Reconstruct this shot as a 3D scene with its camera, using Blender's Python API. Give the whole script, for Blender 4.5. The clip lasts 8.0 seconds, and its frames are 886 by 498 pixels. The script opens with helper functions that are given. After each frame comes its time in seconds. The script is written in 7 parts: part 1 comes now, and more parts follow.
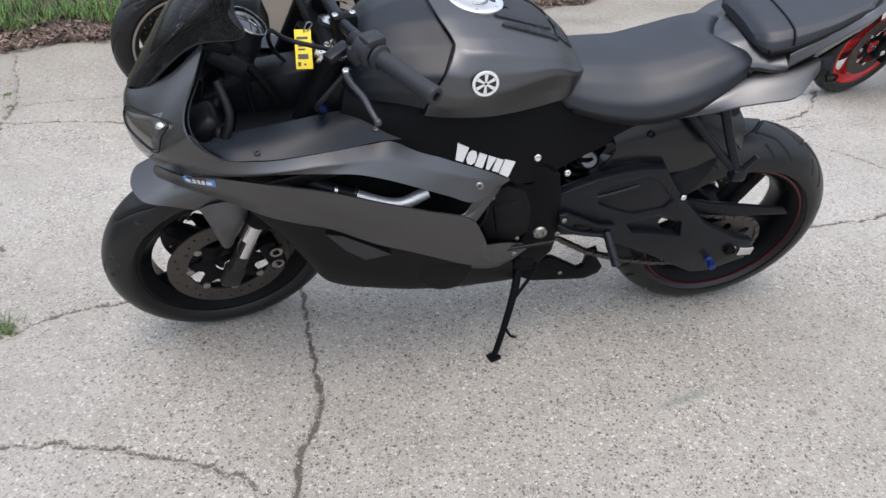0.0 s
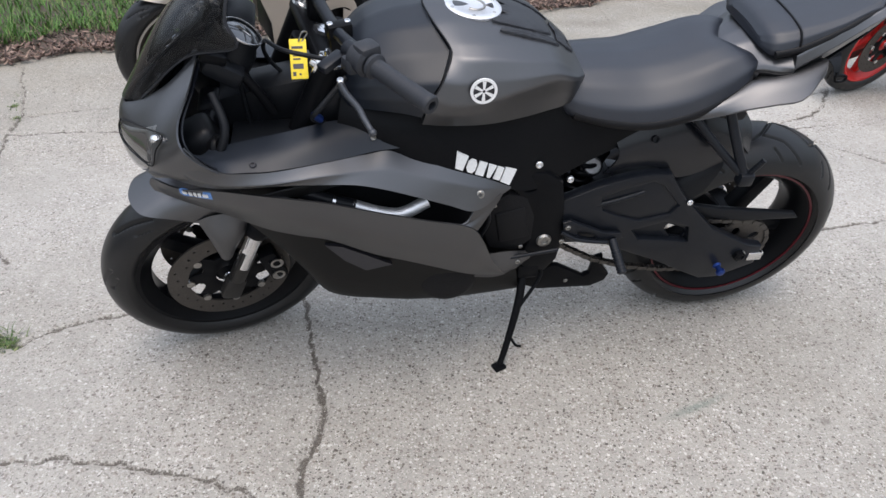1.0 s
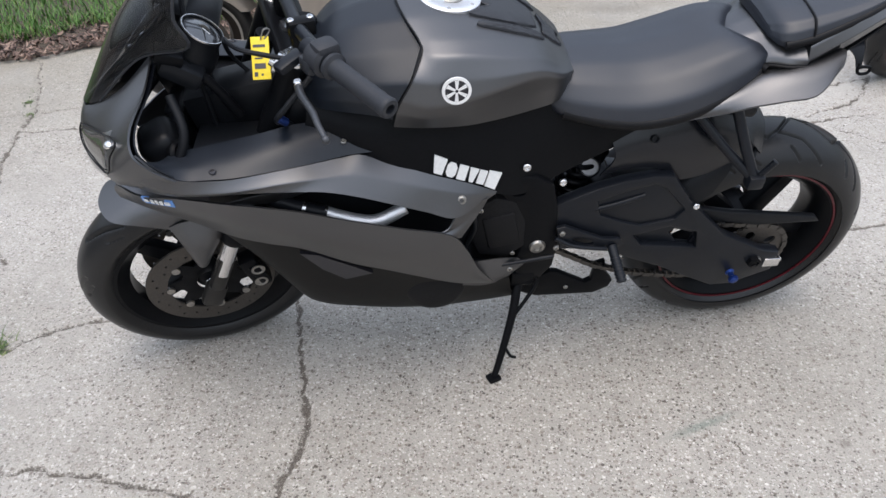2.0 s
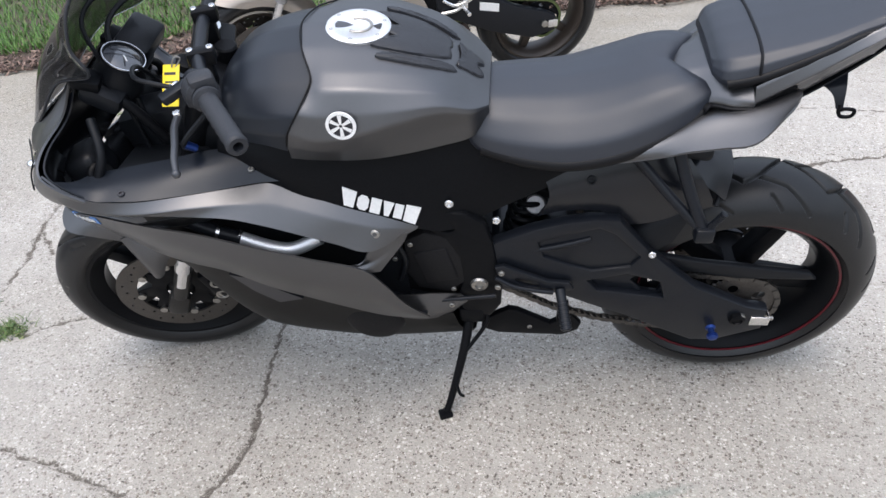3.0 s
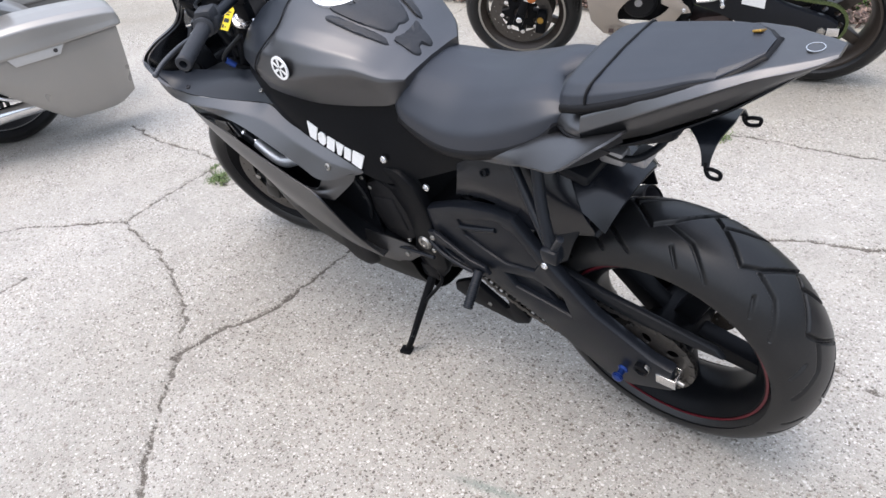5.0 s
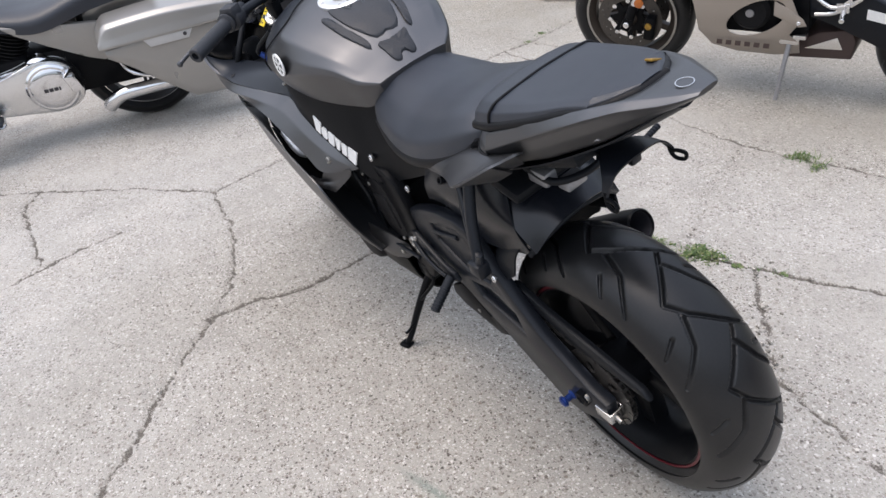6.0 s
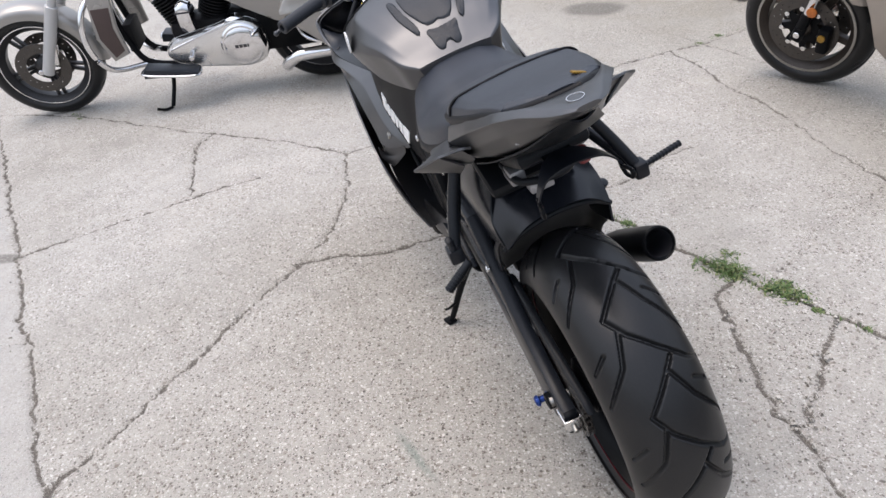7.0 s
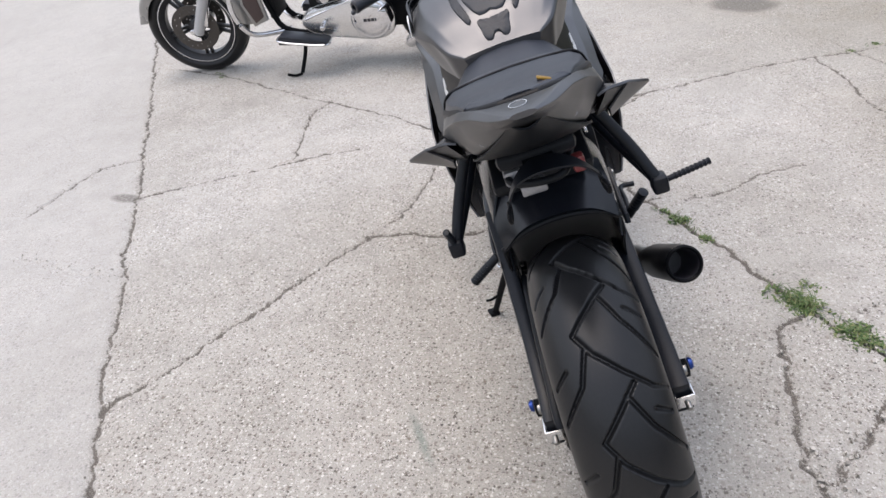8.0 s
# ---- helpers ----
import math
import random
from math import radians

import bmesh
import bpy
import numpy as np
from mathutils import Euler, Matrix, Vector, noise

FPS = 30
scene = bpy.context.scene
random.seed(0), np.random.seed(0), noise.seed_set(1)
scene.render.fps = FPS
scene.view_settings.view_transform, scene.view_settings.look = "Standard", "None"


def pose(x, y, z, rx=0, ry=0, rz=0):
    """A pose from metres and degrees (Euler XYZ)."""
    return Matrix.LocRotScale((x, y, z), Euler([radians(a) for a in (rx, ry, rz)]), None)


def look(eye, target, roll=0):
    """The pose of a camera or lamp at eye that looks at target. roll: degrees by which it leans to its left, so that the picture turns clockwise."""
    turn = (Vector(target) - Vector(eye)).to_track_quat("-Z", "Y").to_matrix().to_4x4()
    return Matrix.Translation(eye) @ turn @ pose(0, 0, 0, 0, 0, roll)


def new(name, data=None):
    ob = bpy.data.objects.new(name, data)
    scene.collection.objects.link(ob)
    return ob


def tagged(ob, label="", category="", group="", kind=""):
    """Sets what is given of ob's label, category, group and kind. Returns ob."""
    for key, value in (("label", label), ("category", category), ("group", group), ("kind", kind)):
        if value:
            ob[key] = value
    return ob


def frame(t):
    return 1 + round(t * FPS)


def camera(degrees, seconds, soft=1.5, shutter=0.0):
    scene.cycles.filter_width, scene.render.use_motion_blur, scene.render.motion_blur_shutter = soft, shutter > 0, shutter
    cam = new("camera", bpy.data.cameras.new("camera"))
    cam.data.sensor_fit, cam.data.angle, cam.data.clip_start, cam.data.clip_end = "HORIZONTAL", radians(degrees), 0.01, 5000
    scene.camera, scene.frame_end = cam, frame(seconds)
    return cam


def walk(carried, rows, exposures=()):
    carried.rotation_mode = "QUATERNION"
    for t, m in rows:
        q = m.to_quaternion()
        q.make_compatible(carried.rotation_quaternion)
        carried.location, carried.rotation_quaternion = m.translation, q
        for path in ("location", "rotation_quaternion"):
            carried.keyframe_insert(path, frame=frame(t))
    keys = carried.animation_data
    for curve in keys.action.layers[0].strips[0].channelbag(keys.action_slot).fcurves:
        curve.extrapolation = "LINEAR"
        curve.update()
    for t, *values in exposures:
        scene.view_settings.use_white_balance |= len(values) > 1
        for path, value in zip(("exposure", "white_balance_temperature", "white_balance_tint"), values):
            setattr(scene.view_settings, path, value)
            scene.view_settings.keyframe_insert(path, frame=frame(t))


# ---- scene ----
cam = camera(64.0, 8.0)
PATH = [
    (0, (0.0031, 0.0300, 1.3437), (0.0010, 1.7571, 0.1989), 2.4),
    (0.5, (0.0155, 0.0466, 1.3458), (0.0218, 1.7850, 0.2196), 2.1),
    (1, (0.0269, 0.0611, 1.3427), (-0.0104, 1.7923, 0.2041), 1.1),
    (1.2, (0.0321, 0.0673, 1.3447), (-0.0373, 1.7912, 0.1989), 0.7),
    (2.3, (0.2455, 0.2321, 1.3230), (0.0218, 1.9207, 0.1440), -2.0),
    (2.5, (0.3294, 0.2683, 1.3354), (0.0269, 1.9425, 0.1523), -2.8),
    (3, (0.5895, 0.3471, 1.3406), (0.0259, 1.9715, 0.1844), -4.7),
    (3.5, (0.8309, 0.4393, 1.3582), (0.0332, 1.9518, 0.1865), -5.6),
    (4, (1.0650, 0.5688, 1.3509), (0.1015, 1.9829, 0.1834), -5.5),
    (4.5, (1.2577, 0.6651, 1.3582), (0.0445, 1.8689, 0.1865), -7.2),
    (4.7, (1.3499, 0.7024, 1.3551), (0.0414, 1.8047, 0.1865), -6.6),
    (5.8, (1.6659, 1.0764, 1.3489), (0.0591, 1.7156, 0.2072), -7.3),
    (6, (1.7011, 1.1520, 1.3447), (0.0549, 1.6990, 0.2124), -7.9),
    (6.5, (1.8337, 1.3644, 1.3489), (0.1077, 1.6110, 0.2300), -7.7),
    (7, (1.8596, 1.5416, 1.3333), (0.1057, 1.5250, 0.2300), -8.2),
    (7.5, (1.8244, 1.6856, 1.3282), (0.0974, 1.4452, 0.2093), -7.3),
    (8, (1.8399, 1.8171, 1.3209), (0.1378, 1.3831, 0.2217), -8.1),
]
walk(cam, [(t, look(eye, target, roll)) for t, eye, target, roll in PATH], exposures=[(0, 0.73, 6300, 9), (2.4, 0.82, 6260, 8.5), (3.5, 1.12, 6220, 9.5), (4.7, 1.16, 6240, 10), (6, 0.82, 6360, 10.5), (8, 0.82, 6400, 11)])

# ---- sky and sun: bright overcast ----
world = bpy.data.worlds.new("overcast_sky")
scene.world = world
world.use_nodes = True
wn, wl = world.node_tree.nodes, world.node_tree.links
sky = wn.new("ShaderNodeTexSky")
sky.sky_type = "NISHITA"
sky.sun_disc = False
sky.sun_elevation, sky.sun_rotation = radians(74), radians(180)
sky.air_density, sky.dust_density, sky.ozone_density = 1.0, 4.2, 1.2
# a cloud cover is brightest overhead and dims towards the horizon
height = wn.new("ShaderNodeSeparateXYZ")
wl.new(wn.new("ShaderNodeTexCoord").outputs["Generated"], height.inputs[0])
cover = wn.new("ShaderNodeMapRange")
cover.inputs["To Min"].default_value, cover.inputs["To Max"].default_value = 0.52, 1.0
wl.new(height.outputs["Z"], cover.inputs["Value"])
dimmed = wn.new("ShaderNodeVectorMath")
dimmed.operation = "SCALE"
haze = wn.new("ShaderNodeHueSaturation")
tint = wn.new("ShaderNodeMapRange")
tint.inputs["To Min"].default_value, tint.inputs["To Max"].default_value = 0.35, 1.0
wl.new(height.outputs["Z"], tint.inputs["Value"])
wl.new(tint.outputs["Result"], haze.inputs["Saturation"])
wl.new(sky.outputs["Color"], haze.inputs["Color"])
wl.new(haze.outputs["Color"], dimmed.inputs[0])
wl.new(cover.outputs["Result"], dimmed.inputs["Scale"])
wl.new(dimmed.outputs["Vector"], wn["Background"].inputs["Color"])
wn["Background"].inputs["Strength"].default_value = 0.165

sun_data = bpy.data.lights.new("sun", "SUN")
sun_data.energy, sun_data.angle, sun_data.color = 0.85, radians(150), (0.95, 0.98, 1.0)
sun = new("sun", sun_data)
sun.matrix_world = look((0.3, 0.2, 8), (0.3, 1.2, 0))

# ---- materials ----
def material(name):
    m = bpy.data.materials.new(name)
    m.use_nodes = True
    t = m.node_tree
    return m, t.nodes, t.links, t.nodes["Principled BSDF"]


def ramp(nodes, links, source, stops):
    r = nodes.new("ShaderNodeValToRGB")
    while len(r.color_ramp.elements) < len(stops):
        r.color_ramp.elements.new(0.5)
    for e, (p, c) in zip(r.color_ramp.elements, stops):
        e.position, e.color = p, (*c, 1) if len(c) == 3 else c
    links.new(source, r.inputs["Fac"])
    return r.outputs["Color"]


def coords(nodes, links):
    return nodes.new("ShaderNodeTexCoord").outputs["Object"]


def noise_tex(nodes, links, vec, scale, detail=4, rough=0.6):
    n = nodes.new("ShaderNodeTexNoise")
    n.inputs["Scale"].default_value, n.inputs["Detail"].default_value, n.inputs["Roughness"].default_value = scale, detail, rough
    links.new(vec, n.inputs["Vector"])
    return n.outputs["Fac"]


def mix(nodes, links, fac, a, b, kind="MIX"):
    n = nodes.new("ShaderNodeMix")
    n.data_type, n.blend_type = "RGBA", kind
    for sock, v in ((n.inputs[0], fac), (n.inputs[6], a), (n.inputs[7], b)):
        if isinstance(v, (int, float)):
            sock.default_value = v
        elif isinstance(v, tuple):
            sock.default_value = (*v, 1)
        else:
            links.new(v, sock)
    return n.outputs[2]


def bump(nodes, links, b, height, strength, distance):
    n = nodes.new("ShaderNodeBump")
    n.inputs["Strength"].default_value, n.inputs["Distance"].default_value = strength, distance
    links.new(height, n.inputs["Height"])
    links.new(n.outputs["Normal"], b.inputs["Normal"])


def surface(name, colour, rough=0.5, metal=0.0, grain=0.15, scale=60, relief=0.05, dust=0.0, coat=0.0, spec=0.5):
    """Paint, plastic or metal with fine grain, patchy gloss and a little dust."""
    m, n, l, b = material(name)
    v = coords(n, l)
    fine, broad = noise_tex(n, l, v, scale, 5), noise_tex(n, l, v, 5, 3)
    lo, hi = tuple(c * (1 - grain) for c in colour), tuple(min(1, c * (1 + grain)) for c in colour)
    col = ramp(n, l, fine, [(0.3, lo), (0.7, hi)])
    if dust:
        d = ramp(n, l, broad, [(0.45, (0, 0, 0)), (0.8, (dust, dust, dust))])
        col = mix(n, l, d, col, (0.32, 0.29, 0.25))
    l.new(col, b.inputs["Base Color"])
    r = ramp(n, l, broad, [(0.3, (rough * 0.88,) * 3), (0.7, (min(1, rough * 1.12),) * 3)])
    l.new(r, b.inputs["Roughness"])
    b.inputs["Metallic"].default_value = metal
    b.inputs["Coat Weight"].default_value = coat
    b.inputs["Coat Roughness"].default_value = 0.12
    b.inputs["Specular IOR Level"].default_value = spec
    if relief:
        bump(n, l, b, fine, relief, 0.002)
    return m


GREY = surface("matte_gunmetal_paint", (0.120, 0.121, 0.126), 0.38, 0.95, 0.08, 900, 0.015)
PLASTIC = surface("black_plastic", (0.008, 0.009, 0.011), 0.38, 0, 0.2, 300, 0.06, spec=0.16)
INNER = surface("textured_black_plastic", (0.010, 0.013, 0.019), 0.38, 0, 0.2, 700, 0.05, spec=0.38)
SATIN = surface("satin_black_metal", (0.005, 0.0054, 0.0065), 0.34, 0.0, 0.2, 200, 0.04, spec=0.08)
SWING = surface("black_anodised_aluminium", (0.008, 0.0095, 0.013), 0.32, 0.0, 0.2, 200, 0.03, spec=0.24)
ENGINE = surface("black_engine_casting", (0.010, 0.010, 0.011), 0.5, 0, 0.3, 250, 0.15, 0.01, spec=0.10)
RUBBER_DARK = surface("grip_rubber", (0.022, 0.024, 0.029), 0.5, 0, 0.2, 300, 0.1, spec=0.35)
VINYL = surface("black_seat_vinyl", (0.013, 0.0165, 0.025), 0.45, 0, 0.12, 700, 0.15, spec=0.62)
PIPING = surface("seat_edge_vinyl", (0.005, 0.005, 0.006), 0.45, 0, 0.2, 400, 0.1, spec=0.18)
TYRE = surface("tyre_rubber", (0.009, 0.0093, 0.0102), 0.36, 0, 0.18, 220, 0.08, 0.03, spec=0.34)
SILVER = surface("bare_aluminium", (0.74, 0.74, 0.74), 0.26, 1.0, 0.1, 300, 0.03)
CHROME = surface("chrome", (0.72, 0.72, 0.73), 0.12, 1.0, 0.05, 100, 0.0)
STEEL = surface("dull_steel", (0.36, 0.35, 0.33), 0.42, 1.0, 0.2, 250, 0.08)
DISC = surface("brake_disc_steel", (0.085, 0.078, 0.072), 0.45, 0.8, 0.2, 260, 0.08)
FORK = surface("grey_fork_casting", (0.30, 0.30, 0.31), 0.38, 0.6, 0.15, 200, 0.05)
RED = surface("red_stripe", (0.09, 0.004, 0.010), 0.4, 0, 0.2, 200, 0.02)
REDWHEEL = surface("red_wheel_paint", (0.55, 0.015, 0.012), 0.32, 0, 0.15, 150, 0.02)
BLUE = surface("blue_anodised", (0.02, 0.05, 0.22), 0.3, 0.7, 0.15, 150, 0.02)
WHITE = surface("white_vinyl", (0.78, 0.78, 0.77), 0.4, 0, 0.06, 150, 0.02)
SKYBLUE = surface("blue_sticker_ink", (0.10, 0.25, 0.60), 0.35, 0, 0.15, 150, 0.02)
NAVY = surface("black_ink", (0.02, 0.02, 0.025), 0.4, 0, 0.1, 150, 0.0)
YELLOW = surface("yellow_tag_card", (0.78, 0.60, 0.02), 0.5, 0, 0.08, 150, 0.03)
BRASS = surface("brass_yellow", (0.34, 0.20, 0.04), 0.35, 0.6, 0.2, 150, 0.03)
AMBER = surface("amber_plastic", (0.42, 0.12, 0.02), 0.3, 0, 0.2, 100, 0.02)
SAND = surface("champagne_fairing_paint", (0.36, 0.32, 0.28), 0.36, 0.45, 0.08, 900, 0.02)
PEARL = surface("silver_touring_paint", (0.30, 0.29, 0.275), 0.30, 0.5, 0.08, 900, 0.02, coat=0.3)
LOWERS = surface("pale_silver_plastic", (0.46, 0.46, 0.46), 0.35, 0.2, 0.06, 300, 0.02)
MAROON = surface("brown_vent_plastic", (0.055, 0.035, 0.032), 0.5, 0, 0.2, 300, 0.05)
GOLD = surface("gold_fork_tube", (0.45, 0.32, 0.14), 0.3, 0.9, 0.1, 200, 0.02)
LEVER = surface("dark_grey_anodised_lever", (0.06, 0.063, 0.07), 0.35, 0.5, 0.15, 200, 0.04)
CREAM = surface("cream_fluid_cup", (0.62, 0.52, 0.38), 0.35, 0, 0.1, 100, 0.02)
CHAIN = surface("oiled_chain_steel", (0.10, 0.095, 0.09), 0.38, 0.9, 0.3, 300, 0.1)
GREENCHAIN = surface("dull_green_chain", (0.10, 0.13, 0.05), 0.45, 0.5, 0.3, 300, 0.1)


def glass(name, colour, rough, alpha):
    m, n, l, b = material(name)
    b.inputs["Base Color"].default_value = (*colour, 1)
    b.inputs["Roughness"].default_value = rough
    b.inputs["Transmission Weight"].default_value = alpha
    b.inputs["IOR"].default_value = 1.25
    return m


SMOKE = glass("smoked_windscreen", (0.20, 0.205, 0.215), 0.04, 0.97)
GLOSSBLACK = surface("gloss_black_plastic", (0.006, 0.007, 0.010), 0.24, 0, 0.2, 300, 0.02, spec=0.4)
GAUGE = surface("gauge_glass", (0.03, 0.032, 0.036), 0.10, 0, 0.2, 40, 0.0, coat=1.0, spec=0.8)
BRUSHED = surface("brushed_aluminium_tube", (0.70, 0.71, 0.73), 0.45, 0.85, 0.08, 300, 0.03)
# belly pan, much darker than the fairing paint
BELLYGREY = surface("darker_belly_finish", (0.007, 0.007, 0.007), 0.42, 0.0, 0.15, 500, 0.04, spec=0.13)
FORKLEG = surface("cast_fork_leg", (0.020, 0.019, 0.018), 0.42, 0.4, 0.15, 250, 0.06)
LENS = surface("headlight_lens", (0.045, 0.044, 0.043), 0.06, 0.0, 0.3, 12, 0.0, coat=0.8)


def concrete():
    m, n, l, b = material("exposed_aggregate_concrete")
    v = coords(n, l)
    broad, mid = noise_tex(n, l, v, 0.9, 4), noise_tex(n, l, v, 7, 6, 0.7)
    fine = noise_tex(n, l, v, 320, 4, 0.7)
    paste = ramp(n, l, mid, [(0.25, (0.322, 0.308, 0.282)), (0.5, (0.384, 0.369, 0.338)), (0.78, (0.442, 0.425, 0.392))])
    sand = ramp(n, l, fine, [(0.30, (0.66, 0.65, 0.64)), (0.5, (1.0, 1.0, 1.0)), (0.72, (1.24, 1.23, 1.21))])
    paste = mix(n, l, 0.75, paste, sand, "MULTIPLY")
    # pebbles of three sizes, each with a tone of its own, more of them where the skin is worn
    skin = n.new("ShaderNodeAttribute")
    skin.attribute_name = "worn_skin"
    worn = mix(n, l, skin.outputs["Fac"], ramp(n, l, noise_tex(n, l, v, 2.3, 5, 0.7), [(0.32, (0.22,) * 3), (0.62, (0.95,) * 3)]), (1.0, 1.0, 1.0))
    heights = []
    warp = n.new("ShaderNodeTexNoise")
    warp.inputs["Scale"].default_value, warp.inputs["Detail"].default_value = 85, 3
    l.new(v, warp.inputs["Vector"])
    bent = n.new("ShaderNodeVectorMath")
    bent.operation = "MULTIPLY_ADD"
    bent.inputs[1].default_value = (0.011, 0.011, 0.011)
    l.new(warp.outputs["Color"], bent.inputs[0])
    l.new(v, bent.inputs[2])
    for scale, spread, keep, tones in (
            (66, 0.40, 0.40, [(0.0, (0.10, 0.088, 0.076)), (0.25, (0.21, 0.183, 0.155)), (0.5, (0.33, 0.302, 0.268)), (0.8, (0.48, 0.455, 0.42)), (1.0, (0.66, 0.645, 0.615))]),
            (118, 0.50, 0.66, [(0.0, (0.085, 0.076, 0.068)), (0.15, (0.16, 0.14, 0.12)), (0.35, (0.28, 0.253, 0.222)), (0.6, (0.42, 0.395, 0.36)), (0.85, (0.52, 0.495, 0.46)), (1.0, (0.70, 0.685, 0.655))]),
            (225, 0.50, 0.62, [(0.0, (0.07, 0.066, 0.062)), (0.16, (0.20, 0.18, 0.16)), (0.4, (0.37, 0.345, 0.315)), (0.8, (0.51, 0.485, 0.45)), (1.0, (0.70, 0.685, 0.655))])):
        cell = n.new("ShaderNodeTexVoronoi")
        cell.inputs["Scale"].default_value = scale
        l.new(bent.outputs["Vector"], cell.inputs["Vector"])
        sep = n.new("ShaderNodeSeparateColor")
        l.new(cell.outputs["Color"], sep.inputs["Color"])
        tone = ramp(n, l, sep.outputs["Red"], tones)
        inside = ramp(n, l, cell.outputs["Distance"], [(spread * 0.72, (1, 1, 1)), (spread, (0, 0, 0))])
        some = ramp(n, l, sep.outputs["Green"], [(keep, (1, 1, 1)), (keep + 0.02, (0, 0, 0))])
        shown = mix(n, l, 1.0, mix(n, l, 1.0, inside, worn, "MULTIPLY"), some, "MULTIPLY")
        paste = mix(n, l, shown, paste, tone)
        heights.append(shown)
    stain = ramp(n, l, broad, [(0.3, (0.84, 0.83, 0.81)), (0.55, (1.0, 1.0, 1.0)), (0.75, (1.10, 1.09, 1.08))])
    col = mix(n, l, 1.0, paste, stain, "MULTIPLY")
    col = mix(n, l, skin.outputs["Fac"], col, mix(n, l, 1.0, col, (0.93, 0.915, 0.89), "MULTIPLY"))
    # soil washed off the bed on to the lot
    wash = n.new("ShaderNodeAttribute")
    wash.attribute_name = "soil_wash"
    washed = n.new("ShaderNodeMath")
    washed.operation = "MULTIPLY"
    l.new(wash.outputs["Fac"], washed.inputs[0])
    l.new(ramp(n, l, noise_tex(n, l, v, 3.5, 6, 0.7), [(0.25, (0.45,) * 3), (0.65, (1.0,) * 3)]), washed.inputs[1])
    col = mix(n, l, washed.outputs[0], col, mix(n, l, 1.0, col, (0.66, 0.63, 0.56), "MULTIPLY"))
    # the smoother slab, the dirt in the joints and the marks, from the sheet's own attributes
    smooth = n.new("ShaderNodeAttribute")
    smooth.attribute_name = "smooth_slab"
    plain = mix(n, l, 0.5, ramp(n, l, mid, [(0.3, (0.376, 0.364, 0.341)), (0.7, (0.408, 0.396, 0.372))]), sand, "MULTIPLY")
    col = mix(n, l, smooth.outputs["Fac"], col, plain)
    dirt = n.new("ShaderNodeAttribute")
    dirt.attribute_name = "joint_dirt"
    rough_edge = n.new("ShaderNodeMath")
    rough_edge.operation = "MULTIPLY_ADD"
    l.new(noise_tex(n, l, v, 130, 7, 0.82), rough_edge.inputs[0])
    rough_edge.inputs[1].default_value = 0.55
    l.new(dirt.outputs["Fac"], rough_edge.inputs[2])
    cut = ramp(n, l, rough_edge.outputs[0], [(0.565, (0, 0, 0)), (0.635, (1, 1, 1))])
    soil = ramp(n, l, fine, [(0.3, (0.050, 0.044, 0.037)), (0.5, (0.112, 0.099, 0.085)), (0.72, (0.27, 0.246, 0.216))])
    col = mix(n, l, cut, col, soil)
    for name, tint in (("oil_stain", (0.13, 0.12, 0.105)), ("green_scuff", (0.17, 0.21, 0.18))):
        a = n.new("ShaderNodeAttribute")
        a.attribute_name = name
        amount = n.new("ShaderNodeMath")
        amount.operation = "MULTIPLY"
        l.new(a.outputs["Fac"], amount.inputs[0])
        l.new(ramp(n, l, noise_tex(n, l, v, 70, 4, 0.75), [(0.32, (0.25,) * 3), (0.52, (1.0,) * 3)]), amount.inputs[1])
        col = mix(n, l, amount.outputs[0], col, tint)
    l.new(col, b.inputs["Base Color"])
    b.inputs["Roughness"].default_value = 0.9
    b.inputs["Specular IOR Level"].default_value = 0.25
    h = mix(n, l, 0.45, heights[1], fine)
    bump(n, l, b, h, 0.55, 0.004)
    return m


CONCRETE = concrete()


def leafy(name, stops, rough=0.6, sheen=0.0):
    """Blades and leaves: each island takes a tone of its own."""
    m, n, l, b = material(name)
    g = n.new("ShaderNodeNewGeometry")
    l.new(ramp(n, l, g.outputs["Random Per Island"], stops), b.inputs["Base Color"])
    b.inputs["Roughness"].default_value = rough
    return m


GRASS = leafy("lawn_grass", [(0.0, (0.035, 0.095, 0.012)), (0.5, (0.065, 0.165, 0.022)), (0.85, (0.11, 0.23, 0.04)), (1.0, (0.19, 0.21, 0.07))])
WEED = leafy("joint_weeds", [(0.0, (0.045, 0.085, 0.02)), (0.6, (0.095, 0.155, 0.042)), (1.0, (0.22, 0.22, 0.10))])
LEAVES = leafy("dead_leaves", [(0.0, (0.045, 0.026, 0.020)), (0.4, (0.10, 0.062, 0.048)), (0.75, (0.18, 0.115, 0.09)), (1.0, (0.30, 0.21, 0.16))], 0.7)
SOIL = surface("dark_soil", (0.07, 0.055, 0.04), 0.95, 0, 0.4, 40, 0.5)

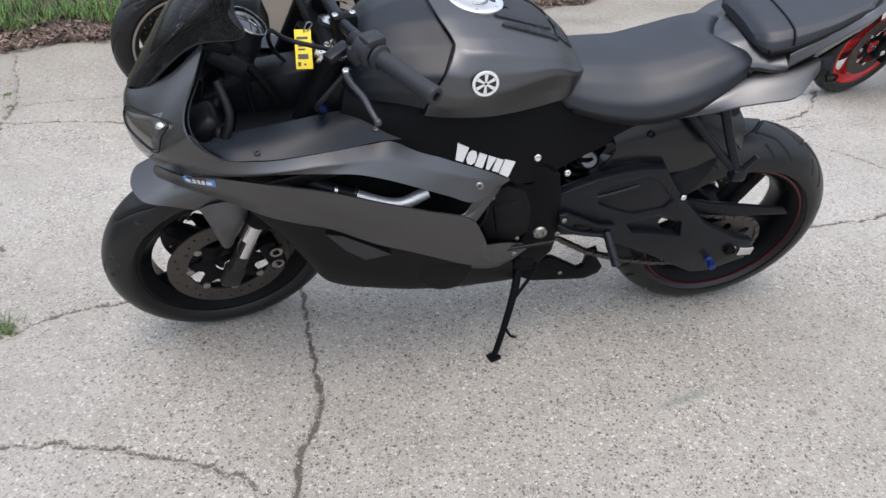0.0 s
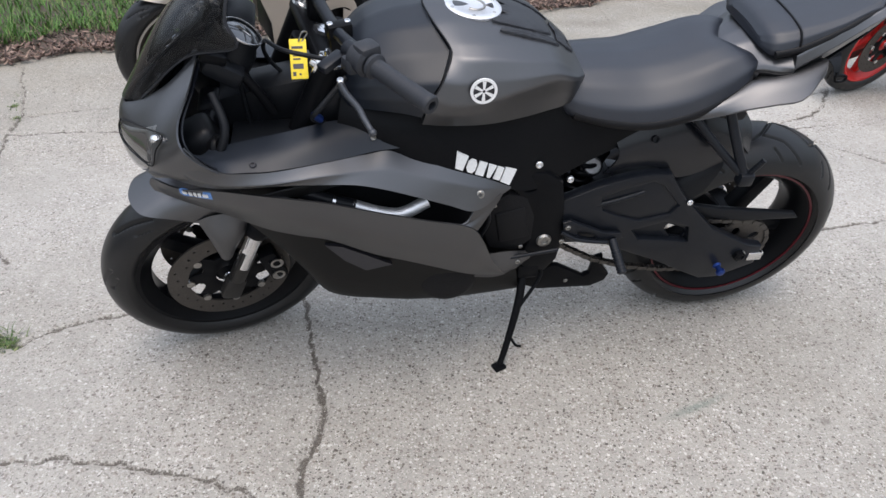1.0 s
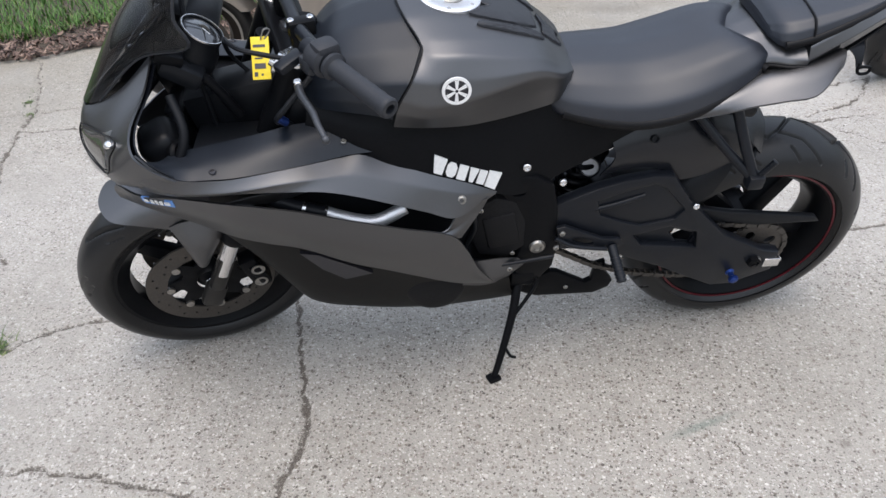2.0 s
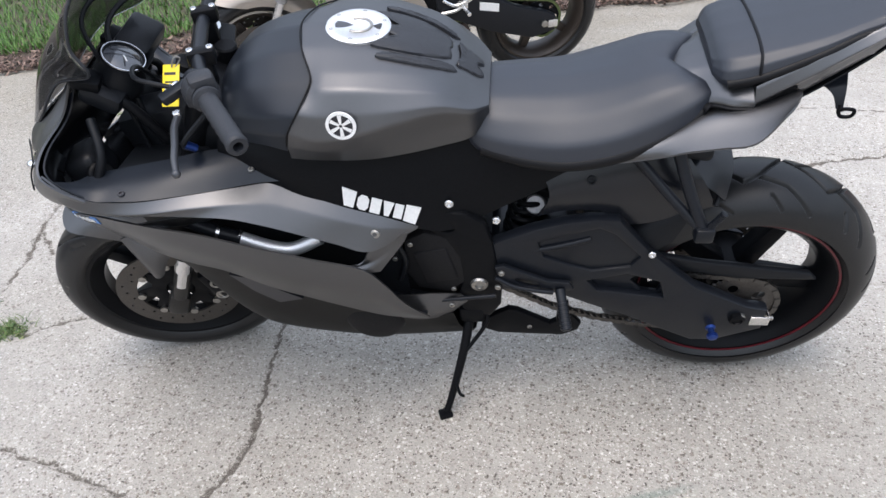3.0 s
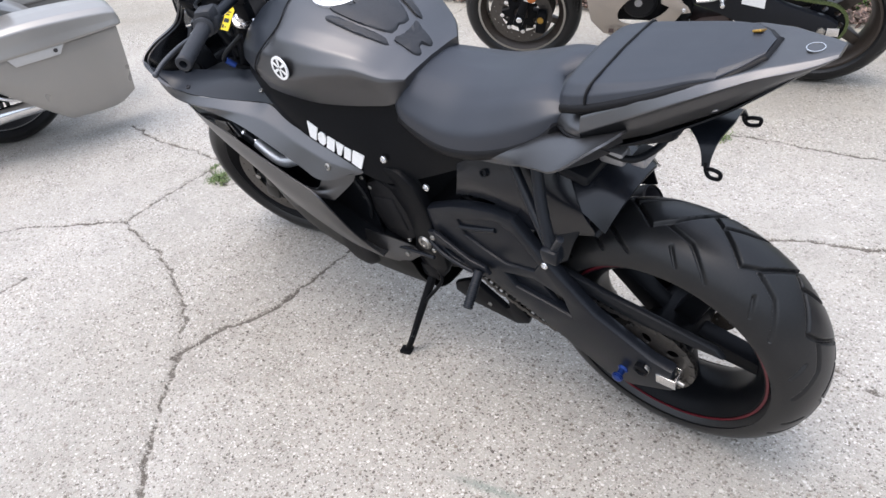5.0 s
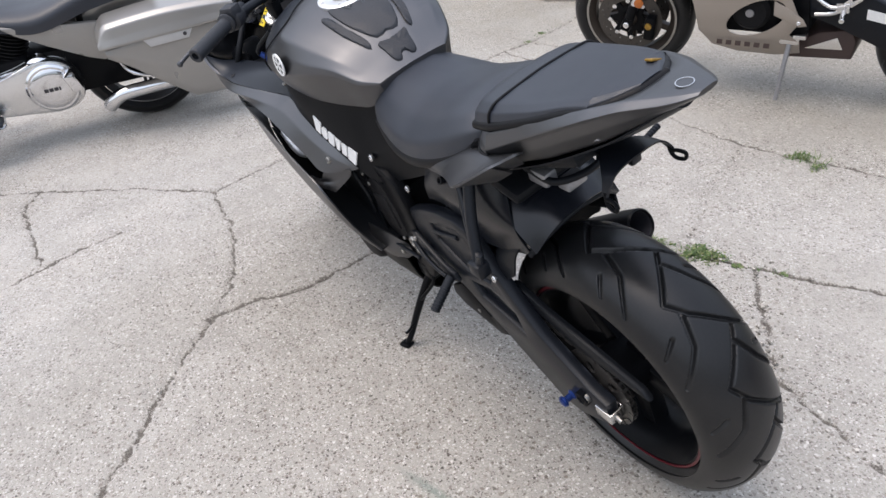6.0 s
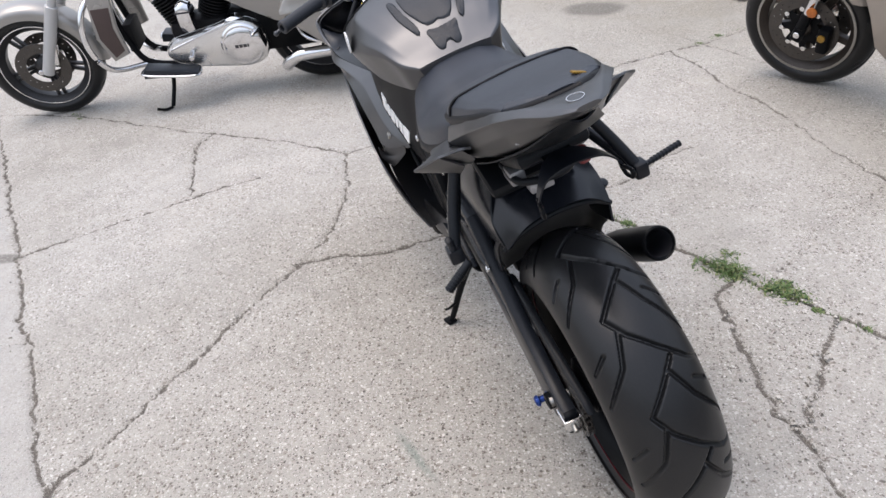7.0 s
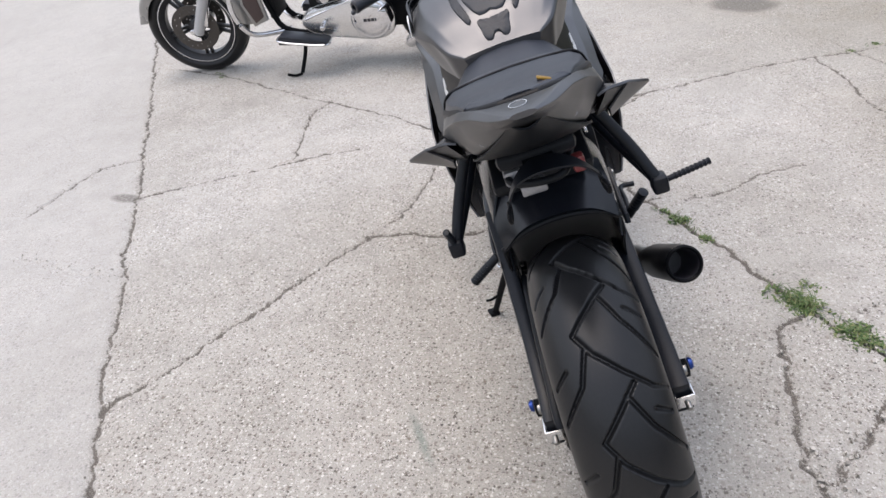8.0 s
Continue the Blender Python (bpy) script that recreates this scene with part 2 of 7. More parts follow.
# ---- building tools ----
def spline(points, n, closed=False):
    """n points along a smooth curve through the given ones, evenly spaced."""
    p = np.array(points, float)
    if len(p) == 1:
        return np.repeat(p, n, 0)
    if closed:
        q = np.vstack([p[-1], p, p[0], p[1]])
    else:
        q = np.vstack([2 * p[0] - p[1], p, 2 * p[-1] - p[-2]])
    fine = []
    for i in range(1, len(q) - 2):
        t = np.linspace(0, 1, 16, endpoint=False)[:, None]
        a, b, c, d = q[i - 1], q[i], q[i + 1], q[i + 2]
        fine.append(0.5 * (2 * b + (c - a) * t + (2 * a - 5 * b + 4 * c - d) * t ** 2 + (3 * b - a - 3 * c + d) * t ** 3))
    fine.append(q[-2][None])
    fine = np.vstack(fine)
    s = np.concatenate([[0], np.cumsum(np.linalg.norm(np.diff(fine, axis=0), axis=1))])
    u = np.linspace(0, s[-1], n, endpoint=not closed)
    return np.stack([np.interp(u, s, fine[:, k]) for k in range(p.shape[1])], 1)


def grid_mesh(g, wrap_u=False, wrap_v=False):
    """A bmesh of quads over a grid of points g[v][u]."""
    bm = bmesh.new()
    nv, nu = len(g), len(g[0])
    vs = [[bm.verts.new(p) for p in row] for row in g]
    for i in range(nv if wrap_v else nv - 1):
        for j in range(nu if wrap_u else nu - 1):
            q = (vs[i][j], vs[i][(j + 1) % nu], vs[(i + 1) % nv][(j + 1) % nu], vs[(i + 1) % nv][j])
            bm.faces.new(q)
    return bm, vs


def loft(curves, nu=36, nv=14, thick=0.003, crisp=False):
    """A skin through several curves, with a real thickness towards its inner side."""
    rows = np.array([spline(c, nu) for c in curves])
    g = np.stack([(creased if crisp else spline)(rows[:, j], nv) for j in range(nu)], 1)
    if not thick:
        return grid_mesh(g)[0]
    du, dv = np.gradient(g, axis=1), np.gradient(g, axis=0)
    nrm = np.cross(du, dv)
    nrm /= np.linalg.norm(nrm, axis=2, keepdims=True) + 1e-12
    inner = g - nrm * thick
    bm = bmesh.new()
    a = [[bm.verts.new(p) for p in r] for r in g]
    b = [[bm.verts.new(p) for p in r] for r in inner]
    for i in range(nv - 1):
        for j in range(nu - 1):
            bm.faces.new((a[i][j], a[i][j + 1], a[i + 1][j + 1], a[i + 1][j]))
            bm.faces.new((b[i][j], b[i + 1][j], b[i + 1][j + 1], b[i][j + 1]))
    for i in range(nv - 1):
        bm.faces.new((a[i][0], a[i + 1][0], b[i + 1][0], b[i][0]))
        bm.faces.new((a[i][-1], b[i][-1], b[i + 1][-1], a[i + 1][-1]))
    for j in range(nu - 1):
        bm.faces.new((a[0][j], b[0][j], b[0][j + 1], a[0][j + 1]))
        bm.faces.new((a[-1][j], a[-1][j + 1], b[-1][j + 1], b[-1][j]))
    bmesh.ops.recalc_face_normals(bm, faces=bm.faces)
    return bm


def creased(points, n):
    """Like spline, but nearly straight from point to point, so that ridges stay crisp."""
    p = np.array(points, float)
    t = np.linspace(0, len(p) - 1, n)
    line = np.stack([np.interp(t, np.arange(len(p)), p[:, k]) for k in range(3)], 1)
    soft = line.copy()
    soft[1:-1] = 0.25 * line[:-2] + 0.5 * line[1:-1] + 0.25 * line[2:]
    return soft


def body(sections, nu=48, nv=20, cap=True, crease=False, straight=False):
    """A solid with mirror symmetry: each section runs from the top middle down one side; points are (x, y, z)."""
    half = np.array([(creased if crease else spline)(s, nv) for s in sections])
    if straight:
        x = np.array([s[0][0] for s in sections])
        to = np.linspace(x[0], x[-1], nu)
        along = np.stack([np.stack([np.interp(-to, -x, half[:, j, k]) for k in range(3)], 1) for j in range(nv)], 1)
        for _ in range(3):
            along[1:-1] = 0.25 * along[:-2] + 0.5 * along[1:-1] + 0.25 * along[2:]
    else:
        along = np.stack([spline(half[:, j], nu) for j in range(nv)], 1)
    left = along.copy()
    left[:, :, 1] *= -1
    ring = np.concatenate([along, left[:, ::-1][:, :-1]], 1)
    bm, vs = grid_mesh(ring, wrap_u=True)
    if cap:
        bm.faces.new(vs[0])
        bm.faces.new(vs[-1])
    bmesh.ops.recalc_face_normals(bm, faces=bm.faces)
    return bm


def patch(curves, nu, nv, corner, lift, thick=0.004):
    """A piece that lies on a lofted skin: corner gives, for the four corners, the share along and across the skin."""
    rows = np.array([spline(c, 60) for c in curves])
    g = np.stack([spline(rows[:, j], 60) for j in range(60)], 1)
    du, dv = np.gradient(g, axis=1), np.gradient(g, axis=0)
    nrm = np.cross(du, dv)
    nrm /= np.linalg.norm(nrm, axis=2, keepdims=True) + 1e-12

    def at(a, u, v):
        i, j = min(v * 59, 58.999), min(u * 59, 58.999)
        i0, j0 = int(i), int(j)
        f, h = i - i0, j - j0
        return (a[i0, j0] * (1 - f) * (1 - h) + a[i0 + 1, j0] * f * (1 - h) + a[i0, j0 + 1] * (1 - f) * h + a[i0 + 1, j0 + 1] * f * h)
    (ua, va), (ub, vb), (uc, vc), (ud, vd) = corner
    outer, inner = [], []
    for p in np.linspace(0, 1, nv):
        ro, ri = [], []
        for q in np.linspace(0, 1, nu):
            u = (ua * (1 - q) + ub * q) * (1 - p) + (ud * (1 - q) + uc * q) * p
            v = (va * (1 - q) + vb * q) * (1 - p) + (vd * (1 - q) + vc * q) * p
            edge = min(1.0, 6 * min(p, 1 - p, q, 1 - q) + 0.35)
            ro.append(at(g, u, v) + at(nrm, u, v) * lift * edge)
            ri.append(at(g, u, v) - at(nrm, u, v) * abs(thick) * (1 if lift > 0 else -1))
        outer.append(ro)
        inner.append(ri)
    bm, a = grid_mesh(outer)
    b = [[bm.verts.new(p) for p in r] for r in inner]
    for i in range(nv - 1):
        bm.faces.new((a[i][0], a[i + 1][0], b[i + 1][0], b[i][0]))
        bm.faces.new((a[i][-1], b[i][-1], b[i + 1][-1], a[i + 1][-1]))
    for j in range(nu - 1):
        bm.faces.new((a[0][j], b[0][j], b[0][j + 1], a[0][j + 1]))
        bm.faces.new((a[-1][j], a[-1][j + 1], b[-1][j + 1], b[-1][j]))
    bmesh.ops.recalc_face_normals(bm, faces=bm.faces)
    return bm


def conform(parent, name, curves, s, outlines, origin, right, up, scale, mat, lift=0.0035):
    """Flat marks that follow a lofted skin, on the left (s = 1) or right side."""
    rows = np.array([spline(c, 80) for c in curves])
    g = np.stack([spline(rows[:, k], 30) for k in range(80)], 1).reshape(-1, 3)
    o, r, u = np.array(origin), np.array(right), np.array(up)
    for outline in outlines:
        bm = bmesh.new()
        pts = []
        for a, b in outline:
            x, z = o + (r * a + u * b) * scale
            k = np.argsort((g[:, 0] - x) ** 2 + (g[:, 2] - z) ** 2)[:4]
            pts.append((x, s * (g[k, 1].mean() + lift), z))
        lo = [bm.verts.new((x, y - s * (lift - 0.0005), z)) for x, y, z in pts]
        hi = [bm.verts.new(p) for p in pts]
        n = len(pts)
        edges = [bm.edges.new((hi[i], hi[(i + 1) % n])) for i in range(n)]
        bmesh.ops.triangle_fill(bm, use_beauty=True, edges=edges)
        for i in range(n):
            bm.faces.new((lo[i], lo[(i + 1) % n], hi[(i + 1) % n], hi[i]))
        bmesh.ops.recalc_face_normals(bm, faces=bm.faces)
        part(name, bm, mat, parent)


def flip(bm):
    """The mirror image across the middle plane."""
    for v in bm.verts:
        v.co.y = -v.co.y
    bmesh.ops.reverse_faces(bm, faces=bm.faces)
    return bm


def lathe(origin, axis, profile, n=32, cap=True, arc=None):
    """Turned round an axis: profile of (height along the axis, radius)."""
    w = Vector(axis).normalized()
    u = w.orthogonal().normalized()
    v = w.cross(u)
    o = Vector(origin)
    g = [[o + w * h + (u * math.cos(2 * math.pi * k / n) + v * math.sin(2 * math.pi * k / n)) * r for k in range(n)] for h, r in profile]
    bm, vs = grid_mesh(g, wrap_u=True)
    if cap:
        bm.faces.new(vs[0])
        bm.faces.new(vs[-1])
    bmesh.ops.recalc_face_normals(bm, faces=bm.faces)
    return bm


def rod(p, q, r, r2=None, n=16, edge=0.15):
    """A round bar with softened ends."""
    p, q = Vector(p), Vector(q)
    r2 = r if r2 is None else r2
    h = (q - p).length
    e = min(edge * r, h * 0.3)
    return lathe(p, q - p, [(0, r - e), (e, r), (h - e, r2), (h, r2 - e)], n)


def tube(points, r, n=10, steps=24, taper=None):
    p = spline(points, steps)
    t = np.gradient(p, axis=0)
    t /= np.linalg.norm(t, axis=1, keepdims=True)
    ref = np.array([0.31, 0.22, 0.93])
    g = []
    for i in range(steps):
        a = np.cross(t[i], ref)
        a /= np.linalg.norm(a)
        b = np.cross(t[i], a)
        rr = r if taper is None else r + (taper - r) * i / (steps - 1)
        g.append([p[i] + rr * (math.cos(2 * math.pi * k / n) * a + math.sin(2 * math.pi * k / n) * b) for k in range(n)])
    bm, vs = grid_mesh(g, wrap_u=True)
    bm.faces.new(vs[0])
    bm.faces.new(vs[-1])
    bmesh.ops.recalc_face_normals(bm, faces=bm.faces)
    return bm


def plate(outline, y0, y1, holes=(), bevel=0.003, smooth=0):
    """A flat piece cut to an outline in the x-z plane, with holes through it."""
    bm = bmesh.new()
    loops = [spline(outline, smooth, True) if smooth else np.array(outline)] + [np.array(h) for h in holes]
    edges, rings = [], []
    for lp in loops:
        ring = [bm.verts.new((x, y0, z)) for x, z in lp]
        edges += [bm.edges.new((ring[i], ring[(i + 1) % len(ring)])) for i in range(len(ring))]
        rings.append(ring)
    bmesh.ops.triangle_fill(bm, use_beauty=True, use_dissolve=False, edges=edges)
    low = list(bm.faces)
    twin = {v: bm.verts.new((v.co.x, y1, v.co.z)) for r in rings for v in r}
    for f in low:
        bm.faces.new([twin[v] for v in reversed(f.verts)])
    rim = []
    for r in rings:
        for i in range(len(r)):
            a, b = r[i], r[(i + 1) % len(r)]
            bm.faces.new((a, b, twin[b], twin[a]))
            rim += [bm.edges.get((a, b)), bm.edges.get((twin[a], twin[b]))]
    bmesh.ops.recalc_face_normals(bm, faces=bm.faces)
    if bevel:
        bmesh.ops.bevel(bm, geom=rim, offset=bevel, segments=2, profile=0.5, affect="EDGES")
    return bm


def oval(cx, cz, rx, rz, n=20, turn=0.0):
    c, s = math.cos(radians(turn)), math.sin(radians(turn))
    return [(cx + rx * math.cos(a) * c - rz * math.sin(a) * s, cz + rx * math.cos(a) * s + rz * math.sin(a) * c)
            for a in (2 * math.pi * k / n for k in range(n))]


def block(centre, size, bevel=0.004, turn=(0, 0, 0), seg=2):
    bm = bmesh.new()
    bmesh.ops.create_cube(bm, size=1, matrix=Matrix.Diagonal((*size, 1)))
    if bevel:
        bmesh.ops.bevel(bm, geom=list(bm.edges), offset=bevel, segments=seg, profile=0.5, affect="EDGES")
    bm.transform(pose(*centre, *turn))
    return bm


def blob(centre, radii, turn=(0, 0, 0), seg=24):
    bm = bmesh.new()
    bmesh.ops.create_uvsphere(bm, u_segments=seg, v_segments=seg // 2, radius=1, matrix=pose(*centre, *turn) @ Matrix.Diagonal((*radii, 1)))
    return bm


def join(*pieces):
    """Several pieces in one bmesh."""
    out = bmesh.new()
    for p in pieces:
        me = bpy.data.meshes.new("piece")
        p.to_mesh(me)
        p.free()
        out.from_mesh(me)
        bpy.data.meshes.remove(me)
    return out


def mesh_of(name, bm, mat, angle=38):
    me = bpy.data.meshes.new(name)
    bm.to_mesh(me)
    bm.free()
    me.materials.append(mat)
    me.polygons.foreach_set("use_smooth", [True] * len(me.polygons))
    me.set_sharp_from_angle(angle=radians(angle))
    return me


def part(name, bm, mat, parent, label="", angle=38, m=None):
    """One mesh object under a thing or under a part."""
    if m is not None:
        bm.transform(m)
    ob = new(name, mesh_of(name, bm, mat, angle))
    ob.parent = parent
    if label:
        ob["label"] = label
    return ob


def thing(name, m, label, category, group="", kind=""):
    ob = new(name)
    ob.empty_display_size = 0.2
    ob.matrix_world = m
    return tagged(ob, label, category, group, kind)


def bolt(parent, p, axis, r, mat=STEEL, name="bolt"):
    a = Vector(axis).normalized()
    bm = lathe(Vector(p) - a * 0.002, a, [(0, r), (r * 0.55, r), (r * 0.75, r * 0.8), (r * 0.75, r * 0.5), (r * 0.35, r * 0.45)], 14)
    return part(name, bm, mat, parent)


def bars(parent, name, origin, right, up, rows, mat, thick=0.0012):
    """Flat marks on a face: rows of (x, y, width, height, slant) from the origin."""
    o, r, u = Vector(origin), Vector(right).normalized(), Vector(up).normalized()
    w = r.cross(u)
    bm = bmesh.new()
    for x, y, a, b, s in rows:
        q = [o + r * (x + dx + s * dy) + u * (y + dy) for dx, dy in ((0, 0), (a, 0), (a, b), (0, b))]
        lo = [bm.verts.new(p) for p in q]
        hi = [bm.verts.new(p + w * thick) for p in q]
        bm.faces.new(hi)
        for i in range(4):
            bm.faces.new((lo[i], lo[(i + 1) % 4], hi[(i + 1) % 4], hi[i]))
    bmesh.ops.recalc_face_normals(bm, faces=bm.faces)
    return part(name, bm, mat, parent)


# ---- wheels ----
def tyre_mesh(radius, half, crown, inner, grooves, count, n=360, across=44, depth=0.009, width=0.0030):
    """A tyre about the y axis, with grooves cut into the tread: lines of (along, across) repeated round it."""
    per = 2 * math.pi * radius / count
    phi = np.linspace(-1, 1, across)
    ang = phi * math.pi / 2 * 1.06
    prof_r = radius - crown + crown * np.cos(ang)
    prof_y = half * np.sin(ang)
    arc = np.concatenate([[0], np.cumsum(np.hypot(np.diff(prof_r), np.diff(prof_y)))])
    arc -= arc[-1] / 2
    th = np.arange(n) * 2 * math.pi / n
    U = (th * radius) % per
    cut = np.zeros((across, n))
    for line in grooves:
        for (u0, s0), (u1, s1) in zip(line[:-1], line[1:]):
            for shift in (-per, 0, per, 2 * per):
                du, ds = u1 - u0, s1 - s0
                L2 = du * du + ds * ds
                pu, ps = U[None, :] + shift - u0, arc[:, None] - s0
                t = np.clip((pu * du + ps * ds) / L2, 0, 1)
                d = np.hypot(pu - t * du, ps - t * ds)
                cut = np.maximum(cut, np.clip(1.7 - d / width, 0, 1))
    r = prof_r[:, None] - depth * cut * np.cos(ang * 0.8)[:, None]
    g = np.stack([r * np.cos(th)[None], np.repeat(prof_y[:, None], n, 1), r * np.sin(th)[None]], 2)
    lip = [(inner + 0.012, half * 0.93), (inner, half * 0.80), (inner - 0.004, half * 0.70)]
    left = [np.stack([a * np.cos(th), np.full(n, -y), a * np.sin(th)], 1) for a, y in lip[::-1]]
    right = [np.stack([a * np.cos(th), np.full(n, y), a * np.sin(th)], 1) for a, y in lip]
    return grid_mesh(np.concatenate([np.array(left), g, np.array(right)]), wrap_u=True)[0]


def rim_mesh(rim_r, half):
    prof = [(-half, rim_r), (-half, rim_r - 0.010), (-half + 0.012, rim_r - 0.022), (-half * 0.45, rim_r - 0.040), (half * 0.45, rim_r - 0.040),
            (half - 0.012, rim_r - 0.022), (half, rim_r - 0.010), (half, rim_r), (half - 0.004, rim_r + 0.002), (half * 0.4, rim_r - 0.028), (-half * 0.4, rim_r - 0.028), (-half + 0.004, rim_r + 0.002), (-half, rim_r)]
    return lathe((0, 0, 0), (0, 1, 0), prof, 64, cap=False)


def spoke_mesh(r0, r1, w0, w1, y, twin=0.0):
    """One cast spoke, tapered, with rounded edges; a twin spoke where twin > 0."""
    out = []
    for s in ((-1, 1) if twin else (0,)):
        a = s * twin
        out.append(plate([(r0, -w0 + a * 0.4), (r1, -w1 + a), (r1, w1 + a), (r0, w0 + a * 0.4)], -y, y, bevel=min(0.005, w1 * 0.5)))
    return join(*out)


def wheel(parent, name, m, radius, half, crown, rim_r, rim_half, spokes, spoke, hub, tyre_mat, rim_mat, grooves=(), count=15, stripe=None, n=360, across=44, spin=0.0):
    """tyre, rim with spokes and hub, under one wheel part."""
    w = part(name, lathe((0, 0, 0), (0, 1, 0), hub, 40), rim_mat, parent, m=m)
    part("tyre", tyre_mesh(radius, half, crown, rim_r, grooves, count, n, across), tyre_mat, w, m=m, angle=50)
    part("rim", rim_mesh(rim_r, rim_half), rim_mat, w, m=m)
    for k in range(spokes):
        part("spoke", spoke_mesh(*spoke), rim_mat, w, m=m @ Matrix.Rotation(spin + 2 * math.pi * k / spokes, 4, "Y"))
    if stripe:
        for s in (1, -1):
            part("pinstripe", lathe((0, 0, 0), (0, 1, 0), [(s * (rim_half + 0.001), rim_r - 0.001), (s * (rim_half + 0.0025), rim_r - 0.001), (s * (rim_half + 0.0025), rim_r - 0.006), (s * (rim_half + 0.001), rim_r - 0.006)], 96, cap=False), stripe, w, m=m)
    return w


def disc_mesh(y, r0, r1, thick=0.005, holes=0):
    """A brake disc: a flat ring with rows of drilled holes."""
    outer = oval(0, 0, r1, r1, 72)
    cuts = [oval(0, 0, r0, r0, 48)[::-1]]
    for k in range(holes):
        a = 2 * math.pi * k / holes
        rr = r0 + (r1 - r0) * (0.3 + 0.4 * (k % 3) / 2)
        cuts.append(oval(rr * math.cos(a), rr * math.sin(a), 0.0035, 0.0035, 8))
    return plate(outer, y - thick / 2, y + thick / 2, cuts, bevel=0)


def chain_mesh(pitch, paths, y):
    """Links strung along paths in the x-z plane, as pairs of side plates and a roller."""
    bm = bmesh.new()
    for pts in paths:
        p = np.array(pts, float)
        s = np.concatenate([[0], np.cumsum(np.linalg.norm(np.diff(p, axis=0), axis=1))])
        n = int(s[-1] / pitch)
        q = np.stack([np.interp(np.arange(n + 1) * pitch, s, p[:, k]) for k in (0, 1)], 1)
        for i in range(n):
            c, d = (q[i] + q[i + 1]) / 2, q[i + 1] - q[i]
            a = math.degrees(math.atan2(d[1], d[0]))
            o = 0.0065 if i % 2 else 0.0045
            for sgn in (-1, 1):
                bmesh.ops.create_cube(bm, size=1, matrix=pose(c[0], y + sgn * o, c[1], 0, -a, 0) @ Matrix.Diagonal((pitch * 1.25, 0.0018, 0.012, 1)))
            bmesh.ops.create_cube(bm, size=1, matrix=pose(q[i][0], y, q[i][1], 0, -a, 0) @ Matrix.Diagonal((0.007, 0.012, 0.007, 1)))
    return bm

# ---- ground ----
def wave(x, y, scale, seed):
    """Smooth, repeatable unevenness between -1 and 1."""
    r = np.random.RandomState(seed)
    out = 0
    for k in range(6):
        a, f, p = r.uniform(0, 6.28), scale * r.uniform(0.6, 2.2), r.uniform(0, 6.28)
        out = out + np.sin((x * np.cos(a) + y * np.sin(a)) * f + p)
    return out / 6 * 1.6


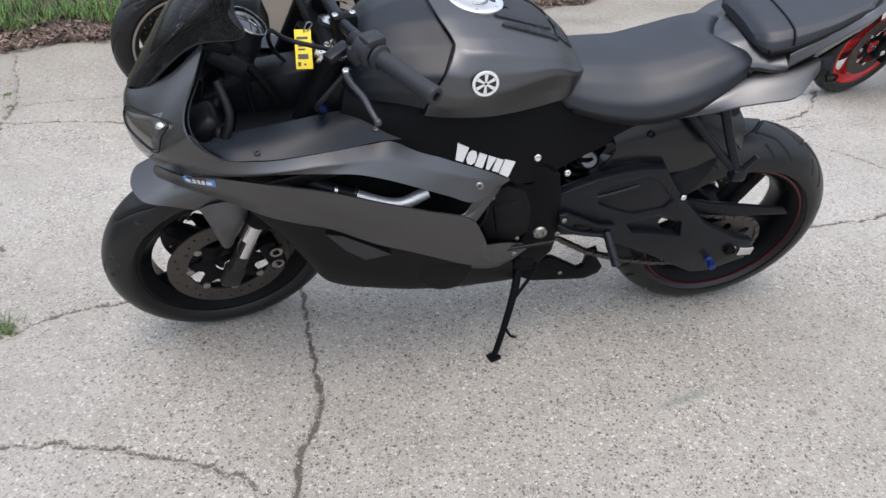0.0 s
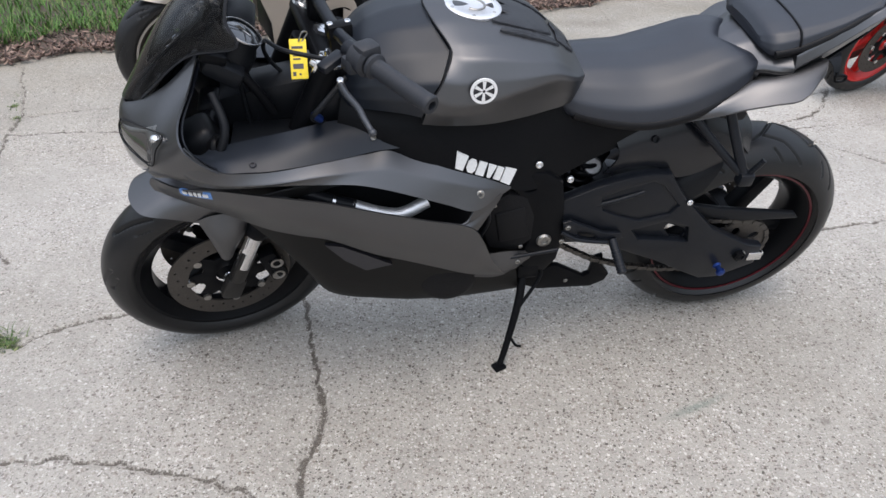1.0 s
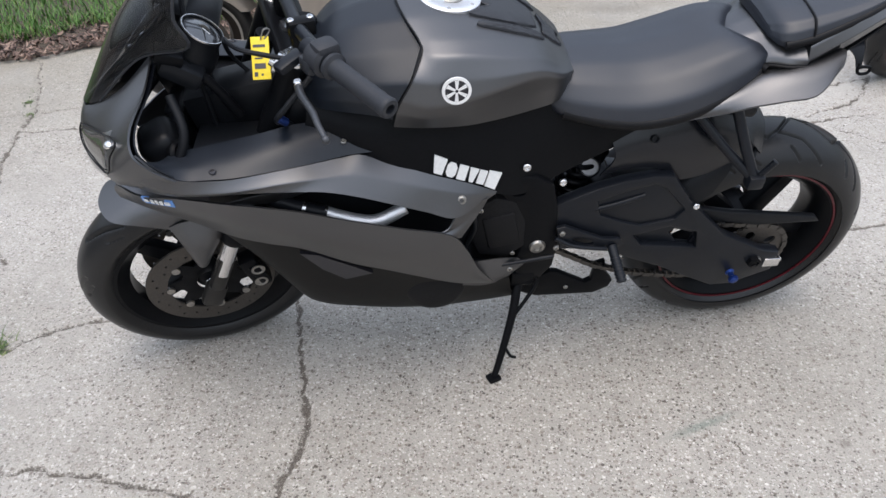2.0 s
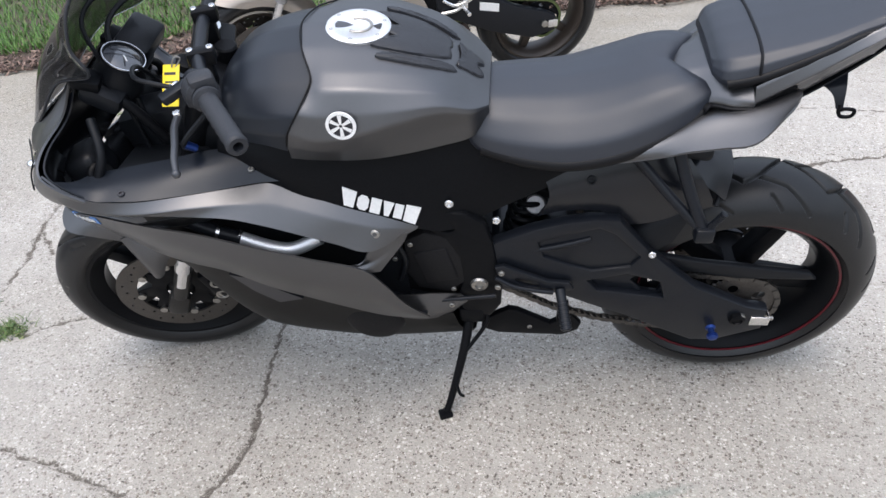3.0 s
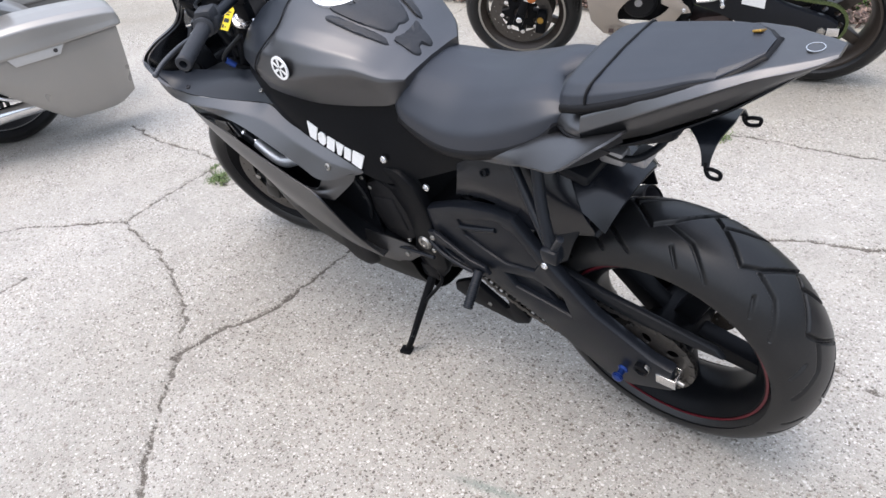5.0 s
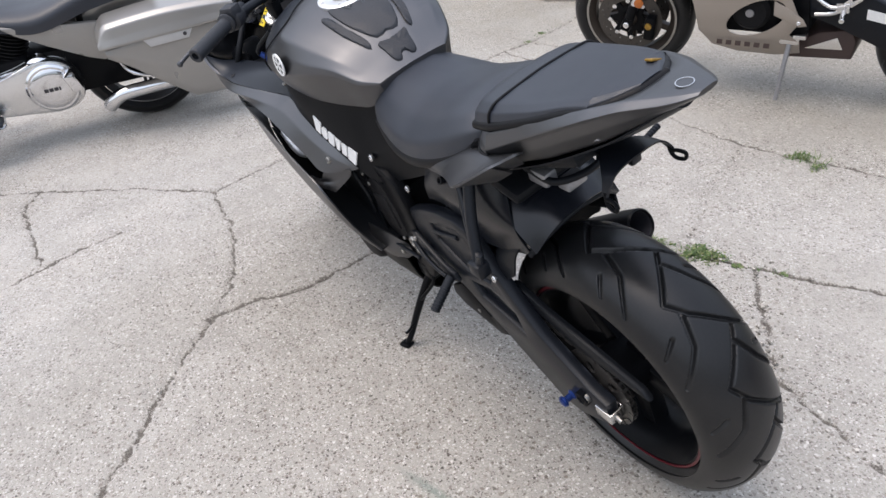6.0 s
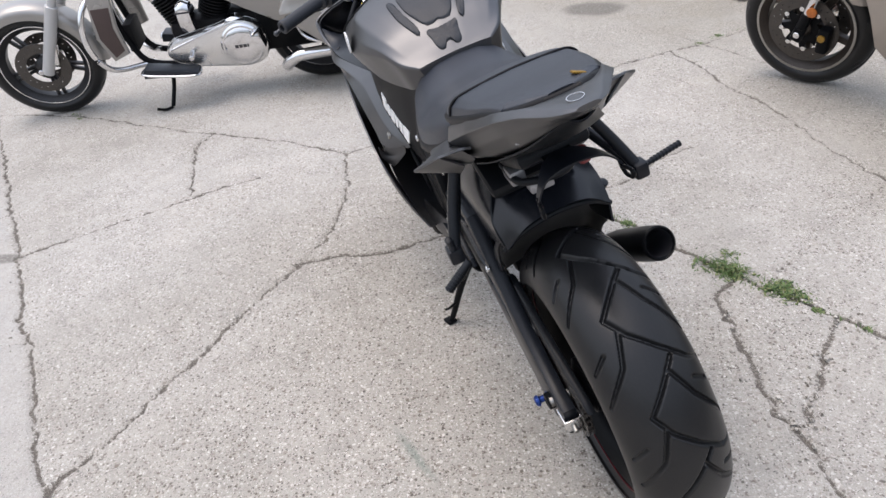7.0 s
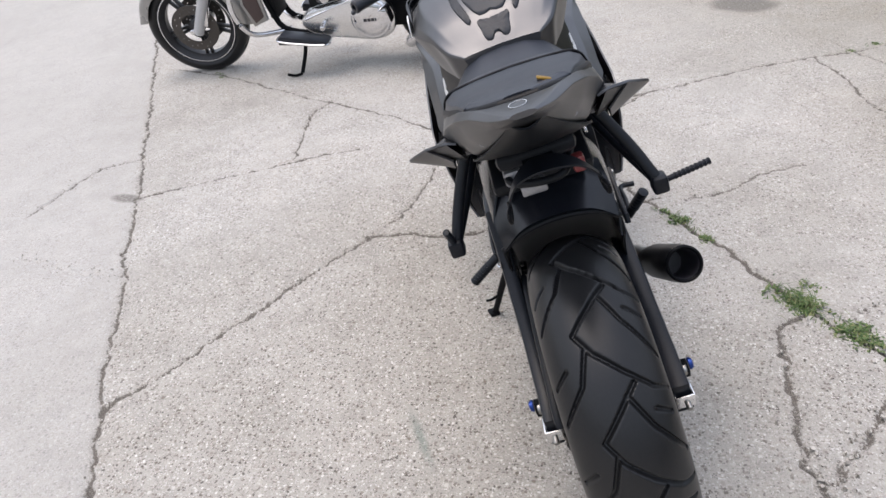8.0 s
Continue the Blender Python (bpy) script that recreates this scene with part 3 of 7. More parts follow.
# joints and cracks: half width, strength, and the way each one runs over the lot
CRACKS = [
    (0.0065, 1.0, [(-4.6, -2.25), (-3.05, -1.44), (-1.69, -0.71), (-0.54, -0.12), (-0.07, 0.11), (0.31, 0.30), (0.60, 0.45), (0.92, 0.61), (2.4, 1.36)]),
    (0.008, 0.95, [(0.62, 0.46), (0.43, 0.58), (0.22, 0.71), (0.02, 0.81), (-0.13, 0.90), (-0.29, 1.03)]),
    (0.0055, 0.62, [(-0.29, 1.03), (-0.55, 1.11), (-0.90, 1.155), (-1.19, 1.12), (-1.28, 1.05)]),
    (0.008, 0.9, [(-0.28, 1.01), (-0.31, 1.15), (-0.31, 1.33), (-0.36, 1.52), (-0.41, 1.68), (-0.46, 1.85), (-0.55, 2.05)]),
    (0.006, 0.85, [(-2.53, -1.11), (-2.32, -0.56), (-2.01, -0.08), (-1.74, 0.34), (-1.46, 0.83), (-1.25, 1.07), (-1.19, 1.13)]),
    (0.006, 0.7, [(-1.71, 0.41), (-1.56, 0.33), (-1.26, 0.39), (-0.97, 0.45)]),
    (0.006, 0.95, [(-0.64, -0.18), (-0.77, 0.09), (-0.89, 0.34), (-1.07, 0.73)]),
    (0.005, 0.75, [(-0.49, -0.62), (-0.72, -0.61), (-0.95, -0.55), (-1.05, -0.40)]),
    (0.0055, 0.85, [(-1.45, 1.93), (-1.64, 2.09), (-1.77, 2.38), (-1.89, 2.65), (-1.99, 2.92), (-2.06, 3.17), (-2.19, 3.46), (-2.4, 3.8)]),
    (0.0075, 1.0, [(-0.72, 1.90), (-0.57, 1.98), (-0.38, 2.10), (-0.20, 2.22), (-0.04, 2.31), (0.12, 2.40), (0.25, 2.50), (0.41, 2.60), (0.57, 2.73), (0.82, 2.88), (1.0, 2.98), (1.25, 3.09), (1.8, 3.3)]),
    (0.0058, 0.95, [(0.13, 2.40), (0.18, 2.32), (0.26, 2.30), (0.35, 2.30), (0.47, 2.29), (0.60, 2.275), (0.68, 2.275), (0.75, 2.30), (0.87, 2.29), (1.05, 2.28), (1.36, 2.32), (1.55, 2.38), (1.75, 2.45)]),
    (0.0062, 0.95, [(0.33, 2.56), (0.38, 2.58), (0.51, 2.47), (0.59, 2.42), (0.66, 2.36), (0.74, 2.30)]),
    (0.006, 0.8, [(-1.99, 2.92), (-1.75, 2.97), (-1.40, 3.00), (-1.15, 3.05), (-0.76, 3.08), (-0.40, 3.11), (-0.28, 3.14), (-0.05, 3.24), (0.18, 3.32), (0.50, 3.43), (0.90, 3.50), (1.27, 3.62), (1.67, 3.60), (1.99, 3.76)]),
    (0.0045, 0.45, [(-0.28, 3.14), (-0.07, 2.78), (0.11, 2.54)]),
    (0.008, 0.95, [(-1.20, 1.13), (-1.28, 1.30), (-1.36, 1.50), (-1.44, 1.68), (-1.52, 1.90), (-1.66, 2.12)]),
    (0.007, 0.95, [(-1.38, 1.55), (-1.22, 1.55), (-1.14, 1.62), (-1.0, 1.67), (-0.8, 1.74), (-0.45, 1.86)]),
    (0.006, 0.8, [(-2.15, 1.44), (-1.72, 1.53), (-1.44, 1.62)]),
    (0.006, 0.7, [(-2.2, 3.05), (-1.87, 3.18), (-1.59, 3.29)]),
    (0.005, 0.6, [(-1.95, 2.65), (-1.67, 2.77), (-1.40, 2.86)]),
    (0.006, 0.75, [(1.60, 3.15), (1.80, 2.96), (1.95, 2.80), (2.3, 2.6)]),
    (0.004, 0.5, [(-0.53, 2.145), (-0.60, 2.30), (-0.70, 2.415), (-0.78, 2.55), (-0.80, 2.634)]),
    (0.004, 0.5, [(-0.157, -0.503), (-0.14, -0.332), (-0.07, -0.13), (-0.034, 0.111)]),
    (0.006, 0.75, [(1.52, 3.25), (1.70, 3.38), (1.89, 3.57), (2.0, 3.8), (2.3, 4.4)]),
]


def axis_steps(lo, hi, fine, reach):
    """Even steps where the camera passes, then wider and wider ones out to the reach."""
    core = list(np.arange(lo, hi, fine))
    up, s = [core[-1]], fine
    while up[-1] < reach:
        s = min(s * 1.12, 12)
        up.append(up[-1] + s)
    down, s = [core[0]], fine
    while down[-1] > -reach:
        s = min(s * 1.12, 12)
        down.append(down[-1] - s)
    return np.array(down[:0:-1] + core + up[1:])


gx, gy = axis_steps(-3.4, 2.0, 0.0105, 90), axis_steps(-1.7, 3.7, 0.0105, 90)
step = np.maximum(np.gradient(gx)[None, :], np.gradient(gy)[:, None])
X, Y = np.meshgrid(gx, gy)
wx = X + 0.014 * wave(X, Y, 14, 3) + 0.008 * wave(X, Y, 55, 4) + 0.004 * wave(X, Y, 130, 14)
wy = Y + 0.014 * wave(X, Y, 14, 5) + 0.008 * wave(X, Y, 55, 6) + 0.004 * wave(X, Y, 130, 16)
joint = np.zeros_like(X)
near = (np.abs(X) < 6) & (np.abs(Y) < 6)
nx, ny = wx[near], wy[near]
thin = np.clip(1.6 - step[near] / 0.03, 0, 1)
best = np.zeros(nx.shape)
deep = np.zeros(nx.shape)
for halfw, strength, line in CRACKS:
    least = 0.72 if strength < 0.7 else 0.90
    strength = min(1.0, 0.70 + 0.30 * strength)
    halfw = halfw * (0.55 + 0.45 * strength)
    w = np.maximum(halfw * 0.78 * (1 + 0.5 * wave(nx, ny, 9, int(halfw * 1e4) + len(line))), 0.66 * step[near])
    gaps = np.clip(0.95 + 0.75 * wave(nx, ny, 5, int(halfw * 1e4) + 3 * len(line)), least, 1.0)
    for (x0, y0), (x1, y1) in zip(line[:-1], line[1:]):
        dx, dy = x1 - x0, y1 - y0
        t = np.clip(((nx - x0) * dx + (ny - y0) * dy) / (dx * dx + dy * dy), 0, 1)
        d = np.hypot(nx - x0 - t * dx, ny - y0 - t * dy)
        best = np.maximum(best, gaps * strength * np.clip(1.0 - d / (3.2 * w), 0, 1) * thin)
        deep = np.maximum(deep, gaps * strength * np.clip(1.3 - d / w, 0, 1))
joint[near] = best
furrow = np.zeros_like(X)
furrow[near] = deep
Z = 0.0025 * wave(X, Y, 3.0, 8) * np.exp(-(X ** 2 + (Y - 1.5) ** 2) / 30) - 0.010 * furrow
# the smoother slab lies beyond the long straight joint
side = (X + 0.54) * 0.46 - (Y + 0.12) * 0.888
slab = np.clip(side * 25, 0, 1) * 0.55
oil = np.zeros_like(X)
for cx, cy, rx, ry, turn, amount in ((-3.06, 2.76, 0.19, 0.18, 1.0, 0.9), (0.95, 4.98, 0.28, 0.07, 0.2, 0.45), (0.98, 1.36, 0.014, 0.01, 0, 0.7), (-0.645, -0.235, 0.085, 0.034, 1.35, 0.8), (-1.75, -0.1, 0.10, 0.05, 0.3, 0.25)):
    c, s = math.cos(turn), math.sin(turn)
    u, v = (X - cx) * c + (Y - cy) * s, -(X - cx) * s + (Y - cy) * c
    oil = np.maximum(oil, amount * np.clip(2.2 * (1.2 - np.hypot(u / rx, v / ry) - 0.15 * wave(X, Y, 20, 9)), 0, 1))
c, s = math.cos(0.47), math.sin(0.47)
u, v = (X - 0.66) * c + (Y - 1.392) * s, -(X - 0.66) * s + (Y - 1.392) * c
scuff = 0.75 * np.clip(1.3 - np.abs(u) / 0.095, 0, 1) * np.clip(1.3 - np.abs(v) / 0.011, 0, 1)

skin = np.clip(1.25 - np.hypot((X - 0.40) / 1.25, (Y - 1.25) / 0.95) + 0.22 * wave(X, Y, 2.6, 11) + 0.10 * wave(X, Y, 8, 12), 0, 0.8)
from_bed = (X + 3.55) * -0.416 + (Y - 3.37) * 0.909
soil_wash = np.clip(1.0 + from_bed / 1.9 + 0.15 * wave(X, Y, 2.2, 21), 0, 1) * (np.abs(X) < 15)
ny_, nx_ = X.shape
verts = np.stack([X, Y, Z], 2).reshape(-1, 3)
idx = np.arange(nx_ * ny_).reshape(ny_, nx_)
quads = np.stack([idx[:-1, :-1], idx[:-1, 1:], idx[1:, 1:], idx[1:, :-1]], 2).reshape(-1, 4)
me = bpy.data.meshes.new("ground")
me.vertices.add(len(verts))
me.vertices.foreach_set("co", verts.ravel())
me.loops.add(quads.size)
me.loops.foreach_set("vertex_index", quads.ravel())
me.polygons.add(len(quads))
me.polygons.foreach_set("loop_start", np.arange(len(quads)) * 4)
me.update(calc_edges=True)
me.polygons.foreach_set("use_smooth", np.ones(len(quads), bool))
for name, values in (("joint_dirt", joint * 0.5), ("smooth_slab", slab), ("oil_stain", oil), ("green_scuff", scuff), ("worn_skin", skin), ("soil_wash", soil_wash)):
    me.attributes.new(name, "FLOAT", "POINT").data.foreach_set("value", values.ravel())
me.materials.append(CONCRETE)
tagged(new("ground", me), "pale cracked concrete lot with exposed pebbles", "ground", kind="structure")

# ---- lawn and dead leaves along the edge of the lot ----
EDGE0, ALONG = Vector((-3.55, 3.37, 0)), Vector((0.909, 0.416, 0)).normalized()
AWAY = Vector((-ALONG.y, ALONG.x, 0))


def blades(rng, count, place, height, width, lean):
    bm = bmesh.new()
    for _ in range(count):
        p = place(rng)
        h, w, a = height * rng.uniform(0.5, 1.25), width * rng.uniform(0.6, 1.3), rng.uniform(0, 6.28)
        d, e = Vector((math.cos(a), math.sin(a), 0)), Vector((-math.sin(a), math.cos(a), 0))
        k = lean * rng.uniform(0.2, 1.3) * h
        base = [bm.verts.new(p - e * w), bm.verts.new(p + e * w)]
        mid = [bm.verts.new(p - e * w * 0.8 + d * k * 0.35 + Vector((0, 0, h * 0.55))), bm.verts.new(p + e * w * 0.8 + d * k * 0.35 + Vector((0, 0, h * 0.55)))]
        tip = bm.verts.new(p + d * k + Vector((0, 0, h)))
        bm.faces.new((base[0], base[1], mid[1], mid[0]))
        bm.faces.new((mid[0], mid[1], tip))
    return bm


def leaf_sheet(rng, count, place, size):
    bm = bmesh.new()
    for _ in range(count):
        m = Matrix.Translation(place(rng)) @ Euler((rng.uniform(-0.7, 0.7), rng.uniform(-0.7, 0.7), rng.uniform(0, 6.28))).to_matrix().to_4x4()
        s = size * rng.uniform(0.5, 1.3)
        pts = [(-1, 0, 0.1), (-0.35, -0.42, -0.1), (0.45, -0.36, 0.05), (1, 0, 0.25), (0.45, 0.36, 0.1), (-0.35, 0.42, -0.05)]
        ring = [bm.verts.new(m @ (Vector(q) * s)) for q in pts]
        bm.faces.new((ring[0], ring[1], ring[2], ring[3]))
        bm.faces.new((ring[0], ring[3], ring[4], ring[5]))
    return bm


def strip(lo, hi, wob, z0=0.0, z1=0.0, span=(-3.2, 7.5)):
    def place(rng):
        s = rng.uniform(*span)
        e = lo + wob * math.sin(s * 5.1) + 0.6 * wob * math.sin(s * 13.7)
        d = e + (hi - lo) * rng.random() ** 1.3
        return EDGE0 + ALONG * s + AWAY * d + Vector((0, 0, rng.uniform(z0, z1)))
    return place


def bank():
    """The soil bed under the lawn, a little higher than the lot."""
    g = []
    for j, (d, z) in enumerate(((0.0, -0.01), (0.05, 0.012), (0.3, 0.03), (0.8, 0.045), (2.5, 0.06), (9.0, 0.08), (60, 0.1))):
        g.append([EDGE0 + ALONG * s + AWAY * (d + (0.05 * math.sin(s * 5.1) + 0.03 * math.sin(s * 13.7) if j < 3 else 0)) + Vector((0, 0, z)) for s in np.linspace(-40, 40, 401)])
    return grid_mesh(g)[0]


rng = random.Random(4)
tagged(new("soil_bank", mesh_of("soil_bank", bank(), SOIL)), "dark soil bed edging the concrete lot", "soil", kind="structure")
tagged(new("leaf_litter", mesh_of("leaf_litter", leaf_sheet(rng, 15000, strip(-0.03, 0.60, 0.05, 0.01, 0.05), 0.021), LEAVES)), "drift of dry brown leaves along the lawn edge", "leaves", kind="stuff")
tagged(new("lawn", mesh_of("lawn", blades(rng, 62000, strip(0.26, 3.4, 0.08, 0.02, 0.06), 0.062, 0.0032, 1.0), GRASS)), "fresh green lawn grass behind the leaves", "grass", kind="stuff")


def along(line, wob):
    pts = [Vector((*p, 0)) for p in line]
    seg = list(zip(pts[:-1], pts[1:]))

    def place(rng):
        a, b = rng.choice(seg)
        return a.lerp(b, rng.random()) + Vector((rng.gauss(0, wob), rng.gauss(0, wob), -0.006))
    return place


def tuft(rng, spots):
    """Low clumps of small leaves and a few blades, gathered along a stretch of joint."""
    bm = bmesh.new()
    for line, leaves, few, h, wob in spots:
        place = along(line, wob)
        heads = [place(rng) for _ in range(max(3, leaves // 45))]

        def near_head(r):
            c = r.choice(heads)
            d = Vector((r.gauss(0, wob * 0.7), r.gauss(0, wob * 0.7), 0))
            return c + d + Vector((0, 0, 0.004 + r.random() * h * max(0.1, 1 - d.length / (wob * 1.6))))
        bm = join(bm, leaf_sheet(rng, leaves, near_head, 0.0075), blades(rng, few, place, h * 1.2, 0.0016, 1.6))
    return bm


for spot in (
        ([(-0.47, 2.04), (-0.38, 2.10), (-0.24, 2.19)], 260, 110, 0.016, 0.016),
        ([(0.03, 2.35), (0.14, 2.41)], 460, 110, 0.024, 0.026),
        ([(0.17, 2.45), (0.27, 2.52)], 380, 70, 0.018, 0.024),
        ([(0.33, 2.55), (0.45, 2.62)], 60, 25, 0.012, 0.010),
        ([(-1.31, 1.545), (-1.23, 1.56)], 220, 150, 0.020, 0.026),
        ([(-1.37, 1.53), (-1.42, 1.66)], 40, 25, 0.012, 0.010),
        ([(-2.02, 3.0), (-2.10, 3.2), (-2.2, 3.4)], 70, 30, 0.012, 0.014),
        ([(0.82, 2.88), (0.92, 2.93)], 90, 40, 0.014, 0.014),
        ([(-0.10, 3.20), (-0.02, 3.25)], 170, 60, 0.022, 0.024),
        ([(-2.38, -0.62), (-2.28, -0.5)], 60, 20, 0.010, 0.012)):
    tagged(new("weed_tuft", mesh_of("weed_tuft", tuft(rng, [spot]), WEED)), "small green weeds growing in a concrete joint", "weeds", kind="stuff")


def grit(rng, count):
    """Loose crumbs and small stones beside the joints."""
    bm = bmesh.new()
    lines = [c[2] for c in CRACKS]
    for _ in range(count):
        line = rng.choice(lines)
        k = rng.randrange(len(line) - 1)
        t = rng.random()
        p = Vector((line[k][0] + (line[k + 1][0] - line[k][0]) * t + rng.gauss(0, 0.03), line[k][1] + (line[k + 1][1] - line[k][1]) * t + rng.gauss(0, 0.03), 0))
        r = rng.uniform(0.0012, 0.0042) * (1.6 if 0.2 < p.x < 1.1 and 2.2 < p.y < 2.9 else 1.0)
        bmesh.ops.create_icosphere(bm, subdivisions=1, radius=r, matrix=Matrix.Translation(p + Vector((0, 0, r * 0.4))) @ Matrix.Diagonal((1, rng.uniform(0.6, 1), rng.uniform(0.5, 0.9), 1)))
    return bm


GRIT = leafy("loose_grit", [(0.0, (0.10, 0.09, 0.075)), (0.4, (0.28, 0.26, 0.23)), (1.0, (0.58, 0.55, 0.50))], 0.9)
tagged(new("loose_grit", mesh_of("loose_grit", grit(rng, 1700), GRIT)), "loose grit scattered along the concrete joints", "grit", kind="stuff")

# ---- the grey sport motorcycle ----
# local axes of every motorcycle: x forward from the rear axle, y to its left, z up; it leans on its stand
def stand_pose(x, y, heading, lean, z=0.0):
    return Matrix.Translation((x, y, z)) @ Matrix.Rotation(radians(heading), 4, "Z") @ Matrix.Rotation(radians(-lean), 4, "X")


REAR_GROOVES = [
    [(0.102, 0.034), (0.140, 0.012), (0.180, -0.028), (0.214, -0.070), (0.224, -0.104)],
    [(0.200, -0.038), (0.246, 0.002), (0.282, 0.034)],
    [(0.218, -0.021), (0.274, -0.049), (0.344, -0.103)],
    [(0.130, 0.021), (0.188, 0.042), (0.247, 0.095)],
    [(0.250, -0.062), (0.265, -0.092)],
    [(0.179, 0.094), (0.156, 0.063)],
]
FRONT_GROOVES = [
    [(0.00, 0.012), (0.06, 0.030), (0.11, 0.048)],
    [(0.09, -0.012), (0.15, -0.030), (0.20, -0.048)],
    [(0.05, 0.055), (0.09, 0.066)],
    [(0.14, -0.055), (0.18, -0.066)],
]


def sec(x, *yz):
    return [(x, y, z) for y, z in yz]


TANK = [
    [(0.885, 0, 1.000), (0.872, 0.07, 0.993), (0.850, 0.125, 0.976), (0.848, 0.150, 0.966), (0.868, 0.190, 0.938), (0.890, 0.203, 0.905), (0.900, 0.198, 0.875), (0.905, 0.184, 0.835)],
    [(0.83, 0, 0.998), (0.825, 0.07, 0.993), (0.82, 0.130, 0.979), (0.82, 0.164, 0.966), (0.83, 0.192, 0.930), (0.84, 0.207, 0.890), (0.845, 0.198, 0.860), (0.85, 0.180, 0.825)],
    sec(0.77, (0, 0.990), (0.070, 0.986), (0.128, 0.976), (0.164, 0.964), (0.188, 0.930), (0.203, 0.897), (0.188, 0.860), (0.168, 0.815)),
    sec(0.70, (0, 0.974), (0.060, 0.971), (0.114, 0.962), (0.152, 0.950), (0.175, 0.926), (0.184, 0.906), (0.166, 0.860), (0.150, 0.812)),
    sec(0.63, (0, 0.944), (0.050, 0.942), (0.098, 0.936), (0.130, 0.930), (0.150, 0.916), (0.154, 0.904), (0.138, 0.858), (0.127, 0.812)),
    sec(0.575, (0, 0.903), (0.040, 0.901), (0.080, 0.896), (0.100, 0.893), (0.122, 0.889), (0.126, 0.882), (0.120, 0.860), (0.112, 0.820)),
    sec(0.545, (0, 0.877), (0.030, 0.876), (0.055, 0.875), (0.070, 0.874), (0.088, 0.872), (0.090, 0.869), (0.086, 0.858), (0.080, 0.838)),
]
COVER = [
    sec(1.075, (0, 0.885), (0.03, 0.882), (0.055, 0.872), (0.075, 0.858), (0.08, 0.845), (0.075, 0.830)),
    sec(1.045, (0, 0.930), (0.05, 0.925), (0.090, 0.908), (0.120, 0.885), (0.125, 0.865), (0.120, 0.842)),
    sec(1.00, (0, 0.968), (0.06, 0.961), (0.115, 0.940), (0.152, 0.910), (0.162, 0.885), (0.155, 0.855)),
    [(0.95, 0, 0.988), (0.945, 0.068, 0.980), (0.93, 0.130, 0.957), (0.935, 0.176, 0.922), (0.94, 0.186, 0.893), (0.945, 0.176, 0.858)],
    [(0.887, 0, 0.997), (0.874, 0.07, 0.989), (0.847, 0.134, 0.965), (0.874, 0.188, 0.932), (0.897, 0.198, 0.898), (0.907, 0.186, 0.853)],
]
SEAT = [
    sec(0.600, (0, 0.862), (0.035, 0.860), (0.060, 0.852), (0.080, 0.836), (0.086, 0.814), (0.084, 0.806), (0.078, 0.798)),
    sec(0.560, (0, 0.868), (0.050, 0.865), (0.088, 0.850), (0.115, 0.822), (0.121, 0.800), (0.119, 0.790), (0.110, 0.780)),
    sec(0.480, (0, 0.870), (0.056, 0.866), (0.100, 0.848), (0.137, 0.816), (0.144, 0.790), (0.143, 0.779), (0.132, 0.768)),
    sec(0.400, (0, 0.873), (0.060, 0.867), (0.105, 0.850), (0.149, 0.820), (0.157, 0.790), (0.157, 0.779), (0.146, 0.766)),
    sec(0.320, (0, 0.888), (0.062, 0.884), (0.108, 0.870), (0.152, 0.838), (0.160, 0.806), (0.160, 0.796), (0.150, 0.784)),
    [(0.256, 0, 0.905), (0.253, 0.058, 0.905), (0.250, 0.104, 0.894), (0.246, 0.140, 0.862), (0.245, 0.147, 0.830), (0.245, 0.146, 0.820), (0.245, 0.138, 0.804)],
    [(0.222, 0, 0.904), (0.212, 0.050, 0.910), (0.200, 0.092, 0.905), (0.192, 0.122, 0.884), (0.190, 0.129, 0.856), (0.190, 0.128, 0.846), (0.192, 0.120, 0.832)],
    [(0.209, 0, 0.893), (0.190, 0.036, 0.900), (0.166, 0.074, 0.902), (0.160, 0.100, 0.893), (0.163, 0.110, 0.874), (0.166, 0.112, 0.866), (0.172, 0.106, 0.852)],
    [(0.206, 0, 0.882), (0.186, 0.036, 0.890), (0.158, 0.074, 0.892), (0.155, 0.094, 0.886), (0.158, 0.105, 0.874), (0.162, 0.106, 0.866), (0.172, 0.100, 0.852)],
]
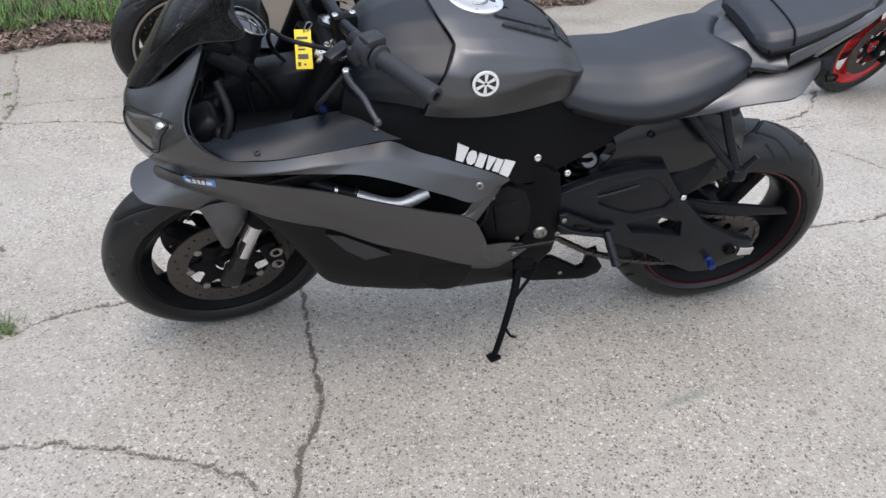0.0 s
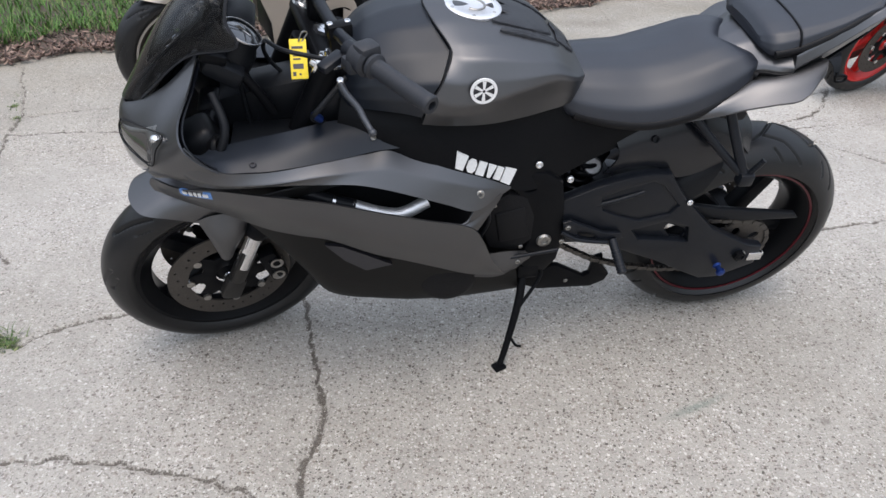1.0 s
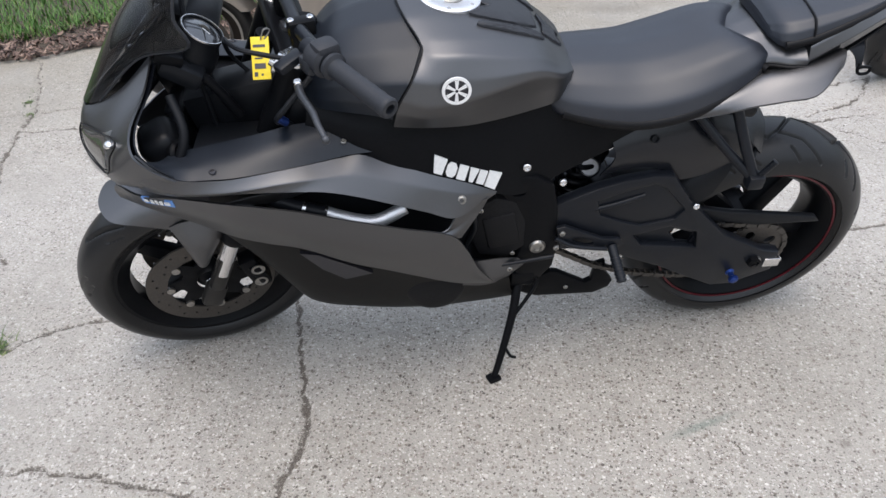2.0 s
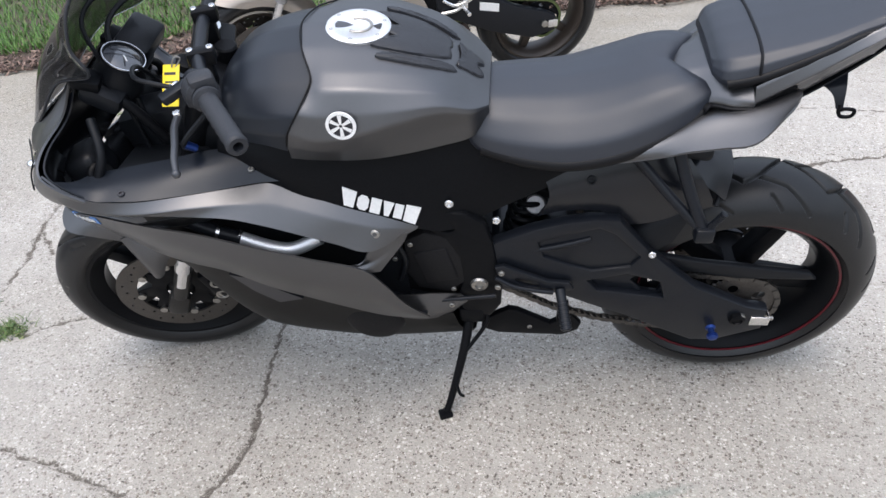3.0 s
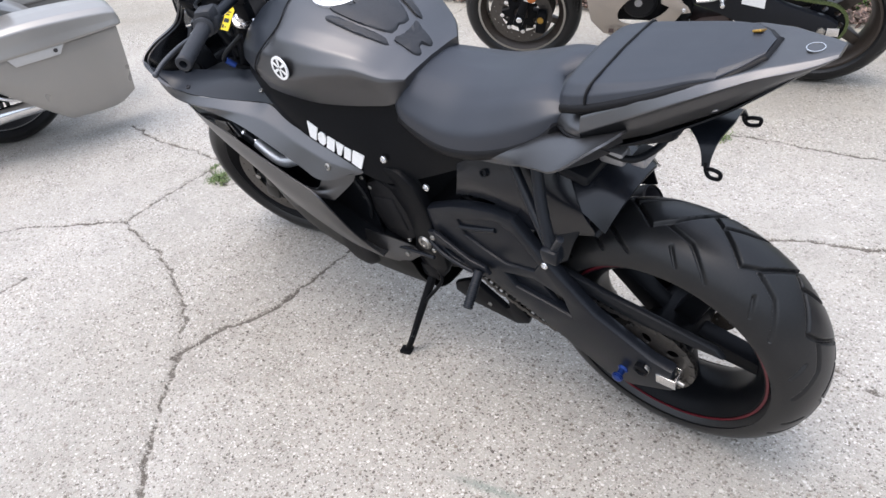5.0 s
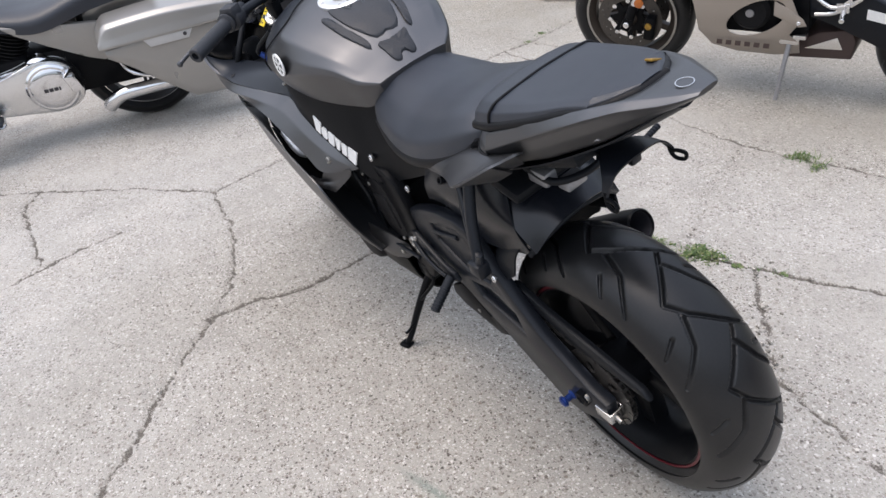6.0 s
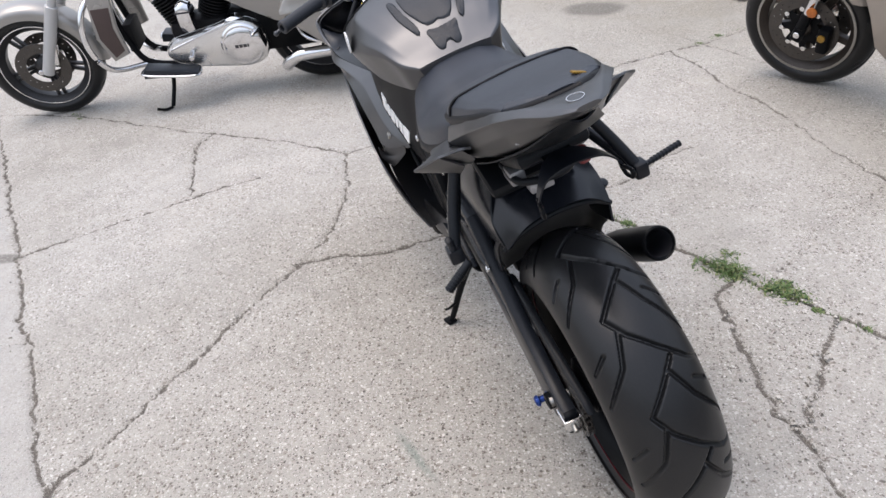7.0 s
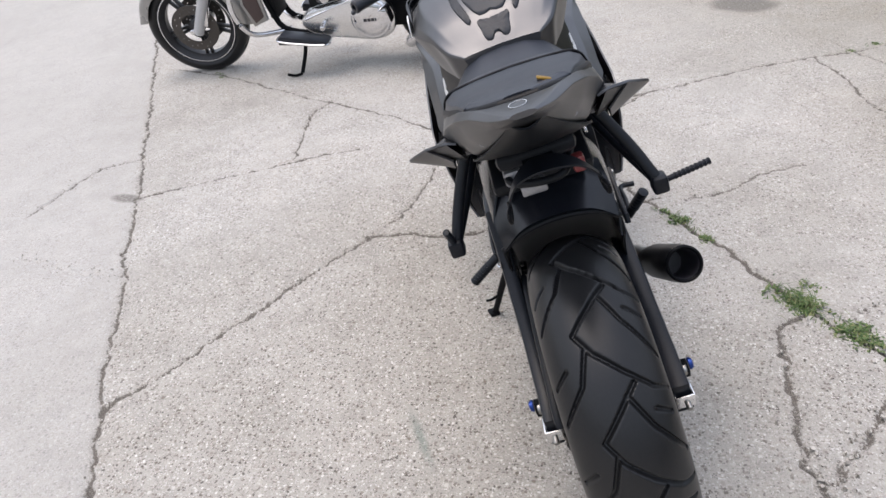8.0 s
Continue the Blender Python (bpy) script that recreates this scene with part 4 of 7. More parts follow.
PILLION = [
    sec(0.160, (0, 0.942), (0.034, 0.941), (0.066, 0.938), (0.080, 0.933), (0.086, 0.926), (0.084, 0.920)),
    sec(0.140, (0, 0.962), (0.050, 0.960), (0.092, 0.954), (0.110, 0.942), (0.117, 0.928), (0.113, 0.916)),
    sec(0.085, (0, 0.974), (0.056, 0.972), (0.098, 0.967), (0.114, 0.956), (0.120, 0.941), (0.115, 0.930)),
    sec(0.000, (0, 0.988), (0.052, 0.987), (0.088, 0.984), (0.102, 0.978), (0.106, 0.969), (0.101, 0.958)),
    sec(-0.060, (0, 1.002), (0.046, 1.001), (0.074, 0.999), (0.086, 0.995), (0.089, 0.987), (0.084, 0.978)),
    sec(-0.098, (0, 1.011), (0.040, 1.010), (0.064, 1.008), (0.076, 1.002), (0.079, 0.994), (0.074, 0.986)),
    sec(-0.098, (0, 1.011), (0.040, 1.010), (0.064, 1.008), (0.076, 1.002), (0.079, 0.994), (0.074, 0.986)),
    sec(-0.124, (0, 1.016), (0.024, 1.015), (0.040, 1.013), (0.050, 1.009), (0.052, 1.003), (0.048, 0.996)),
    sec(-0.124, (0, 1.016), (0.024, 1.015), (0.040, 1.013), (0.050, 1.009), (0.052, 1.003), (0.048, 0.996)),
    sec(-0.145, (0, 1.018), (0.010, 1.0178), (0.018, 1.017), (0.022, 1.014), (0.024, 1.009), (0.021, 1.003)),
    sec(-0.145, (0, 1.018), (0.010, 1.0178), (0.018, 1.017), (0.022, 1.014), (0.024, 1.009), (0.021, 1.003)),
]


def tail_sections():
    return [
        sec(0.096, (0, 0.908), (0.095, 0.910), (0.129, 0.924), (0.140, 0.896), (0.135, 0.888), (0.125, 0.870), (0.100, 0.842), (0.0, 0.830)),
        sec(0.000, (0, 0.945), (0.080, 0.948), (0.111, 0.966), (0.124, 0.944), (0.119, 0.936), (0.110, 0.914), (0.088, 0.882), (0.0, 0.872)),
        sec(-0.100, (0, 0.985), (0.055, 0.986), (0.081, 1.002), (0.097, 0.990), (0.093, 0.984), (0.084, 0.962), (0.062, 0.932), (0.0, 0.924)),
        sec(-0.150, (0, 1.012), (0.040, 1.013), (0.058, 1.015), (0.073, 1.007), (0.069, 1.001), (0.060, 0.984), (0.042, 0.963), (0.0, 0.957)),
        sec(-0.202, (0, 1.024), (0.022, 1.024), (0.035, 1.022), (0.045, 1.015), (0.041, 1.009), (0.032, 1.002), (0.020, 0.998), (0.0, 0.997)),
        sec(-0.228, (0, 1.028), (0.012, 1.028), (0.022, 1.0265), (0.029, 1.022), (0.025, 1.018), (0.018, 1.015), (0.011, 1.013), (0.0, 1.013)),
        sec(-0.237, (0, 1.0285), (0.008, 1.0285), (0.014, 1.0275), (0.018, 1.025), (0.015, 1.0225), (0.011, 1.021), (0.007, 1.0205), (0.0, 1.0205)),
    ]


def seat_piping(sections, row, lift, r):
    """A dark welt round the foot of a seat, on both sides; the rider seat's also paints shade."""
    pts = [s[row] for s in sections]
    left = [(x, y + lift, z) for x, y, z in pts]
    return left + [(x, -y, z) for x, y, z in left[::-1]]


def steered(angle, rake=24.0, foot=1.477):
    axis = Vector((-math.sin(radians(rake)), 0, math.cos(radians(rake))))
    o = Matrix.Translation((foot, 0, 0))
    return o @ Matrix.Rotation(radians(angle), 4, axis) @ o.inverted()


SPAR = [[(1.06, 0.100, 0.862), (0.98, 0.128, 0.850), (0.90, 0.142, 0.846), (0.80, 0.138, 0.834), (0.70, 0.122, 0.832), (0.62, 0.102, 0.838), (0.55, 0.096, 0.800), (0.43, 0.096, 0.762)],
        [(1.07, 0.125, 0.820), (0.98, 0.160, 0.805), (0.90, 0.174, 0.785), (0.80, 0.168, 0.755), (0.70, 0.150, 0.735), (0.62, 0.130, 0.720), (0.53, 0.114, 0.720), (0.40, 0.104, 0.740)],
        [(1.08, 0.125, 0.770), (0.98, 0.164, 0.752), (0.90, 0.182, 0.722), (0.80, 0.182, 0.675), (0.71, 0.168, 0.635), (0.63, 0.150, 0.610), (0.53, 0.118, 0.640), (0.38, 0.105, 0.715)]]
LOWER = [[(1.468, 0.115, 0.682), (1.400, 0.186, 0.708), (1.320, 0.218, 0.722), (1.231, 0.241, 0.721), (1.102, 0.250, 0.697), (1.006, 0.255, 0.668), (0.899, 0.257, 0.636), (0.802, 0.257, 0.606), (0.766, 0.250, 0.552), (0.733, 0.232, 0.466), (0.692, 0.206, 0.388)],
         [(1.475, 0.112, 0.665), (1.400, 0.174, 0.675), (1.320, 0.204, 0.672), (1.231, 0.230, 0.662), (1.110, 0.246, 0.634), (1.010, 0.252, 0.598), (0.910, 0.254, 0.562), (0.820, 0.252, 0.528), (0.775, 0.246, 0.490), (0.735, 0.228, 0.432), (0.696, 0.206, 0.386)],
         [(1.468, 0.118, 0.650), (1.395, 0.155, 0.640), (1.320, 0.176, 0.618), (1.240, 0.202, 0.594), (1.174, 0.215, 0.580), (1.105, 0.224, 0.566), (1.010, 0.232, 0.520), (0.940, 0.236, 0.495), (0.870, 0.235, 0.464), (0.784, 0.224, 0.417), (0.700, 0.206, 0.384)]]
NOSE = [[(1.322, 0.092, 0.955), (1.345, 0.128, 0.902), (1.362, 0.205, 0.880), (1.357, 0.250, 0.860), (1.334, 0.253, 0.826), (1.302, 0.246, 0.792)],
        [(1.392, 0.086, 0.886), (1.408, 0.120, 0.862), (1.420, 0.170, 0.826), (1.418, 0.205, 0.795), (1.395, 0.216, 0.770), (1.350, 0.228, 0.765)],
        [(1.452, 0.062, 0.842), (1.462, 0.084, 0.822), (1.474, 0.112, 0.788), (1.474, 0.136, 0.752), (1.455, 0.148, 0.732), (1.410, 0.185, 0.740)],
        [(1.492, 0.034, 0.816), (1.500, 0.044, 0.806), (1.508, 0.056, 0.778), (1.508, 0.070, 0.738), (1.492, 0.085, 0.710), (1.455, 0.125, 0.700)],
        [(1.506, 0.0, 0.806), (1.512, 0.0, 0.795), (1.520, 0.0, 0.775), (1.524, 0.0, 0.735), (1.508, 0.0, 0.700), (1.468, 0.0, 0.680)]]
BELLY = [[(1.310, 0.150, 0.605), (1.23, 0.175, 0.580), (1.13, 0.192, 0.550), (0.97, 0.202, 0.480), (0.84, 0.200, 0.415), (0.72, 0.186, 0.365), (0.645, 0.165, 0.352)],
         [(1.205, 0.145, 0.450), (1.140, 0.162, 0.365), (1.05, 0.175, 0.340), (0.93, 0.176, 0.305), (0.82, 0.174, 0.292), (0.72, 0.165, 0.285), (0.63, 0.155, 0.283)],
         [(1.136, 0.105, 0.305), (1.112, 0.120, 0.268), (1.02, 0.132, 0.258), (0.92, 0.134, 0.247), (0.82, 0.132, 0.238), (0.73, 0.128, 0.235), (0.60, 0.120, 0.236)],
         [(1.125, 0.0, 0.295), (1.095, 0.0, 0.256), (1.0, 0.0, 0.244), (0.91, 0.0, 0.236), (0.82, 0.0, 0.228), (0.73, 0.0, 0.226), (0.60, 0.0, 0.230)]]
MARKS = [[(0, 35), (32, 33), (30, -3), (10, -3)], [(36, 6), (42, -2), (54, -2), (60, 6), (60, 22), (54, 30), (42, 30), (36, 22)], [(64, -2), (86, -2), (86, 30), (64, 30)],
         [(90, 30), (96, -2), (106, -2), (112, 30)], [(115, -2), (134, -2), (134, 30), (115, 30)], [(138, -4), (166, -7), (170, 33), (138, 32)]]


def sport_motorcycle(m, label):
    bike = thing("sport_motorcycle", m, label, "motorcycle", "motorcycles on the lot")
    st = Matrix.Translation((0.005, -0.022, -0.004)) @ steered(14)

    # rear wheel
    rw = pose(0, 0, 0.315)
    wheel(bike, "rear_wheel", rw, 0.315, 0.092, 0.070, 0.229, 0.074, 5, (0.045, 0.205, 0.026, 0.017, 0.022), [(-0.085, 0.03), (-0.07, 0.055), (-0.03, 0.06), (0.03, 0.06), (0.07, 0.06), (0.085, 0.03)],
          TYRE, SATIN, REAR_GROOVES, 11, RED, 1050, 136, -0.785)
    part("brake_disc", disc_mesh(-0.085, 0.06, 0.110, 0.005, 24), DISC, bike, m=rw)
    part("brake_caliper", block((0.09, -0.095, 0.33), (0.09, 0.05, 0.05), 0.01, (0, 20, 0)), SATIN, bike)
    teeth = [((0.090 if k % 2 else 0.084) * math.cos(math.pi * k / 43), (0.090 if k % 2 else 0.084) * math.sin(math.pi * k / 43)) for k in range(86)]
    part("sprocket", plate(teeth, 0.100, 0.106, [oval(0.052 * math.cos(a), 0.052 * math.sin(a), 0.016, 0.012, 12, math.degrees(a)) for a in [2 * math.pi * k / 5 for k in range(5)]], 0), DISC, bike, m=rw)
    arc = [(0.088 * math.cos(a), 0.315 + 0.088 * math.sin(a)) for a in np.linspace(radians(100), radians(262), 24)]
    part("drive_chain", chain_mesh(0.0159, [[(0.560, 0.478), (0.450, 0.456)] + arc + [(0.080, 0.226), (0.200, 0.236), (0.317, 0.262), (0.419, 0.303), (0.545, 0.385)]], 0.103), CHAIN, bike)
    part("rear_axle", rod((0.0, -0.150, 0.315), (0.0, 0.150, 0.315), 0.012), STEEL, bike)

    # swingarm
    arm = [(0.548, 0.556), (0.466, 0.594), (0.400, 0.614), (0.340, 0.624), (0.290, 0.620), (0.223, 0.530), (0.113, 0.415), (-0.011, 0.345), (-0.058, 0.334), (-0.058, 0.268), (0.040, 0.222), (0.094, 0.222), (0.180, 0.270), (0.261, 0.318), (0.330, 0.350), (0.395, 0.385), (0.460, 0.410), (0.545, 0.425)]
    pocket = [(0.452, 0.558), (0.394, 0.580), (0.330, 0.598), (0.298, 0.580), (0.240, 0.512), (0.258, 0.484), (0.336, 0.470), (0.390, 0.490), (0.440, 0.515)]
    groove = [(0.345, 0.436), (0.262, 0.458), (0.190, 0.432), (0.176, 0.378), (0.250, 0.392), (0.320, 0.402)]
    hole = [(0.262, 0.446), (0.250, 0.458), (0.190, 0.434), (0.200, 0.402), (0.235, 0.410)]
    part("swingarm", join(plate(arm, 0.111, 0.142, [pocket[::-1], groove[::-1]], 0.007), plate([(0.548, 0.50), (0.30, 0.440), (0.113, 0.385), (-0.058, 0.334), (-0.058, 0.268), (0.040, 0.250), (0.20, 0.300), (0.40, 0.390), (0.545, 0.425)], -0.142, -0.100, (), 0.007), block((0.43, 0, 0.47), (0.13, 0.20, 0.09), 0.02, (0, 20, 0)), rod((0.535, -0.14, 0.465), (0.535, 0.14, 0.465), 0.035)), SWING, bike, "black braced aluminium swingarm")
    part("swingarm_web", plate([(0.47, 0.56), (0.40, 0.594), (0.32, 0.606), (0.285, 0.59), (0.225, 0.51), (0.24, 0.465), (0.34, 0.455), (0.40, 0.475), (0.455, 0.505)], 0.108, 0.135, (), 0.004), SWING, bike)
    part("swingarm_web", plate([(0.37, 0.44), (0.262, 0.472), (0.178, 0.440), (0.162, 0.366), (0.25, 0.376), (0.33, 0.39)], 0.112, 0.124, [[(x - 0.012, z - 0.024) for x, z in hole[::-1]]], 0.002), SWING, bike)
    part("swingarm_brace", tube([(0.468, 0.136, 0.530), (0.410, 0.138, 0.546), (0.345, 0.136, 0.566)], 0.006), SWING, bike)
    bolt(bike, (0.218, 0.145, 0.526), (0, 1, 0.2), 0.008, SILVER)
    for s in (1, -1):
        part("chain_adjuster", join(block((-0.045, s * 0.1435, 0.300), (0.040, 0.004, 0.028), 0.001), block((-0.050, s * 0.1095, 0.300), (0.028, 0.003, 0.028), 0.001), block((-0.066, s * 0.1265, 0.300), (0.004, 0.038, 0.028), 0.001)), SILVER, bike)
        part("adjuster_bolt", rod((-0.058, s * 0.129, 0.298), (-0.080, s * 0.129, 0.292), 0.006), STEEL, bike)
        part("axle_nut", lathe((0.006, s * 0.142, 0.312), (0, s, 0), [(0, 0.018), (0.012, 0.018), (0.014, 0.012), (0.010, 0.010)], 6), SATIN, bike)
        spool = part("paddock_spool", lathe((0.055, s * 0.140, 0.272), (0, s, 0), [(0, 0.012), (0.003, 0.012), (0.007, 0.0075), (0.020, 0.0075), (0.024, 0.013), (0.028, 0.013)], 20), BLUE, bike, "blue anodised spool")
        part("spool_cap", lathe((0.055, s * 0.168, 0.272), (0, s, 0), [(0, 0.011), (0.003, 0.011), (0.005, 0.007)], 16), BLUE, spool)
    part("chain_guard", plate([(0.215, 0.490), (0.10, 0.462), (-0.133, 0.424), (-0.150, 0.404), (0.02, 0.408), (0.15, 0.438)], 0.094, 0.112, (), 0.006), PLASTIC, bike)

    # hugger over the front of the rear tyre
    def arch(y, r, a0, a1, cut=10):
        a1 -= cut
        return [(r * math.cos(a), y, 0.315 + r * math.sin(a)) for a in np.linspace(radians(a0), radians(a1), 9)]
    part("rear_hugger", loft([arch(0.118, 0.285, 20, 62), arch(0.112, 0.335, 18, 74), arch(0.07, 0.358, 16, 80), arch(0, 0.366, 16, 82), arch(-0.07, 0.358, 16, 80), arch(-0.112, 0.335, 18, 74), arch(-0.118, 0.285, 20, 62)], 28, 26, -0.004), PLASTIC, bike)
    flank = [[(0.445, 0.097, 0.716), (0.400, 0.098, 0.736), (0.350, 0.096, 0.752), (0.250, 0.092, 0.762), (0.165, 0.088, 0.735)],
             [(0.432, 0.125, 0.672), (0.390, 0.126, 0.688), (0.340, 0.126, 0.694), (0.250, 0.122, 0.694), (0.130, 0.114, 0.685)],
             [(0.455, 0.119, 0.616), (0.400, 0.120, 0.632), (0.330, 0.120, 0.630), (0.255, 0.114, 0.585), (0.105, 0.108, 0.628)]]
    part("hugger_side", loft(flank, 34, 14, -0.004), GLOSSBLACK, bike)
    part("hugger_side", flip(loft([[(x * 0.9, y, z - 0.035) for x, y, z in row] for row in flank], 34, 14, -0.004)), GLOSSBLACK, bike)
    part("hugger_screw", lathe((0.352, 0.118, 0.712), (0, 1, 0.5), [(0, 0.009), (0.008, 0.009), (0.008, 0.006), (0.003, 0.005)], 16), PLASTIC, bike)
    part("reservoir_collar", lathe((0.457, 0.038, 0.580), (0.10, 0.85, 0.50), [(0, 0.030), (0.016, 0.029), (0.018, 0.024), (0.004, 0.023)], 28), PLASTIC, bike)
    part("undertray", block((0.27, 0, 0.772), (0.30, 0.19, 0.03), 0.012, (0, -12, 0)), PLASTIC, bike)
    part("hugger_top", loft([[(0.185, 0.105, 0.715), (0.180, 0.05, 0.742), (0.180, 0, 0.748), (0.180, -0.05, 0.742), (0.185, -0.105, 0.715)], [(0.130, 0.110, 0.680), (0.122, 0.06, 0.712), (0.120, 0, 0.720), (0.122, -0.06, 0.712), (0.130, -0.110, 0.680)], [(0.090, 0.106, 0.640), (0.074, 0.06, 0.682), (0.070, 0, 0.692), (0.074, -0.06, 0.682), (0.090, -0.106, 0.640)]], 26, 12, 0.004), GLOSSBLACK, bike)
    part("hugger_lip", tube([(0.105, 0.112, 0.632), (0.085, 0.07, 0.668), (0.080, 0, 0.682), (0.085, -0.07, 0.668), (0.105, -0.112, 0.632)], 0.006), PLASTIC, bike)

    # engine, radiator and frame
    part("engine", join(block((0.80, 0, 0.44), (0.38, 0.26, 0.26), 0.03), block((0.90, 0, 0.58), (0.20, 0.24, 0.16), 0.02, (0, 20, 0)), block((0.62, 0, 0.40), (0.16, 0.22, 0.20), 0.03)), ENGINE, bike, "black cast engine block")
    part("stator_cover", lathe((0.825, 0.12, 0.352), (0, 1, 0), [(0, 0.074), (0.055, 0.073), (0.068, 0.067), (0.075, 0.054), (0.077, 0.030), (0.078, 0.001)], 40), ENGINE, bike)
    part("sprocket_cover", join(plate([(0.735, 0.575), (0.690, 0.600), (0.640, 0.585), (0.615, 0.520), (0.612, 0.440), (0.650, 0.405), (0.720, 0.420), (0.745, 0.480)], 0.118, 0.150, (), 0.010), block((0.672, 0.150, 0.500), (0.075, 0.012, 0.100), 0.006, (0, 12, 0))), ENGINE, bike)
    for x, z in ((0.742, 0.590), (0.722, 0.566), (0.760, 0.520), (0.640, 0.420)):
        bolt(bike, (x, 0.150, z), (0, 1, 0), 0.006)
    part("clutch_cable", tube([(0.80, 0.155, 0.66), (0.755, 0.165, 0.60), (0.735, 0.160, 0.53), (0.755, 0.155, 0.46)], 0.006), PLASTIC, bike)
    part("radiator", block((1.13, 0, 0.60), (0.035, 0.30, 0.26), 0.006, (0, -14, 0)), ENGINE, bike)
    part("airbox", block((0.90, 0, 0.76), (0.26, 0.24, 0.16), 0.04), PLASTIC, bike)
    part("duct_and_filler", join(block((1.20, 0.0, 0.80), (0.22, 0.10, 0.10), 0.02, (0, 12, 0)), block((1.08, 0.02, 0.82), (0.10, 0.16, 0.09), 0.02)), PLASTIC, bike)
    for s in (1, -1):
        spar = loft(SPAR, 48, 14, -0.02)
        part("frame_spar", spar if s > 0 else flip(spar), SATIN, bike, "satin black aluminium frame spar")
        pivot = plate([(0.712, 0.640), (0.660, 0.660), (0.600, 0.650), (0.562, 0.620), (0.548, 0.560), (0.530, 0.430), (0.535, 0.360), (0.560, 0.318), (0.610, 0.318), (0.640, 0.372), (0.618, 0.440), (0.622, 0.520), (0.650, 0.575)], 0.118, 0.148, [oval(0.640, 0.607, 0.014, 0.008, 10)[::-1]], 0.007)
        part("pivot_plate", pivot if s > 0 else flip(pivot), SATIN, bike)
        part("subframe_rail", tube([(0.56, s * 0.09, 0.70), (0.42, s * 0.080, 0.735), (0.25, s * 0.080, 0.80), (0.08, s * 0.075, 0.865)], 0.014), SATIN, bike)
        # belly pan and heel guard
        for name, curves in (("belly_pan", BELLY),
                             ("belly_tail", [[(0.76, 0.187, 0.440), (0.72, 0.180, 0.435), (0.68, 0.168, 0.425), (0.625, 0.152, 0.405)], [(0.76, 0.194, 0.40), (0.71, 0.188, 0.385), (0.66, 0.172, 0.375), (0.61, 0.154, 0.385)], [(0.76, 0.190, 0.365), (0.71, 0.184, 0.352), (0.66, 0.168, 0.348), (0.62, 0.155, 0.372)]])):
            bm = loft(curves, 34, 16, -0.004)
            part(name, bm if s > 0 else flip(bm), BELLYGREY if name == "belly_pan" else GREY, bike)
        # upper side panel, long lower panel
        upper = loft([[(1.355, 0.252, 0.858), (1.332, 0.254, 0.825), (1.299, 0.246, 0.791), (1.247, 0.243, 0.783), (1.193, 0.236, 0.779), (1.081, 0.203, 0.771), (1.009, 0.178, 0.765), (0.973, 0.172, 0.765), (0.936, 0.174, 0.750), (0.838, 0.184, 0.713), (0.757, 0.178, 0.676), (0.694, 0.168, 0.638)],
                      [(1.392, 0.222, 0.806), (1.362, 0.240, 0.782), (1.315, 0.250, 0.764), (1.252, 0.256, 0.762), (1.190, 0.253, 0.762), (1.088, 0.232, 0.758), (1.010, 0.214, 0.750), (0.970, 0.208, 0.742), (0.930, 0.206, 0.728), (0.838, 0.206, 0.694), (0.762, 0.196, 0.662), (0.698, 0.171, 0.634)],
                      [(1.425, 0.165, 0.742), (1.390, 0.195, 0.735), (1.330, 0.222, 0.735), (1.260, 0.238, 0.742), (1.195, 0.244, 0.748), (1.100, 0.242, 0.742), (1.040, 0.240, 0.734), (0.980, 0.238, 0.714), (0.925, 0.236, 0.690), (0.850, 0.232, 0.655), (0.788, 0.228, 0.628), (0.722, 0.184, 0.628)]], 60, 23, -0.004, True)
        part("upper_fairing", upper if s > 0 else flip(upper), GREY, bike, "matte gunmetal upper side fairing")
        lower = loft(LOWER, 60, 14, -0.004)
        part("lower_fairing", lower if s > 0 else flip(lower), GREY, bike, "matte gunmetal lower side fairing")
        ledge = loft([[(1.232, 0.238, 0.720), (1.150, 0.236, 0.735), (1.060, 0.228, 0.728)], [(1.228, 0.236, 0.714), (1.165, 0.222, 0.706), (1.085, 0.205, 0.705)], [(1.200, 0.234, 0.708), (1.160, 0.212, 0.690), (1.120, 0.195, 0.682)]], 14, 10, -0.003)
        part("vent_ledge", ledge if s > 0 else flip(ledge), GREY, bike)
        scoop = loft([[(0.79, 0.226, 0.626), (0.76, 0.206, 0.632), (0.715, 0.182, 0.636)], [(0.81, 0.238, 0.600), (0.765, 0.212, 0.600), (0.725, 0.186, 0.612)], [(0.86, 0.244, 0.600), (0.81, 0.246, 0.585), (0.775, 0.225, 0.565)]], 16, 10, -0.003)
        part("rear_scoop", scoop if s > 0 else flip(scoop), GREY, bike)
        backing = loft([[(1.30, 0.150, 0.74), (1.15, 0.150, 0.74), (1.0, 0.150, 0.72), (0.85, 0.145, 0.66), (0.74, 0.145, 0.60)], [(1.28, 0.140, 0.62), (1.15, 0.150, 0.58), (1.0, 0.155, 0.54), (0.85, 0.150, 0.50), (0.74, 0.150, 0.46)], [(1.24, 0.120, 0.52), (1.12, 0.140, 0.46), (1.0, 0.150, 0.42), (0.85, 0.150, 0.40), (0.74, 0.150, 0.40)]], 20, 10, -0.004)
        part("inner_duct", backing if s > 0 else flip(backing), PLASTIC, bike)
        shroud = loft([[(1.24, 0.198, 0.592), (1.105, 0.220, 0.562), (1.01, 0.228, 0.516), (0.87, 0.231, 0.460), (0.784, 0.220, 0.413), (0.70, 0.202, 0.382)], [(1.24, 0.10, 0.56), (1.105, 0.11, 0.53), (1.01, 0.12, 0.49), (0.87, 0.12, 0.44), (0.784, 0.12, 0.41), (0.70, 0.12, 0.38)]], 24, 6, -0.003)
